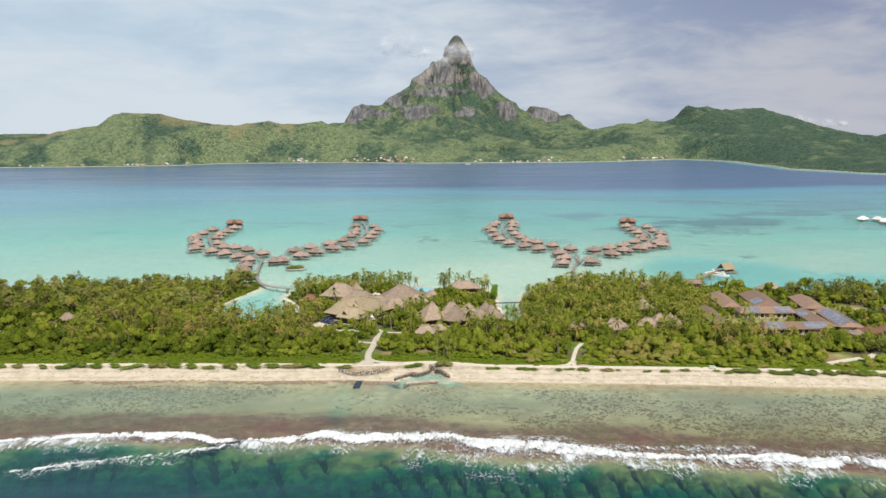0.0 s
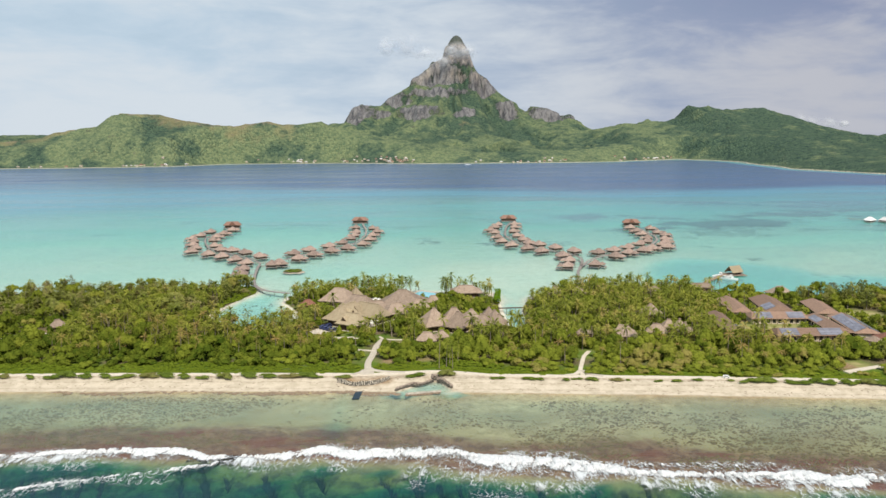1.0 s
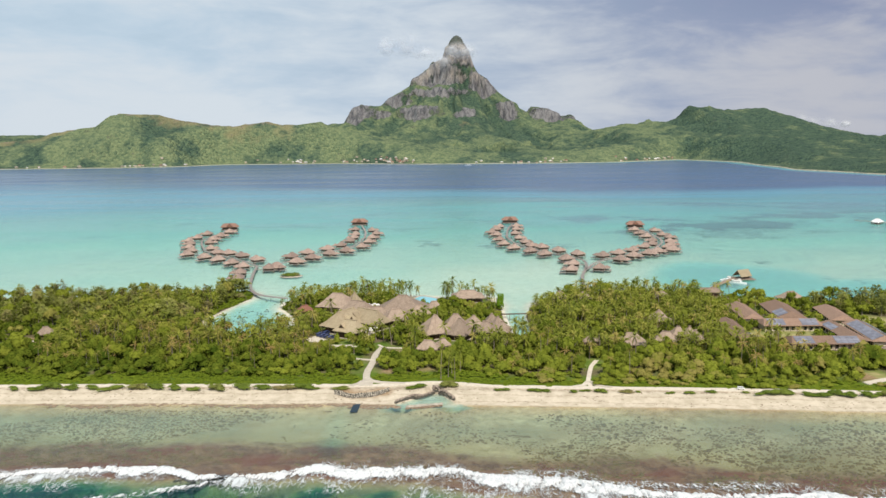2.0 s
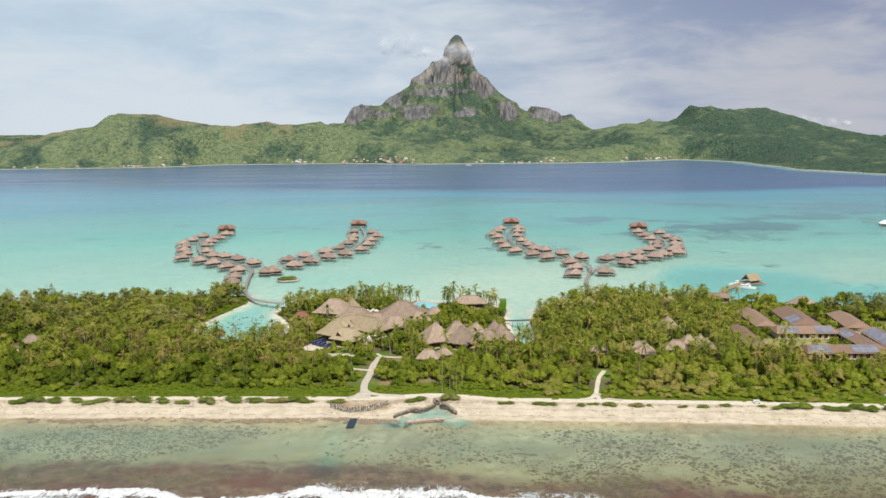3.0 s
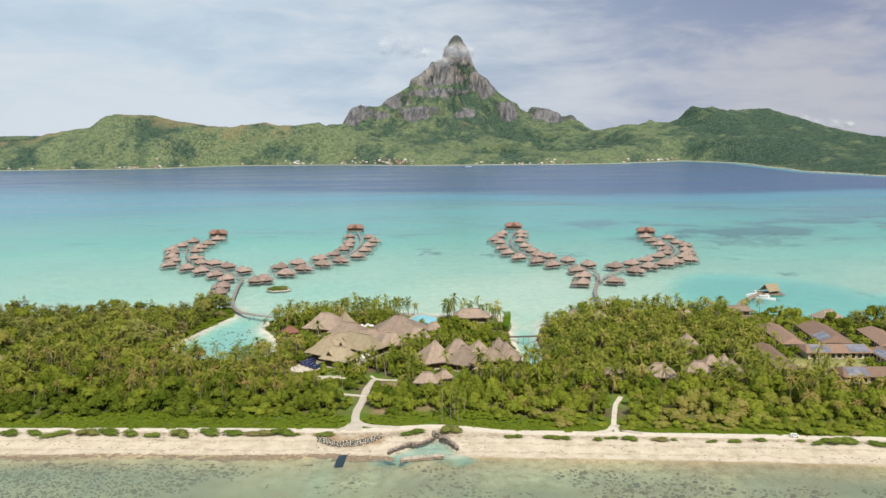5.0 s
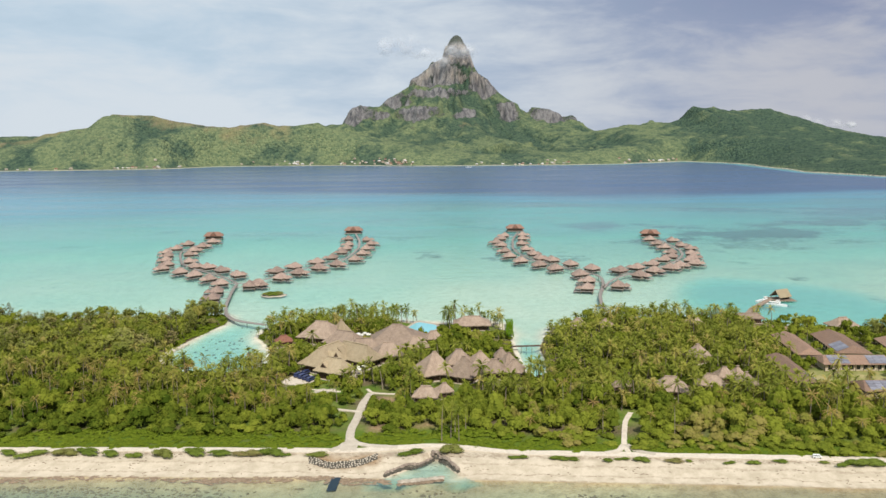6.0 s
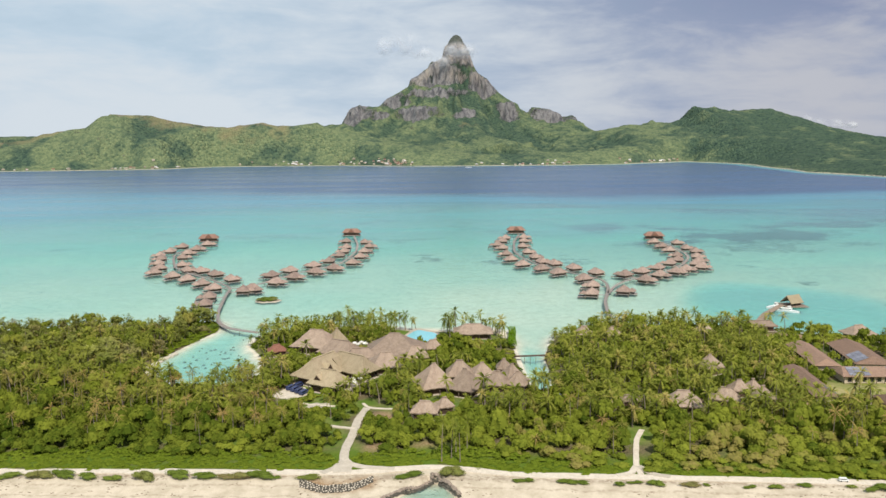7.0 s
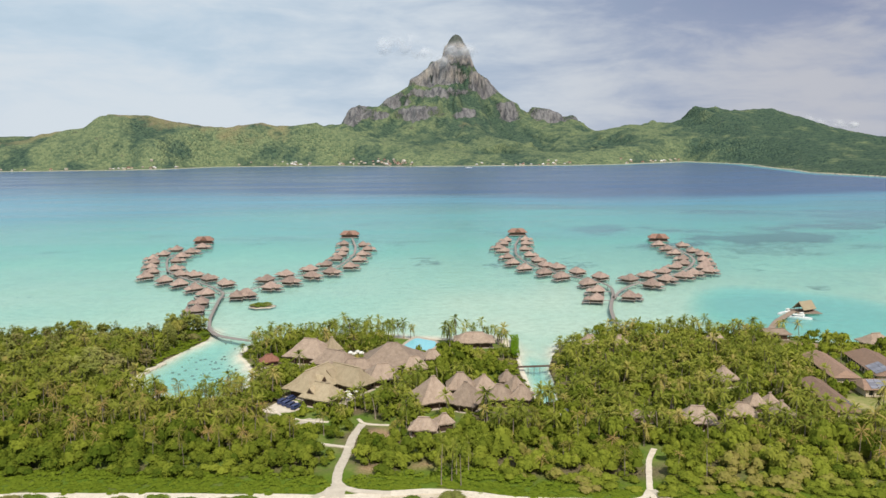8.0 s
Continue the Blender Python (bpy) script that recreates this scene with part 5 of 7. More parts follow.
def pavilion(x, y, length, width, turn, eave, height, ridge, material=THATCH, label="brown thatched pavilion among the palms", walls=True, dormers=()):
    z = ground_z(x, y)
    ob = thing("thatched_pavilion", pose(x, y, z, 0, 0, turn), label, "pavilion", "thatched hotel roofs")
    seed = int(abs(x * 7 + y * 3)) % 97
    part("roof", roof_mesh("roof", length, width, height, ridge, material, 0.45, 0.16, 6, 9, 0.16, seed), ob, m=pose(0, 0, eave))
    cap = max(length * ridge, 0.8)
    part("ridge_cap", box_mesh("ridge_cap", -cap / 2 - 0.3, cap / 2 + 0.3, -0.35, 0.35, eave + height - 0.15, eave + height + 0.18, material, 0.12), ob)
    if walls:
        part("wall", box_mesh("wall", -length * 0.38, length * 0.38, -width * 0.36, width * 0.36, -0.4, eave + 0.4, DARK_WOOD), ob, "dark timber walls")
    part("floor_slab", box_mesh("floor_slab", -length * 0.46, length * 0.46, -width * 0.46, width * 0.46, -1.2, 0.12, STONE), ob)
    post = rod_mesh("post", 0.16, 0.14, eave + 0.3, 6, WOOD, 0)
    for i in range(max(2, int(length / 4))):
        for s in (-1, 1):
            n = max(2, int(length / 4))
            part("post", post, ob, m=pose(length * 0.43 * (2 * i / (n - 1) - 1), s * width * 0.43, 0))
    for dx, dy, size, turn2 in dormers:
        bm = bmesh.new()
        h = size * 0.62
        a = [bm.verts.new(c) for c in ((-size / 2, -size * 0.5, 0), (size / 2, -size * 0.5, 0), (0, -size * 0.62, h), (-size / 2, size, 0), (size / 2, size, 0), (0, size, h))]
        for q in ((0, 2, 5, 3), (1, 4, 5, 2), (3, 5, 4), (0, 3, 4, 1), (0, 1, 2)):
            bm.faces.new([a[i] for i in q])
        bmesh.ops.recalc_face_normals(bm, faces=bm.faces)
        m = pose(dx, dy, eave + height * 0.3, 0, 0, turn2)
        d = part("dormer", bm_mesh("dormer", bm, material), ob, m=m)
        # solid dark wedge on the dormer front, in place of a shaded opening
        bm = bmesh.new()
        a = [bm.verts.new(c) for c in ((-size * 0.36, -size * 0.54, 0.08), (size * 0.36, -size * 0.54, 0.08), (0, -size * 0.63, h * 0.8), (-size * 0.36, -size * 0.4, 0.08), (size * 0.36, -size * 0.4, 0.08), (0, -size * 0.4, h * 0.8))]
        for q in ((0, 1, 2), (3, 5, 4), (0, 3, 4, 1), (1, 4, 5, 2), (0, 2, 5, 3)):
            bm.faces.new([a[i] for i in q])
        part("gable_opening", bm_mesh("gable_opening", bm, DARK_WOOD), d, "dark panel imitating the shade inside an open gable")
    CLEAR.append((x, y, max(length, width) * 0.5 if length < width * 1.5 else width * 0.6))
    if length >= width * 1.5:
        for s in (-1, 1):
            CLEAR.append((x + s * math.cos(radians(turn)) * length * 0.3, y + s * math.sin(radians(turn)) * length * 0.3, width * 0.6))
    return ob


NEWER = "large pavilion with fresh straw-coloured thatch"
pavilion(-46.5, 383, 24, 15, 58, 3.6, 6.4, 0.55, THATCH_NEW, NEWER, dormers=((-3, -3.5, 4.2, 0),))
pavilion(-35.5, 386, 22, 12, -37, 3.6, 6.0, 0.6, THATCH_NEW, NEWER, dormers=((-4.5, -3.4, 4.8, 0),))
pavilion(-42.5, 369, 14, 12, -28, 3.4, 4.8, 0.45, THATCH_NEW, NEWER, dormers=((-2.5, -2.5, 3.6, 0),))
BIG = "broad brown thatched hall roof"
pavilion(-55.5, 425.5, 20, 17, -18, 3.4, 6.4, 0.3, label=BIG)
pavilion(-43, 412.5, 18, 13, -30, 3.2, 5.0, 0.5, label=BIG)
pavilion(-46.5, 428, 7.5, 7.5, 30, 4.6, 5.2, 0.05, THATCH_NEW, "small pointed straw-coloured thatched kiosk")
pavilion(-19, 412.5, 27, 23, -4, 3.4, 7.6, 0.16, label=BIG)
pavilion(-22, 393, 13.5, 14, 10, 3.2, 4.6, 0.3, label=BIG)
pavilion(-33.5, 404, 13, 9, 8, 3.2, 3.6, 0.5, label=BIG)
pavilion(-9.8, 404.5, 11, 10, 12, 3.2, 4.2, 0.3)
pavilion(-2.2, 418, 8, 7, 15, 3.0, 3.2, 0.35)
pavilion(17.4, 446, 19, 13, 0, 2.8, 3.6, 0.4, label="low broad thatched roof beside the lagoon beach")
SPA = "pointed brown thatched roof of a close cluster"
for x, y, a, b, t, h, r in ((-1.9, 367.5, 14.5, 14.5, 20, 7.6, 0.08), (8.4, 379, 11, 10, 0, 5.2, 0.2), (9.8, 362.5, 12, 12, -30, 6.9, 0.1), (17.3, 377.5, 9.5, 9.5, 10, 4.6, 0.1), (22.2, 366, 9, 9, -15, 4.4, 0.25),
                            (29.2, 377, 8, 8, 20, 4.6, 0.1), (30.3, 367, 8.5, 8.5, -20, 4.4, 0.1), (27, 387.5, 6.5, 6.5, 0, 3.6, 0.1)):
    pavilion(x, y, a, b, t, 3.0, h, r, label=SPA)
pavilion(-5.2, 338, 9.6, 7, -8, 2.8, 3.2, 0.35)
pavilion(1.6, 342.5, 6.2, 5.5, 20, 2.8, 2.8, 0.2)
pavilion(110.6, 383, 10, 9, 25, 3.2, 4.6, 0.1)
pavilion(86, 341, 13, 10, -12, 2.8, 4.4, 0.3)
pavilion(103, 346, 10, 8, -20, 2.8, 3.6, 0.3)
pavilion(111.5, 355, 7, 6.5, 0, 2.8, 3.4, 0.2)
pavilion(116.3, 345.5, 7, 6.5, 15, 2.8, 4.2, 0.05)
pavilion(117.5, 357, 5, 5, 15, 2.8, 3.0, 0.05)
pavilion(69, 346, 8, 5, 5, 2.6, 1.6, 0.6)
pavilion(70, 437, 9, 7, 0, 3.2, 3.6, 0.25)
pavilion(83, 435, 8, 7, 20, 3.2, 3.6, 0.2)
pavilion(-190, 372, 8.5, 7, 15, 3.0, 3.2, 0.25, label="lone brown thatched roof deep in green scrub")
pavilion(206, 444, 14, 11, 10, 3.0, 4.0, 0.3, label="broad thatched roof beside the lagoon trees")
pavilion(-73, 421, 8.5, 6.5, 20, 2.4, 2.6, 0.3, RED_ROOF, "small red-brown roofed hut beside the inlet")
pavilion(129, 441, 9, 6, 0, 2.8, 2.4, 0.5)
pavilion(160, 450, 16, 6.5, -3, 2.8, 2.2, 0.6, label="long dry thatched roof among the shore palms")

# the hotel pool with its pale rim
pool = thing("swimming_pool", pose(-7.8, 446.5, ground_z(-8, 446)) @ Matrix.Diagonal((0.66, 1.3, 1, 1)), "turquoise swimming pool with a pale sandy rim", "pool")
for nm, grow, z0, z1, mt in (("rim", 1.45, -0.3, 0.25, STONE), ("water", 1.0, 0.1, 0.32, POOL)):
    bm = bmesh.new()
    ring = [bm.verts.new(((10.5 + 1.6 * math.sin(2 * a + 0.5)) * math.cos(a) * (grow if nm == "water" else 1.22), (9 + 1.2 * math.cos(3 * a)) * math.sin(a) * (grow if nm == "water" else 1.3), z1)) for a in (6.2832 * k / 36 for k in range(36))]
    lowr = [bm.verts.new((v0.co.x, v0.co.y, z0 - 0.6)) for v0 in ring]
    bm.faces.new(ring)
    for k in range(36):
        bm.faces.new((lowr[k], lowr[(k + 1) % 36], ring[(k + 1) % 36], ring[k]))
    part(nm, bm_mesh(nm, bm, mt), pool)
CLEAR += [(86, 332, 2.5), (103, 338, 2.5), (110, 375, 2.5), (-2, 355, 3.5), (9.5, 352, 4.5), (21, 357, 3), (30, 358, 3), (-9, 441, 10), (-9, 452, 12), (-36, 428, 4), (160, 437, 4), (168, 438, 4), (175, 438, 3), (168, 327, 3), (177, 327, 3), (186, 327, 3)]

# forecourt, parked vans and sunshades
for x, y, r in ((-56, 364, 6.5), (-44.5, 350, 4.2), (-36, 373, 6)):
    bm = bmesh.new()
    bmesh.ops.create_cone(bm, cap_ends=True, segments=28, radius1=r, radius2=r, depth=0.5)
    for v0 in bm.verts:
        k = 1 + 0.75 * noise.noise(Vector((v0.co.x / r, v0.co.y / r, x)) * 1.3)
        v0.co.x, v0.co.y = v0.co.x * k, v0.co.y * k
    yard = new("sandy_yard", bm_mesh("sandy_yard", bm, SAND))
    yard.matrix_basis = pose(x, y, 2.1)
    tagged(yard, "pale sandy forecourt between the palms", "yard", kind="structure")
    CLEAR.append((x, y, r))


def van(x, y, turn, paint=BLUE, label="dark blue van parked on the sandy forecourt", group="vans on the forecourt", size=0.9):
    ob = thing("parked_van", pose(x, y, 2.35, 0, 0, turn) @ Matrix.Diagonal((size, size, size, 1)), label, "van", group)
    bm = bmesh.new()
    box(bm, -2.3, 2.3, -0.92, 0.92, 0.35, 1.15, 0.1)
    box(bm, -2.2, 1.5, -0.86, 0.86, 1.12, 1.95, 0.16)
    part("body", bm_mesh("body", bm, paint), ob)
    part("windscreen", box_mesh("windscreen", 1.45, 1.56, -0.75, 0.75, 1.2, 1.75, GLASS_DARK, 0), ob)
    for s in (-1, 1):
        part("side_window", box_mesh("side_window", -1.9, 1.2, s * 0.87 - 0.02, s * 0.87 + 0.02, 1.25, 1.75, GLASS_DARK, 0), ob)
    bm = bmesh.new()
    bmesh.ops.create_cone(bm, cap_ends=True, segments=14, radius1=0.34, radius2=0.34, depth=0.22, matrix=Matrix.Rotation(radians(90), 4, "X"))
    tyre = bm_mesh("wheel", bm, RUBBER)
    for wx0 in (-1.5, 1.45):
        for wy0 in (-0.85, 0.85):
            part("wheel", tyre, ob, m=pose(wx0, wy0, 0.34))


for x, y, t in ((-57.6, 369.5, 62), (-55.6, 367.6, 60), (-53.6, 365.7, 62), (-51.6, 363.6, 60), (-55, 372.6, 60)):
    van(x, y, t)
van(112, float(road_line(112)), -8, WHITE, "small white cart on the beach road", "vehicles on the beach road", 0.55)

SHADE = cone_roof_mesh("canopy", 1.25, 0.6, CANVAS, 8, 2, 3, 0.1)
SHADE_POLE = rod_mesh("pole", 0.05, 0.05, 2.6, 6, WHITE)


def sunshade(x, y):
    ob = thing("sunshade", pose(x, y, ground_z(x, y) + 0.2), "pale canvas sunshade on a hotel terrace", "sunshade", "sunshades on the terraces")
    part("canopy", SHADE, ob, m=pose(0, 0, 2.3))
    part("pole", SHADE_POLE, ob)


for x, y in ((-39, 374), (-36.5, 372), (-34, 374.5), (-33, 371), (-37, 376), (-31, 376), (-38.5, 428.5), (-36.5, 426.5), (-35.5, 430), (-33.5, 428), (44, 352), (46.5, 349), (42, 347)):
    sunshade(x, y)


# ---- the long houses with solar panels ----
def long_house(x, y, length, width, turn, height, panels, eave=3.0, label="long brown shingle roofed house with solar panels"):
    z = ground_z(x, y)
    ob = thing("long_house", pose(x, y, z, 0, 0, turn), label, "house", "long houses of the spa")
    part("roof", roof_mesh("roof", length, width, height, 0.86, SHINGLE, 0.25, 0.0, 4, 8, 0.03, 3), ob, m=pose(0, 0, eave))
    part("wall", box_mesh("wall", -length / 2 + 1.2, length / 2 - 1.2, -width / 2 + 1.3, width / 2 - 1.3, -0.3, eave + 0.2, PLASTER), ob, "cream plastered walls")
    n = max(3, int(length / 3.2))
    for s in (-1, 1):
        pane = box_mesh("window", -0.8, 0.8, -0.05, 0.05, 0.6, 2.4, GLASS_DARK, 0)
        for i in range(n):
            part("window", pane, ob, m=pose((i + 0.5) / n * (length - 3.5) - (length - 3.5) / 2, s * (width / 2 - 1.3), 0))
    post = rod_mesh("post", 0.12, 0.12, eave, 6, DARK_WOOD)
    for i in range(n + 1):
        for s in (-1, 1):
            part("post", post, ob, m=pose(i / n * (length - 1.2) - (length - 1.2) / 2, s * (width / 2 - 0.35), 0))
    slope = math.degrees(math.atan2(height, width / 2))
    panel = box_mesh("solar_panel", -1.3, 1.3, -0.85, 0.85, 0.0, 0.06, SOLAR, 0.0)
    for side, u0, u1, r0, r1 in panels:
        cols = int((u1 - u0) * length / 2.7)
        rows = int((r1 - r0) * math.hypot(width / 2, height) / 1.78)
        for c in range(cols):
            for r in range(rows):
                v0 = r0 + (r + 0.5) * 1.78 / math.hypot(width / 2, height)
                yy = side * width / 2 * (1 - v0)
                part("solar_panel", panel, ob, m=pose(u0 * length + (c + 0.5) * 2.7 - length / 2, yy, eave + height * v0 + 0.1, -side * slope, 0, 0))
    steps = max(1, int(length / width))
    for i in range(steps + 1):
        u = (i / steps - 0.5) * (length - width)
        CLEAR.append((x + u * math.cos(radians(turn)), y + u * math.sin(radians(turn)), width * 0.62))
    return ob


long_house(171, 338.5, 32, 12, -2, 2.4, ((-1, 0.08, 0.36, 0.1, 1.0), (-1, 0.62, 0.98, 0.1, 1.0)))
long_house(171.5, 371.5, 29, 12, -3, 2.4, ((-1, 0.1, 0.42, 0.1, 1.0), (-1, 0.64, 0.95, 0.1, 1.0)))
long_house(188.5, 354, 34, 10, 86, 2.2, ((1, 0.55, 0.9, 0.1, 1.0),))
long_house(180, 397.5, 33, 15, 82, 3.0, ((1, 0.05, 0.45, 0.1, 0.95),))
long_house(159.8, 397, 34, 11, 84, 2.4, ())
long_house(140.6, 361.5, 36, 9.5, 85, 2.2, ((-1, 0.05, 0.3, 0.1, 1.0),))
long_house(202.5, 389, 30, 12, 80, 2.4, ())
long_house(200.5, 353, 36, 12, 82, 2.4, ((-1, 0.05, 0.9, 0.1, 1.0), (1, 0.05, 0.9, 0.1, 1.0)))
long_house(238, 366, 22, 10, 70, 2.4, (), label="long brown shingle roofed house beside the lawn")
for x, y, r, h, mt, lab in ((146, 330, 3.4, 3.2, THATCH_NEW, "small pale pointed pyramid roofed hut"), (203, 330, 6.0, 2.6, RED_ROOF, "round rust-red roofed pavilion"), (212, 333, 4.5, 2.2, RED_ROOF, "small rust-red roofed pavilion"),
                            (195, 326, 4.2, 2.0, THATCH, "small brown thatched kiosk beside the spa")):
    hut = thing("round_hut", pose(x, y, ground_z(x, y)), lab, "hut")
    part("roof", cone_roof_mesh("roof", r, h, mt, 14 if r > 4 else 4, 4, 4), hut, m=pose(0, 0, 2.6, 0, 0, 20))
    part("wall", rod_mesh("wall", r * 0.7, r * 0.7, 2.9, 12, PLASTER, -0.2), hut)
    CLEAR.append((x, y, r + 1.5))

# ---- the boat landing ----
landing = thing("landing_stage", pose(0, 0, 0), "brown timber landing stage on posts", "jetty")
me, dense = strip_mesh("deck", [(168, 470), (178, 486), (196, 507), (204, 513)], 3.4, 1.4, WOOD, 0.3, 3)
part("deck", me, landing, "brown weathered planking")
part("platform", box_mesh("platform", 198, 211, 502.5, 515, 1.05, 1.35, WOOD), landing)
for p in dense[::2]:
    part("post", PILE, landing, m=pose(p.x, p.y, -0.3))
boathouse = thing("boathouse", pose(204, 509, 1.35, 0, 0, -66) @ Matrix.Diagonal((0.66, 0.66, 0.72, 1)), "open boathouse under a steep straw-coloured thatched gable", "boathouse")
bm = bmesh.new()
sect = [(-6.0, 2.2), (0, 8.0), (6.0, 2.2), (5.7, 1.9), (0, 7.4), (-5.7, 1.9)]
ends = [[bm.verts.new((xx, yy + 0.4 * (abs(yy) > 7) * (1 if zz > 7 else 0), zz)) for xx, zz in sect] for yy in (-7.5, -2.5, 2.5, 7.5)]
for e0, e1 in zip(ends, ends[1:]):
    for k in range(6):
        bm.faces.new((e0[k], e0[(k + 1) % 6], e1[(k + 1) % 6], e1[k]))
for e0 in (ends[0], ends[-1]):
    bm.faces.new((e0[0], e0[1], e0[4], e0[5]))
    bm.faces.new((e0[1], e0[2], e0[3], e0[4]))
bmesh.ops.recalc_face_normals(bm, faces=bm.faces)
part("roof", bm_mesh("roof", bm, THATCH_NEW), boathouse)
part("wall", box_mesh("wall", -4.0, 4.0, 3.0, 6.2, 0, 4.2, DARK_WOOD), boathouse)
for px in (-5, 5):
    for py in (-6.5, 0, 6.5):
        part("post", rod_mesh("post", 0.17, 0.15, 2.6, 6, WOOD), boathouse, m=pose(px, py, 0))


def boat(x, y, turn, length, label, cabin=True):
    ob = thing("motor_boat", pose(x, y, -0.1, 0, 0, turn), label, "boat", "boats at the landing stage")
    bm = bmesh.new()
    rows = []
    for i in range(9):
        u = i / 8
        half = length * 0.14 * (1 - max(0, u - 0.45) ** 2 * 3.1)
        rows.append([bm.verts.new((u * length - length / 2, s * half * k, z)) for s, k, z in ((-1, 1, 0.95 + 0.3 * u), (-1, 0.8, 0.0), (1, 0.8, 0.0), (1, 1, 0.95 + 0.3 * u))])
    for a, b in zip(rows, rows[1:]):
        for k in range(4):
            bm.faces.new((a[k], b[k], b[(k + 1) % 4], a[(k + 1) % 4]))
    bm.faces.new(rows[0])
    bm.faces.new(list(reversed(rows[-1])))
    bmesh.ops.recalc_face_normals(bm, faces=bm.faces)
    part("hull", bm_mesh("hull", bm, WHITE), ob)
    if cabin:
        part("cabin", box_mesh("cabin", -length * 0.22, length * 0.1, -length * 0.09, length * 0.09, 0.9, 2.0, WHITE, 0.15), ob)
        part("window", box_mesh("window", length * 0.1 - 0.03, length * 0.1 + 0.06, -length * 0.075, length * 0.075, 1.35, 1.85, GLASS_DARK, 0), ob)
        part("canopy", box_mesh("canopy", -length * 0.3, length * 0.12, -length * 0.11, length * 0.11, 2.15, 2.28, CANVAS, 0.04), ob)


boat(196, 497, -34, 12, "long white motor boat moored at the landing stage")
boat(199.5, 502, 40, 7.5, "white motor boat moored beside the boathouse")
boat(196.5, 512, 40, 7, "small white boat moored at the landing stage")
boat(191, 508, 38, 6.0, "small white boat moored at the landing stage", False)
boat(1010, 2080, 60, 16, "distant white boat close to the far shore")
boat(120, 2560, 10, 22, "distant white boat close to the far shore")

# ---- houses along the far coast ----
HOUSE_WALL = [box_mesh("wall", -7, 7, -5, 5, -3, 4.2, mt, 0.0) for mt in (STONE, PLASTER)]
HOUSE_ROOF = [roof_mesh("roof", 17, 13, 4, 0.55, mt, 0.3, 0.0, 2, 3, 0.05, 2) for mt in (PALE_ROOF, RED_ROOF, STONE, SHINGLE)]
HOUSE_PANE = box_mesh("window", -1.1, 1.1, -5.08, -4.95, 0.8, 2.8, GLASS_DARK, 0)
rng = random.Random(5)


def mountain_height(x, y):
    i, j = int(np.searchsorted(mx, x)), int(np.searchsorted(my, y))
    return float(tall[j * len(mx) + i])


spots = []
for x0, x1, count in ((-330, -60, 26), (-190, -90, 26), (-700, -380, 16), (-1100, -820, 16), (-1450, -1200, 8), (150, 500, 18), (650, 960, 18)):
    for _ in range(count):
        x = rng.uniform(x0, x1)
        up = abs(rng.gauss(0, 14)) + 6 if rng.random() < 0.93 else rng.uniform(60, 130)
        spots.append((x, up))
for i, (x, up) in enumerate(spots):
    y0 = float(np.interp(x, [p[0] for p in COAST[:10]], [p[1] for p in COAST[:10]]))
    place = (x, y0 + up, mountain_height(x, y0 + up))
    if place[2] < 1.2:
        place = (x, y0 + up + 40, mountain_height(x, y0 + up + 40))
    if place[2] < 1.0 or place[2] > 30:
        continue
    ob = thing("coast_house", pose(*place, 0, 0, rng.uniform(-40, 40)) @ Matrix.Diagonal((*[rng.uniform(0.35, 0.68)] * 3, 1)), "small pale house among trees on the far coast", "house", "houses on the far coast")
    part("wall", HOUSE_WALL[i % 2], ob)
    part("roof", HOUSE_ROOF[rng.choice((0, 0, 2, 2, 1, 3))], ob, m=pose(0, 0, 4.2))
    for wx0 in (-4, 0, 4):
        part("window", HOUSE_PANE, ob, m=pose(wx0, 0, 0))


# ---- plants ----
def leaf_quads(rng, centers, normals, size, long=1.0, droop=0.0):
    """Small pointed leaf clumps, one kite each, facing roughly along the normals."""
    n = len(centers)
    nor = normals + rng.normal(0, 0.2, (n, 3))
    nor /= np.linalg.norm(nor, axis=1)[:, None] + 1e-6
    t = np.cross(nor, rng.normal(0, 1, (n, 3)))
    t /= np.linalg.norm(t, axis=1)[:, None] + 1e-6
    t[:, 2] -= droop
    b = np.cross(nor, t)
    s = size * rng.uniform(0.7, 1.35, (n, 1))
    v = np.stack([centers - t * s * long, centers + b * s * 0.6, centers + t * s * long, centers - b * s * 0.6], 1).reshape(-1, 3)
    return v, np.arange(4 * n).reshape(n, 4)


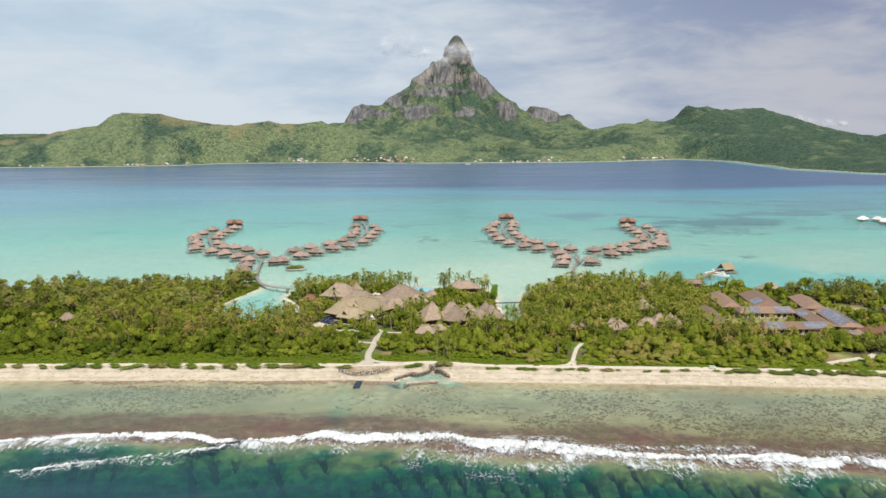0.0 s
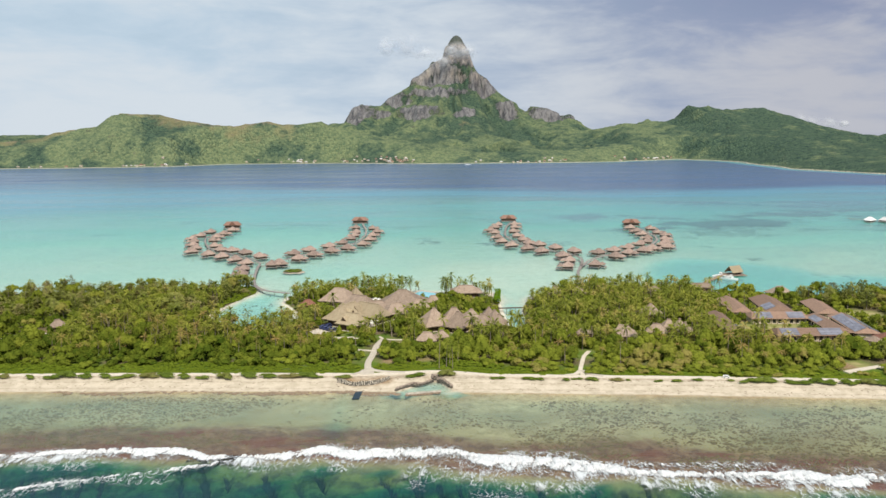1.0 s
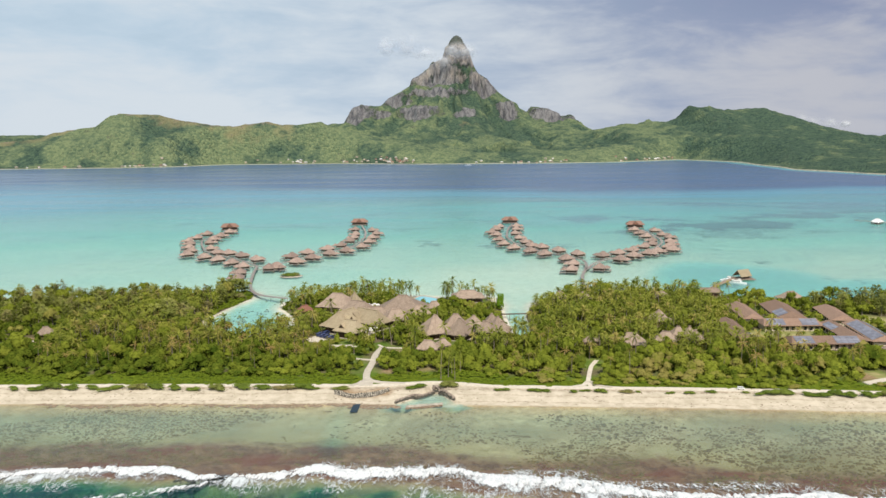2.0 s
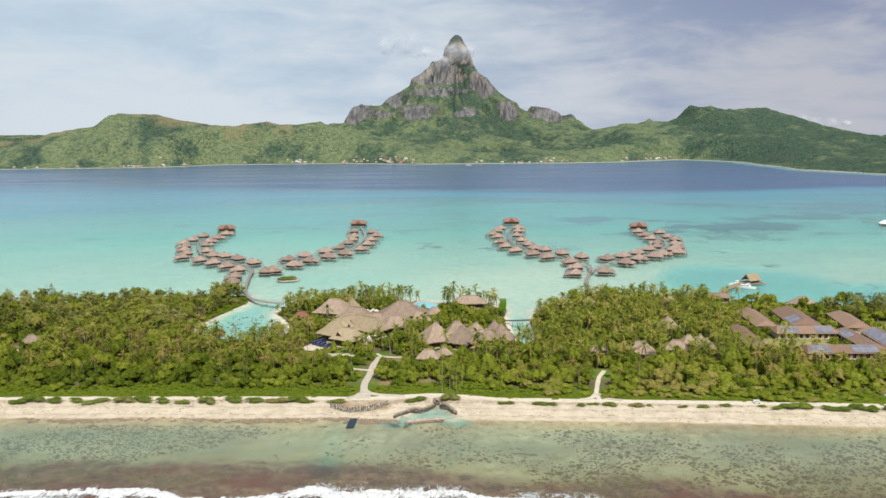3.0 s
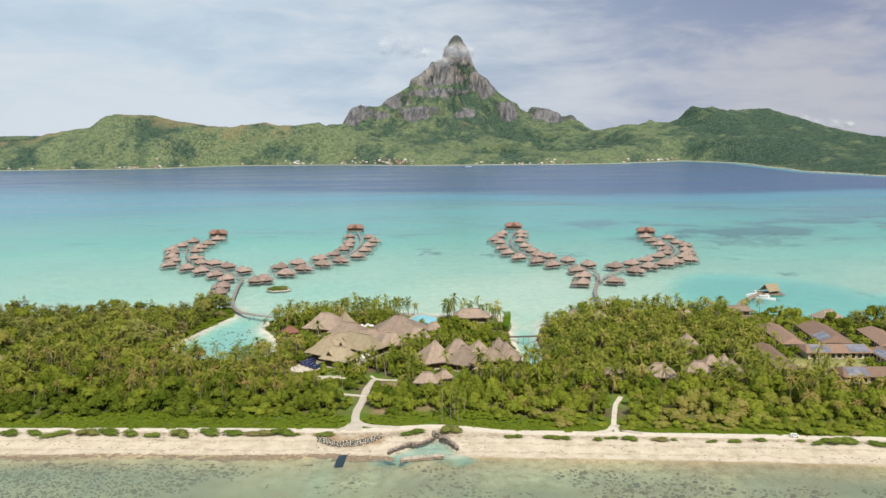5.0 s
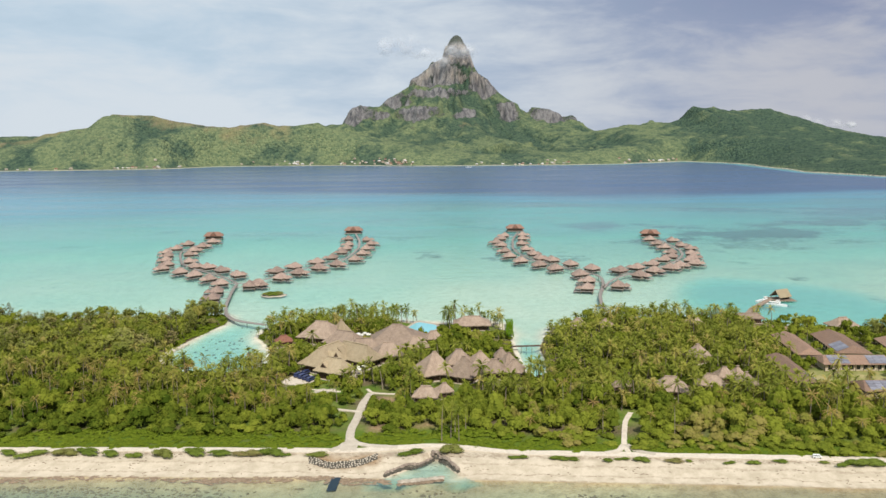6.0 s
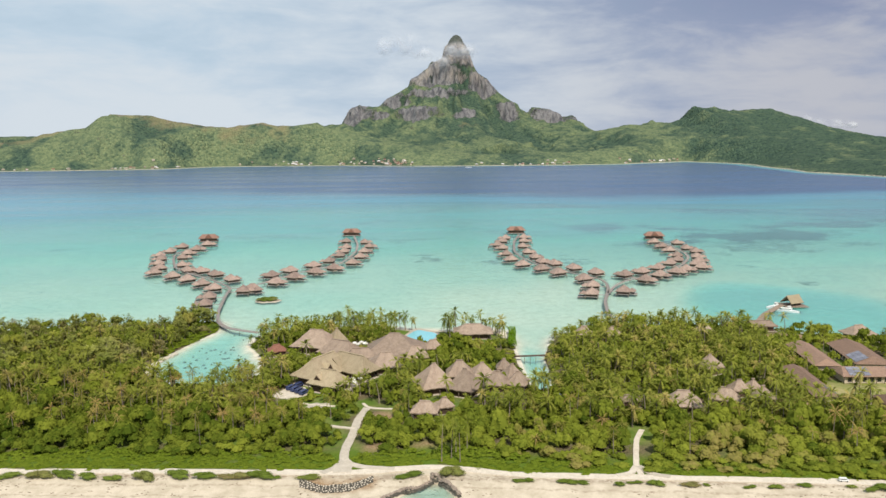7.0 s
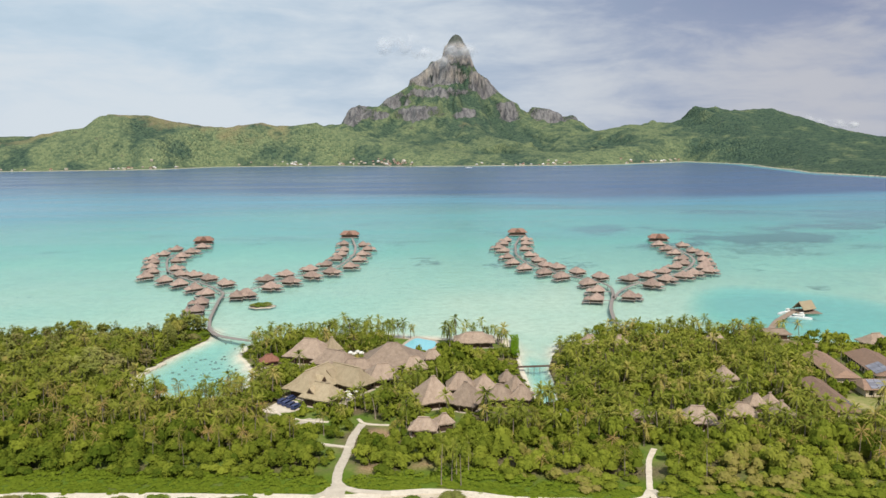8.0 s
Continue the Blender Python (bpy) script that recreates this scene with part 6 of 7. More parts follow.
def bush_arrays(seed, leaves, size, lobes, flat=0.75, radius=1.0, rings=(0.12, 0.75, 1.4), sides=6):
    """A rounded, lumpy crown of unit radius standing on the ground: dense inner lobes under a coat of leaves."""
    rng = np.random.RandomState(seed)
    c = np.stack([rng.uniform(-0.55, 0.55, lobes), rng.uniform(-0.55, 0.55, lobes), rng.uniform(0.25, 0.75, lobes)], 1) * radius
    r = rng.uniform(0.36, 0.6, lobes) * radius
    k = rng.randint(0, lobes, leaves)
    d = rng.normal(0, 1, (leaves, 3))
    d[:, 2] = np.abs(d[:, 2]) * 1.0 - 0.25
    d /= np.linalg.norm(d, axis=1)[:, None]
    p = c[k] + d * r[k][:, None] * rng.uniform(0.75, 1.08, (leaves, 1))
    p[:, 2] = np.maximum(p[:, 2] * flat * 1.25, 0.03)
    v, f = leaf_quads(rng, p, d + np.array([0, 0, 0.35]), size)
    vs, fs, count = [v], [f], len(v)
    for centre, r0 in zip(c, r * 0.84):
        turn = rng.uniform(0, 6.28)
        rim = np.array([[(math.sin(a) * math.cos(turn + 6.2832 * k / sides), math.sin(a) * math.sin(turn + 6.2832 * k / sides), math.cos(a)) for k in range(sides)] for a in rings])
        lobe = centre + rim * r0 * rng.uniform(0.88, 1.1, (len(rings), sides, 1))
        lobe[:, :, 2] = np.maximum(lobe[:, :, 2] * flat * 1.25, 0.0)
        vs.append(lobe.reshape(-1, 3))
        fs.append(np.array([(count + q * sides + k, count + q * sides + sides + k, count + q * sides + sides + (k + 1) % sides, count + q * sides + (k + 1) % sides) for q in range(len(rings) - 1) for k in range(sides)]))
        count += lobe.shape[0] * sides
    return np.concatenate(vs), np.concatenate(fs)


def palm_crown_arrays(seed, fronds=18):
    rng = np.random.RandomState(seed)
    vs, fs = [], []
    for i in range(fronds):
        a = 6.2832 * i / fronds * 2.4 + rng.uniform(-0.25, 0.25)
        lift = rng.uniform(-0.15, 1.2) if i > 2 else -0.9
        length = rng.uniform(3.1, 4.2) * (0.75 if i < 3 else 1)
        way = np.array([math.cos(a), math.sin(a), 0])
        side = np.array([-math.sin(a), math.cos(a), 0])
        steps = np.linspace(0.06, 1, 7)
        spine = [way * length * s * math.cos(lift) * (1 - 0.12 * s) + np.array([0, 0, length * (s * math.sin(lift) - 0.42 * s * s)]) for s in steps]
        for j in range(6):
            p, q = spine[j], spine[j + 1]
            w = (0.52 * math.sin(math.pi * (0.12 + 0.8 * (j + 0.5) / 6)) + 0.1) * rng.uniform(0.8, 1.15)
            for s in (-1, 1):
                tip = (p + q) / 2 + s * side * w + (q - p) * 1.1 + np.array([0, 0, -0.28 * w - rng.uniform(0, 0.12)])
                n = len(vs)
                vs += [p, p + (q - p) * 1.0, tip]
                fs.append((n, n + 1, n + 2))
    return np.array(vs), np.array(fs)


def trunk_arrays(seed, lean=0.12, r0=0.2, r1=0.11):
    """A bent, tapered stem one unit high."""
    rng = random.Random(seed)
    a, bend = rng.uniform(0, 6.28), rng.uniform(0.3, 1.0) * lean
    vs, fs = [], []
    for i in range(7):
        u = i / 6
        cx, cy = bend * u * u * math.cos(a), bend * u * u * math.sin(a)
        r = r0 * (1 - u) + r1 * u + (0.1 if i == 0 else 0)
        for k in range(6):
            t = 6.2832 * k / 6
            vs.append((cx, cy, u, r * math.cos(t), r * math.sin(t)))
    for i in range(6):
        for k in range(6):
            fs.append((i * 6 + k, i * 6 + (k + 1) % 6, i * 6 + 6 + (k + 1) % 6, i * 6 + 6 + k))
    return vs, np.array(fs), (bend * math.cos(a), bend * math.sin(a))


def palm_meshes(seed, height):
    vs, fs, top = trunk_arrays(seed, 0.16)
    tv = np.array([(x * height + dx, y * height + dy, z * height) for x, y, z, dx, dy in vs])
    cv, cf = palm_crown_arrays(seed)
    cv = cv + np.array([top[0] * height, top[1] * height, height])
    return (tv, fs), (cv, cf)


def limb_arrays(seed, height):
    """A short trunk that forks into four limbs."""
    rng = random.Random(seed)
    out_v, out_f = [], []
    parts_ = [((0, 0, -0.3), (rng.uniform(-.2, .2), rng.uniform(-.2, .2), height * 0.42), 0.26, 0.18)]
    fork = parts_[0][1]
    for k in range(4):
        a = 1.57 * k + rng.uniform(-0.5, 0.5)
        parts_.append((fork, (fork[0] + math.cos(a) * height * 0.28, fork[1] + math.sin(a) * height * 0.28, height * rng.uniform(0.66, 0.82)), 0.15, 0.05))
    for p, q, r0, r1 in parts_:
        n = len(out_v)
        for c, r in ((p, r0), (q, r1)):
            out_v += [(c[0] + r * math.cos(1.2566 * j), c[1] + r * math.sin(1.2566 * j), c[2]) for j in range(5)]
        out_f += [(n + j, n + (j + 1) % 5, n + 5 + (j + 1) % 5, n + 5 + j) for j in range(5)]
    return np.array(out_v), np.array(out_f)


def ironwood_arrays(seed, leaves=560):
    """A tall loose crown of drooping needle sprays, unit radius, from 0 to 1 in height."""
    rng = np.random.RandomState(seed)
    n = 46
    a, h = rng.uniform(0, 6.28, n), np.sort(rng.uniform(0.18, 0.97, n))
    reach = (0.22 + 0.85 * np.sin(np.pi * np.clip(1.06 - h, 0, 1)) ** 0.8) * rng.uniform(0.75, 1.05, n)
    k = rng.randint(0, n, leaves)
    u = np.sqrt(rng.uniform(0.02, 1, leaves))
    p = np.stack([np.cos(a[k]) * reach[k] * u, np.sin(a[k]) * reach[k] * u, h[k] + 0.16 * u - 0.06 * u * u], 1) + rng.normal(0, 0.045, (leaves, 3)) * np.array([1.6, 1.6, 0.7])
    return p, rng


# which parts of the islet carry what
rng = random.Random(21)
TRACKS = [(TRACK_A, 4.6), (TRACK_F, 3.0), (TRACK_G, 3.2), (TRACK_L, 5.0), (TRACK_M, 5.5), (TRACK_J, 2.0), (TRACK_K, 2.0), (TRACK_B, 3.4), (TRACK_C, 2.2), (TRACK_D, 6.5), (TRACK_E, 4.5)]
LAWN_CLEAR = [(-29, 288, 6), (-20, 337, 4), (-5, 311, 3.5), (-21, 310, 3), (-12, 326, 2), (96, 336, 2.5), (132, 344, 4), (-196, 366, 6), (150, 356, 10), (166, 360, 11), (224, 386, 9), (172, 297, 5), (186, 296, 5), (228, 372, 9)]


def sample(spacing, seed):
    """Jittered places over the islet: x, y, metres inland, metres behind the front waterline."""
    r = np.random.RandomState(seed)
    a, b = np.meshgrid(np.arange(-345, 345, spacing), np.arange(278, 500, spacing))
    a = (a + r.uniform(-0.48, 0.48, a.shape) * spacing).ravel()
    b = (b + r.uniform(-0.48, 0.48, b.shape) * spacing).ravel()
    ok = np.abs(a) < 205 + 0.62 * (b - 290)
    a, b = a[ok], b[ok]
    d = inland(a, b)
    ok = d > 1.5
    order = r.permutation(int(ok.sum()))
    return a[ok][order], b[ok][order], d[ok][order]


def clearance(x, y, ahead):
    """Metres to the nearest roof, yard, track or lawn; roofs also claim a strip towards the sea."""
    best = np.full(x.shape, 1e9)
    for cx, cy, r in CLEAR:
        dy = np.where(y < cy, np.maximum(cy - y - ahead, 0), y - cy)
        best = np.minimum(best, np.hypot(x - cx, dy) - r)
    for cx, cy, r in LAWN_CLEAR:
        best = np.minimum(best, np.hypot(x - cx, y - cy) - r)
    for line, wide in TRACKS:
        for (ax, ay), (bx, by) in zip(line, line[1:]):
            dx, dy = bx - ax, by - ay
            t = np.clip(((x - ax) * dx + (y - ay) * dy) / (dx * dx + dy * dy), 0, 1)
            best = np.minimum(best, np.hypot(x - ax - t * dx, y - ay - t * dy) - wide * 0.6)
    return best


def tints_at(x, y, seed):
    r = np.random.RandomState(seed)
    # tints fall towards -x, painting the view's dimmer left side into the foliage
    return np.clip(1.3 * (fbm(x / 30 + seed, y / 22, 3) - 0.5) + 0.45 + 0.12 * smooth01(x, 0, 60) + 0.10 * smooth01(x, 100, 150) - 0.30 * smooth01(-x, 25, 100) + r.normal(0, 0.2, len(x)), 0.01, 0.98 - 0.16 * smooth01(-x, 30, 80))


def stuff(name, variants, places, tints, material, label, category):
    v, f, t = scatter(variants, places, tints)
    ob = new(name, array_mesh(name, v, f, material))
    set_mask(ob.data, "tint", t)
    return tagged(ob, label, category, kind="stuff")


# creepers and low scrub behind the beach
def grass_edge(x):
    """Where the low creepers end and the shrubs begin, metres behind the waterline."""
    return 31 - 6.5 * smooth01(x, 10, 50) + 13 * (fbm(x / 13 + 7, x / 31, 3) - 0.5)


x, y, d = sample(2.2, 1)
behind = y - road_line(x) + 18.6
bank = (d < 8.5) & (x < -112) & (x > -142) & (y > 424) & (y < 492)
ok = (((behind > 20.4) & (behind < grass_edge(x) + 2.5)) | bank) & (clearance(x, y, 0) > 0.2)
x, y, behind = x[ok], y[ok], behind[ok]
z = -sea_depth(x, y)
tall = 0.45 + 0.8 * smooth01(behind, 22, 34) * fbm(x / 6, y / 6, 2) * 2
stuff("creeper_scrub", [bush_arrays(k, 52, 0.2, 5, 0.7, 1.0, (0.3, 1.35), 5) for k in range(8)],
      [(a, b, c - 0.1, rng.uniform(0, 6.28), rng.uniform(1.6, 2.4), rng.uniform(1.6, 2.4), h * rng.uniform(0.7, 1.3)) for a, b, c, h in zip(x, y, z, tall)],
      0.2 + 0.6 * tints_at(x, y, 3), CREEPER, "bright green creepers and low scrub behind the beach", "scrub")

# the thicket that fills the islet
x, y, d = sample(4.35, 2)
behind = y - road_line(x) + 18.6
free = clearance(x, y, 5)
low_free = clearance(x, y, 0)
ok = (behind > 60) & (low_free > 0.9) & (d > np.where((x > -60) & (x < 36) & (y > 440), 15, np.where((x < -112) & (x > -142) & (y > 424), 8.0, 2.5)))
x, y, d, behind, free = x[ok], y[ok], d[ok], behind[ok], free[ok]
z = -sea_depth(x, y)
mound = fbm(x / 14 + 2, y / 14, 3)
tall = np.where(free > 0.5, 1.4 + 4.0 * mound * smooth01(behind, 30, 50), 1.0 + 0.7 * mound) * (0.35 + 0.65 * smooth01(d, 4, 16))
wide = 2.2 + 1.1 * mound
stuff("thicket", [bush_arrays(k + 20, 66, 0.185, 4, 0.85, 1.0, (0.3, 1.35), 5) for k in range(10)],
      [(a, b, c - 0.15, rng.uniform(0, 6.28), e * rng.uniform(0.8, 1.3), e * rng.uniform(0.8, 1.3), h * rng.uniform(0.7, 1.35)) for a, b, c, h, e in zip(x, y, z, tall, wide)],
      tints_at(x, y, 5), LEAF, "dense green tropical thicket under the palms", "thicket")

# the broad rounded shrubs of the seaward side, with gaps between them
x, y, d = sample(3.75, 8)
behind = y - road_line(x) + 18.6
ok = (behind > grass_edge(x)) & (behind < 64) & (clearance(x, y, 0) > 1.4)
ok &= np.random.RandomState(12).uniform(0, 1, len(x)) > 0.03
x, y, behind = x[ok], y[ok], behind[ok]
z = -sea_depth(x, y)
mound = fbm(x / 11 + 4, y / 9, 3)
low = np.where(clearance(x, y, 7) > 1.0, 1.0, 0.6)
sizes = [rng.choice((0.62, 0.75, 0.9, 1.0, 1.15, 1.35)) for _ in x]
stuff("shrub_canopy", [bush_arrays(k + 120, 225, 0.086, (4, 5, 7)[k % 3], 0.9) for k in range(9)],
      [(a, b, c - 0.2, rng.uniform(0, 6.28), e * s * rng.uniform(0.85, 1.15), e * s * rng.uniform(0.85, 1.15), h * s * rng.uniform(0.8, 1.3))
       for a, b, c, h, e, s in zip(x, y, z, (1.6 + 4.6 * mound * smooth01(behind, 26, 44)) * low, 2.7 + 1.1 * mound, sizes)],
      tints_at(x, y, 9), LEAF, "broad rounded green shrubs on the seaward side", "shrubs")

# broad-leaved trees standing out of the thicket
x, y, d = sample(10.5, 3)
behind = y - road_line(x) + 18.6
ok = (behind > 38) & (clearance(x, y, 9) > 2.5) & (d > 9) & ~((np.abs(x - 2) < 60) & (y > 440))
x, y = x[ok][:290], y[ok][:290]
z = -sea_depth(x, y)
TREES = []
for k in range(6):
    h = 5.6 + 0.35 * k
    tree = thing("broadleaf_tree", pose(0, 0, 0), "rounded green broad-leaved tree in the thicket", "tree", "trees of the islet")
    v, f = limb_arrays(k, h)
    part("trunk", array_mesh("trunk", v, f, BARK), tree)
    v, f = bush_arrays(k + 40, 350, 0.095, 8, 0.6, 1.0)
    v = v * np.array([3.1, 3.1, h * 0.72]) + np.array([0, 0, h * 0.34])
    part("crown", array_mesh("crown", v, f, LEAF), tree)
    TREES.append(tree)
first = dict.fromkeys(TREES, True)


def plant(kinds, i, m):
    ob = kinds[i % len(kinds)]
    if first.pop(ob, None):
        ob.matrix_basis = m
        return ob
    return copy_thing(ob, m)


for i, (a, b, c) in enumerate(zip(x, y, z)):
    s = rng.uniform(0.75, 1.25)
    plant(TREES, i, pose(a, b, c, 0, 0, rng.uniform(0, 360)) @ Matrix.Diagonal((s, s, s * rng.uniform(0.9, 1.15), 1)))

# ironwoods with loose olive crowns
IRON = []
for k in range(4):
    h = 10.5 + 1.1 * k
    tree = thing("ironwood_tree", pose(0, 0, 0), "tall feathery olive green ironwood tree", "tree", "ironwoods of the islet")
    vs, fs, top = trunk_arrays(k + 9, 0.05, 0.24, 0.05)
    part("trunk", array_mesh("trunk", np.array([(px * h + dx, py * h + dy, pz * h) for px, py, pz, dx, dy in vs]), fs, BARK), tree)
    p, r = ironwood_arrays(k)
    p = p * np.array([3.6, 3.6, h])
    v, f = leaf_quads(r, p, np.tile(np.array([[0.0, -0.4, 1.0]]), (len(p), 1)), 0.36, 1.9, 0.4)
    part("crown", array_mesh("crown", v, f, NEEDLE), tree)
    IRON.append(tree)
    first[tree] = True
x, y, d = sample(6.0, 4)
behind = y - road_line(x) + 18.6
west = (x < -100) & (y > 395) & (d > 3)
east = (x > 205) & (y > 392) & (d > 3) & (clearance(x, y, 6) > 3)
grove = fbm(x / 35, y / 30, 2) > 0.44
ok = (west & grove) | east | ((x > 200) & (y < 325) & (behind > 36) & (clearance(x, y, 3) > 3))
x, y = x[ok][:260], y[ok][:260]
z = -sea_depth(x, y)
for i, (a, b, c) in enumerate(zip(x, y, z)):
    s = rng.uniform(0.65, 1.0)
    plant(IRON, i, pose(a, b, c - 0.1, 0, 0, rng.uniform(0, 360)) @ Matrix.Diagonal((s * 1.05, s * 1.05, s * rng.uniform(0.85, 1.1), 1)))
for a, b, s in ((-124, 480, 0.85), (-128, 484, 0.95), (-121, 484, 0.75), (-131, 478, 0.9)):
    plant(IRON, int(s * 100), pose(a, b, ground_z(a, b), 0, 0, 40 * s) @ Matrix.Diagonal((1.1, 1.1, s, 1)))

for a, b, s in ((-141, 402, 1.05), (-136, 398, 0.95), (-147, 399, 1.0), (-143, 408, 1.1), (-133, 405, 0.9), (-150, 406, 0.95), (-139, 393, 0.85), (-154, 399, 0.85), (186, 303, 1.0), (192, 300, 0.9), (194, 307, 1.0), (214, 322, 0.8), (219, 318, 0.9), (222, 326, 0.8)):
    plant(IRON, int(a), pose(a, b, ground_z(a, b), 0, 0, 50 * s) @ Matrix.Diagonal((1.2, 1.2, s, 1)))
# trees by the landing and low ones in the courtyard of the long houses
for a, b, s in ((183, 446, 1.15), (188, 443, 1.0), (179, 448, 0.9), (171, 357, 0.62), (179, 358, 0.5), (157, 352, 0.5), (152, 349, 0.45), (160, 330, 0.5), (184, 332, 0.45), (193, 331, 0.5)):
    plant(TREES, int(a), pose(a, b, ground_z(a, b), 0, 0, 70 * s) @ Matrix.Diagonal((s, s, s * 0.8, 1)))

# coconut palms
PALMS, LOOSE = [], []
for k in range(8):
    h = (6.0, 6.8, 7.6, 8.6, 6.4, 7.2, 8.2, 9.6)[k]
    (tv, tf), (cv, cf) = palm_meshes(k, h)
    palm = thing("coconut_palm", pose(0, 0, 0), "coconut palm with arching green and yellowing fronds", "palm", "palms of the islet")
    part("trunk", array_mesh("trunk", tv, tf, BARK), palm)
    part("crown", array_mesh("crown", cv, cf, FROND), palm)
    PALMS.append(palm)
    first[palm] = True
    LOOSE.append(((tv, np.concatenate([tf[:, :3], tf[:, [0, 2, 3]]])), (cv, cf)))
x, y, d = sample(3.9, 6)
behind = y - road_line(x) + 18.6
grow = fbm(x / 26 + 11, y / 20, 3)
shore = (d < 12) & (y > 420)
hotel = (x > -70) & (x < 45) & (y > 345)
ok = (clearance(x, y, 5) > 1.2) & ((x < 120) | (clearance(x, y, 10) > 1.0)) & (d > np.where((x > 40) & (x < 75), 1.2, 3)) & (behind > 56) & ((grow > 0.50 - 0.07 * smooth01(behind, 60, 110) - 0.10 * smooth01(x, 40, 60)) | (shore & (x > -95)) | hotel | ((x > 40) & (x < 60) & (y > 372)))
ok &= ~((x < -100) & (y > 445)) & ~((x > 150) & (x < 240) & (y > 330) & (y < 425) & (grow < 0.6))
ok &= ~(hotel & (y < 445) & (grow < 0.44))
beach = (x > -24) & (x < 45) & (y > 452)
ok &= ~(beach & ((np.sin(x * 1.9) * np.cos(y * 2.3) < -0.5) | (d > 15)))
x, y, d = x[ok], y[ok], d[ok]
z = -sea_depth(x, y)
central = np.argsort(np.hypot(x + 5, (y - 400) * 0.8))
lift = fbm(x / 9 + 5, y / 9, 3)
size = np.array([rng.uniform(0.62, 1.18) for _ in x]) * (0.72 + 0.62 * lift) * np.where((x > 40) & (x < 75), 0.6 + 0.4 * smooth01(d, 3, 18), 1.0) * np.where((x > -95) & (x < 45) & (y > 420) | (x > 60) & (d < 14) & (y > 415), 0.86, 1.0)
near_set = central[:300]
for i, j in enumerate(near_set):
    plant(PALMS, i, pose(x[j], y[j], z[j] - 0.1, 0, 0, rng.uniform(0, 360)) @ Matrix.Diagonal((*[0.48 + 0.5 * size[j]] * 2, size[j], 1)))
rest = central[300:1500]
turn = [rng.uniform(0, 6.28) for _ in rest]
spots = [(x[j], y[j], z[j] - 0.1, t, 0.48 + 0.5 * size[j], 0.48 + 0.5 * size[j], size[j]) for j, t in zip(rest, turn)]
tones = [rng.random() for _ in rest]
stuff("palm_grove_trunks", [l[0] for l in LOOSE], spots, tones, BARK, "pale slender palm stems of the grove", "palms")
stuff("palm_grove_crowns", [l[1] for l in LOOSE], spots, tones, FROND, "many green palm crowns of the grove", "palms")

# low palms with starry yellow-brown fronds, scattered over the seaward scrub
def star_crown(seed, fronds=17):
    rng = np.random.RandomState(seed)
    vs, fs = [], []
    for i in range(fronds):
        a = 6.2832 * (i + rng.uniform(-0.3, 0.3)) / fronds
        lift, length = rng.uniform(-0.25, 0.75), rng.uniform(2.6, 3.8)
        way, side = np.array([math.cos(a), math.sin(a), 0]), np.array([-math.sin(a), math.cos(a), 0])
        for j in range(7):
            s, e = 0.08 + 0.92 * j / 7, 0.08 + 0.92 * (j + 1) / 7
            p, q = (way * length * u * math.cos(lift) + np.array([0, 0, length * (u * math.sin(lift) - 0.34 * u * u)]) for u in (s, e))
            w = 0.36 * math.sin(math.pi * (0.15 + 0.75 * (j + 0.5) / 7)) * rng.uniform(0.8, 1.2)
            for k in (-1, 1):
                n = len(vs)
                vs += [p, q, (p + q) / 2 + k * side * w + (q - p) * 1.2 - np.array([0, 0, 0.4 * w])]
                fs.append((n, n + 1, n + 2))
    return np.array(vs), np.array(fs)


STARS = []
for k in range(5):
    h = (4.4, 5.2, 6.0, 4.8, 6.6)[k]
    palm = thing("dry_palm", pose(0, 0, 0), "palm with spreading yellow-brown fronds among green shrubs", "palm", "dry palms of the seaward scrub")
    vs, fs, top = trunk_arrays(k + 31, 0.12, 0.17, 0.1)
    part("trunk", array_mesh("trunk", np.array([(px * h + dx, py * h + dy, pz * h) for px, py, pz, dx, dy in vs]), fs, BARK), palm)
    v, f = star_crown(k + 5)
    part("crown", array_mesh("crown", v + np.array([top[0] * h, top[1] * h, h]), f, DRY_FROND), palm)
    STARS.append(palm)
    first[palm] = True
x, y, d = sample(5.6, 15)
behind = y - road_line(x) + 18.6
thick = fbm(x / 22 + 3, y / 16, 3) + 0.16 * smooth01(-x, 20, 90) - 0.10 * smooth01(30 - np.abs(x - 10), 0, 20) - 0.06 * smooth01(x, 20, 50)
ok = (behind > grass_edge(x) + 7) & (behind < 96) & (clearance(x, y, 5) > 2) & (thick > 0.49) & (np.abs(x) < 175)
x, y = x[ok][:190], y[ok][:190]
z = -sea_depth(x, y)
for i, (a, b, c) in enumerate(zip(x, y, z)):
    s = rng.uniform(0.85, 1.3)
    plant(STARS, i, pose(a, b, c - 0.1, 0, 0, rng.uniform(0, 360)) @ Matrix.Diagonal((0.8 * s, 0.8 * s, s * rng.uniform(0.95, 1.3), 1)))
for i, (a, b, s) in enumerate(((0, 300, 1.25), (5.5, 300, 1.2), (4.5, 307, 1.15), (8, 308, 1.2), (3, 303, 1.05))):
    plant(PALMS, (1, 4, 0, 5, 1)[i], pose(a, b, 2.2, 0, 0, 70 * i) @ Matrix.Diagonal((0.68, 0.68, s * 1.15, 1)))

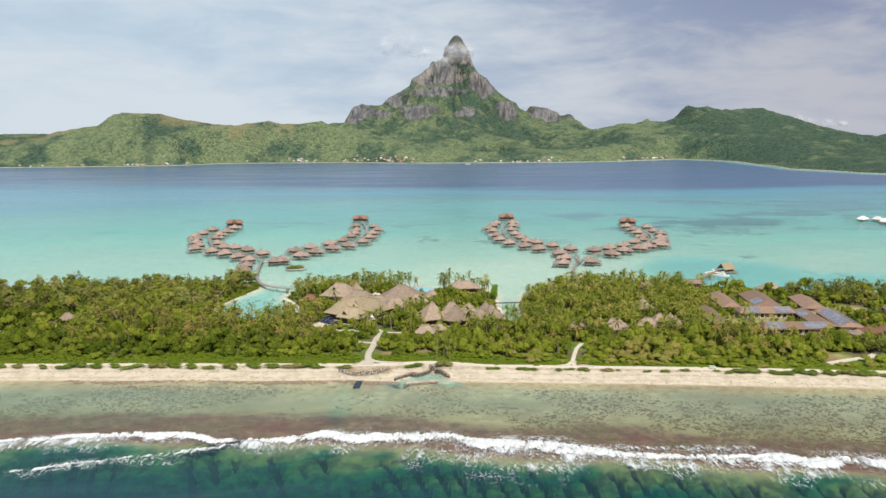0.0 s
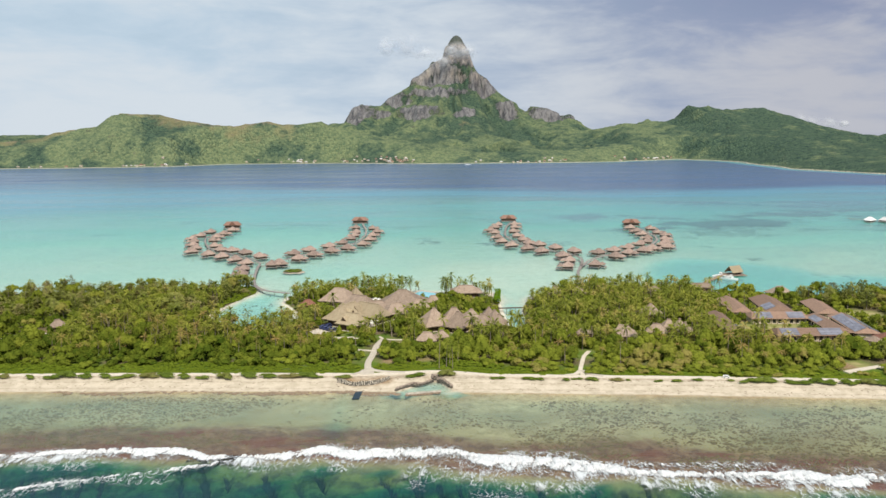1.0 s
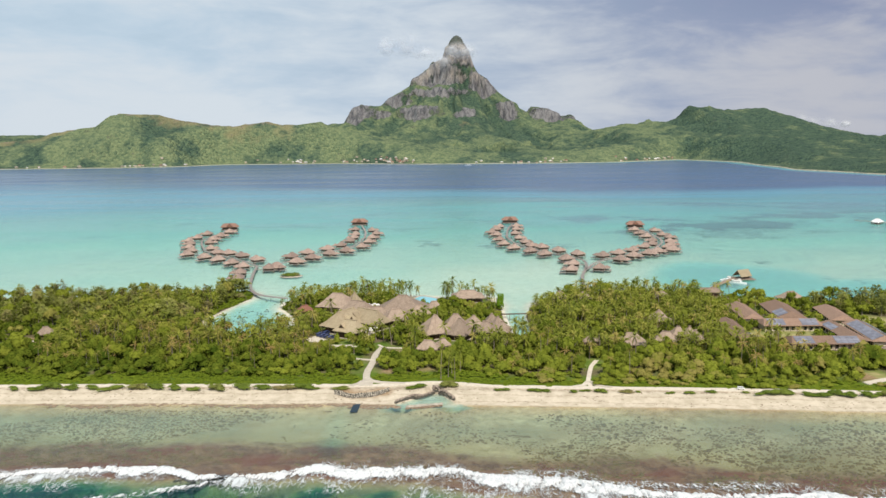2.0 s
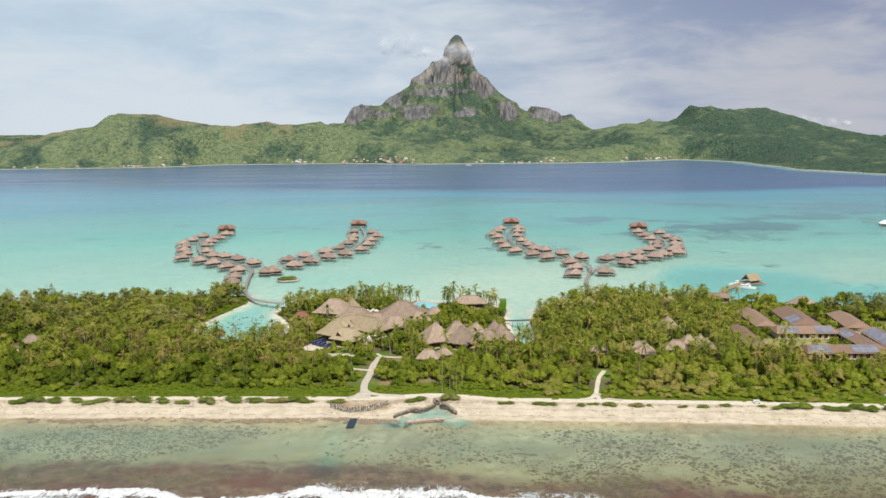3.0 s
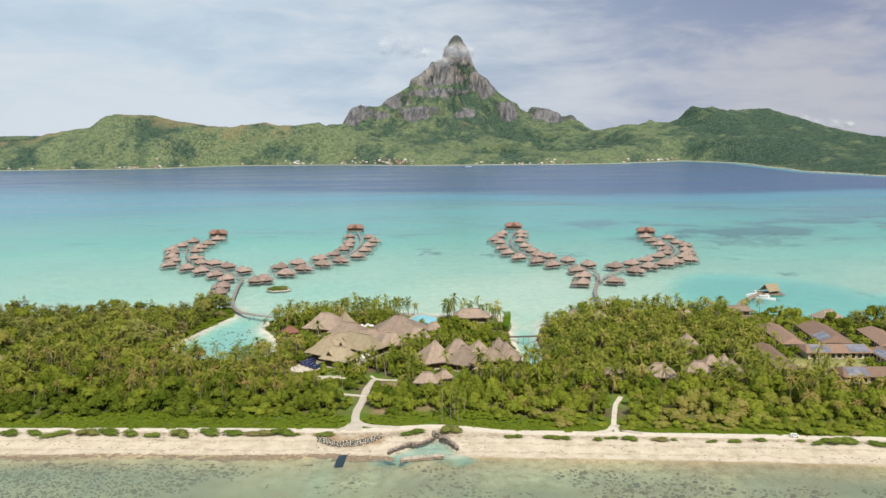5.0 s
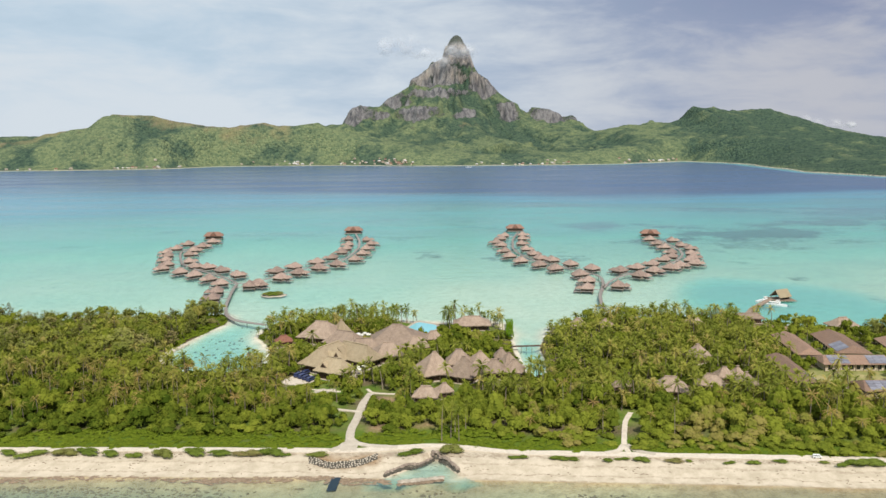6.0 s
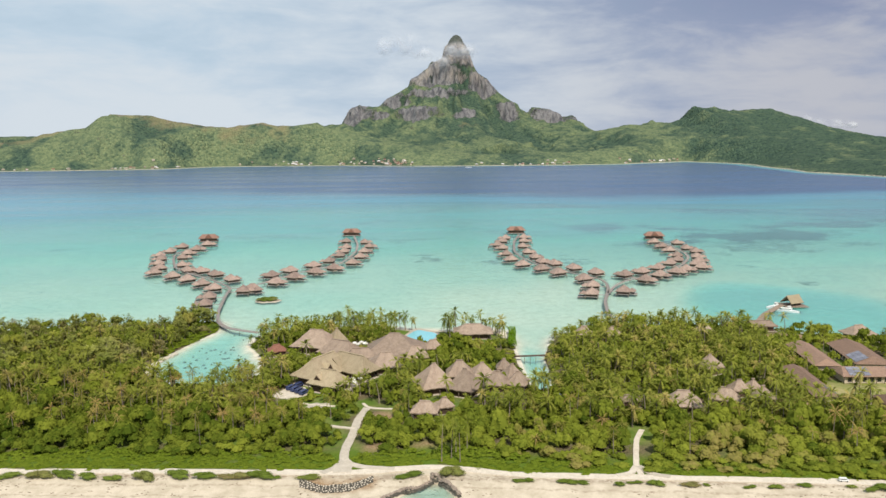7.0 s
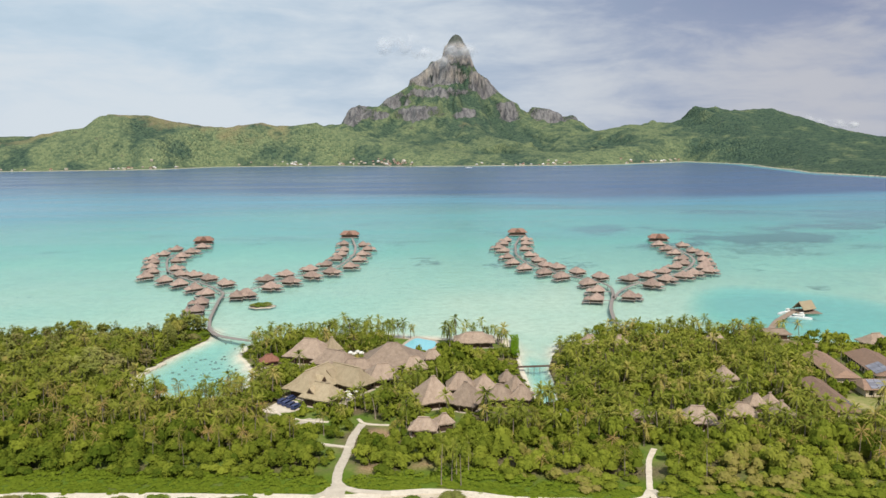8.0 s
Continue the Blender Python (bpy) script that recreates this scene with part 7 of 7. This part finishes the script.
# shrubs on the beach, the clipped hedge, the islet's scrub
SHRUBS = []
for k in range(4):
    ob = new("beach_shrub", array_mesh("beach_shrub", *(lambda vf: (vf[0] * np.array([1.9, 1.35, 1.35]), vf[1]))(bush_arrays(k + 70, 760, 0.075, 6, 0.95)), SHORE_LEAF))
    tagged(ob, "low green shrub on pale beach sand", "shrub", "shrubs on the beach")
    SHRUBS.append(ob)
    first[ob] = True
i = 0
for bx in list(range(-190, -50, 8)) + [-46, 19, 24, 33, 41, 48, 52, 59, 68, 72, 84, 93, 101, 111] + list(range(118, 215, 5)):
    a = bx + rng.uniform(-2, 2)
    b = float(road_line(a)) - rng.uniform(3.2, 5.0)
    s = rng.uniform(1.2, 1.65) if bx < -46 else rng.uniform(0.5, 0.95) if bx < 115 else rng.uniform(0.9, 1.5)
    plant(SHRUBS, i, pose(a, b, ground_z(a, b) - 0.05, 0, 0, rng.uniform(-20, 20)) @ Matrix.Diagonal((s * rng.uniform(0.8, 1.4), s * 0.85, s * 0.8, 1)))
    i += 1
for a, b, sx, sy, sz in ((-10, 290.8, 1.5, 1.3, 1.0), (2.6, 291.4, 1.35, 1.7, 1.2), (-38, 291, 1.4, 0.9, 0.7)):
    plant(SHRUBS, i, pose(a, b, ground_z(a, b) - 0.1, 0, 0, 10) @ Matrix.Diagonal((sx, sy, sz, 1)))
    i += 1
for a, b, s in ((-104, 545, 1.6), (-101, 547, 1.3), (-107, 544, 1.3), (-99.5, 544.5, 1.3), (-105, 542, 1.1), (-108, 547, 1.2), (-102, 548.5, 1.1), (-106, 548.5, 1.1), (-101.5, 542.5, 1.1), (-118, 474, 1.5), (-121, 466, 1.6)):
    plant(SHRUBS, i, pose(a, b, max(ground_z(a, b), 0.4), 0, 0, 30) @ Matrix.Diagonal((s, s, s * (0.7 if b > 500 else 1), 1)))
    i += 1
r = np.random.RandomState(4)
p = np.stack([r.uniform(-1.8, 1.8, 3200), r.uniform(-17, 15, 3200), 2.4 * np.sqrt(r.uniform(0, 1, 3200))], 1)
p[:, 0] += 1.2 * np.sin(p[:, 1] / 9)
v, f = leaf_quads(r, p, np.tile(np.array([[0.0, 0, 1.0]]), (len(p), 1)), 0.28)
hedge = new("clipped_hedge", array_mesh("clipped_hedge", v, f, HEDGE))
hedge.matrix_basis = pose(36.5, 445, 1.2)
tagged(hedge, "bright green clipped hedge along the channel bank", "hedge")
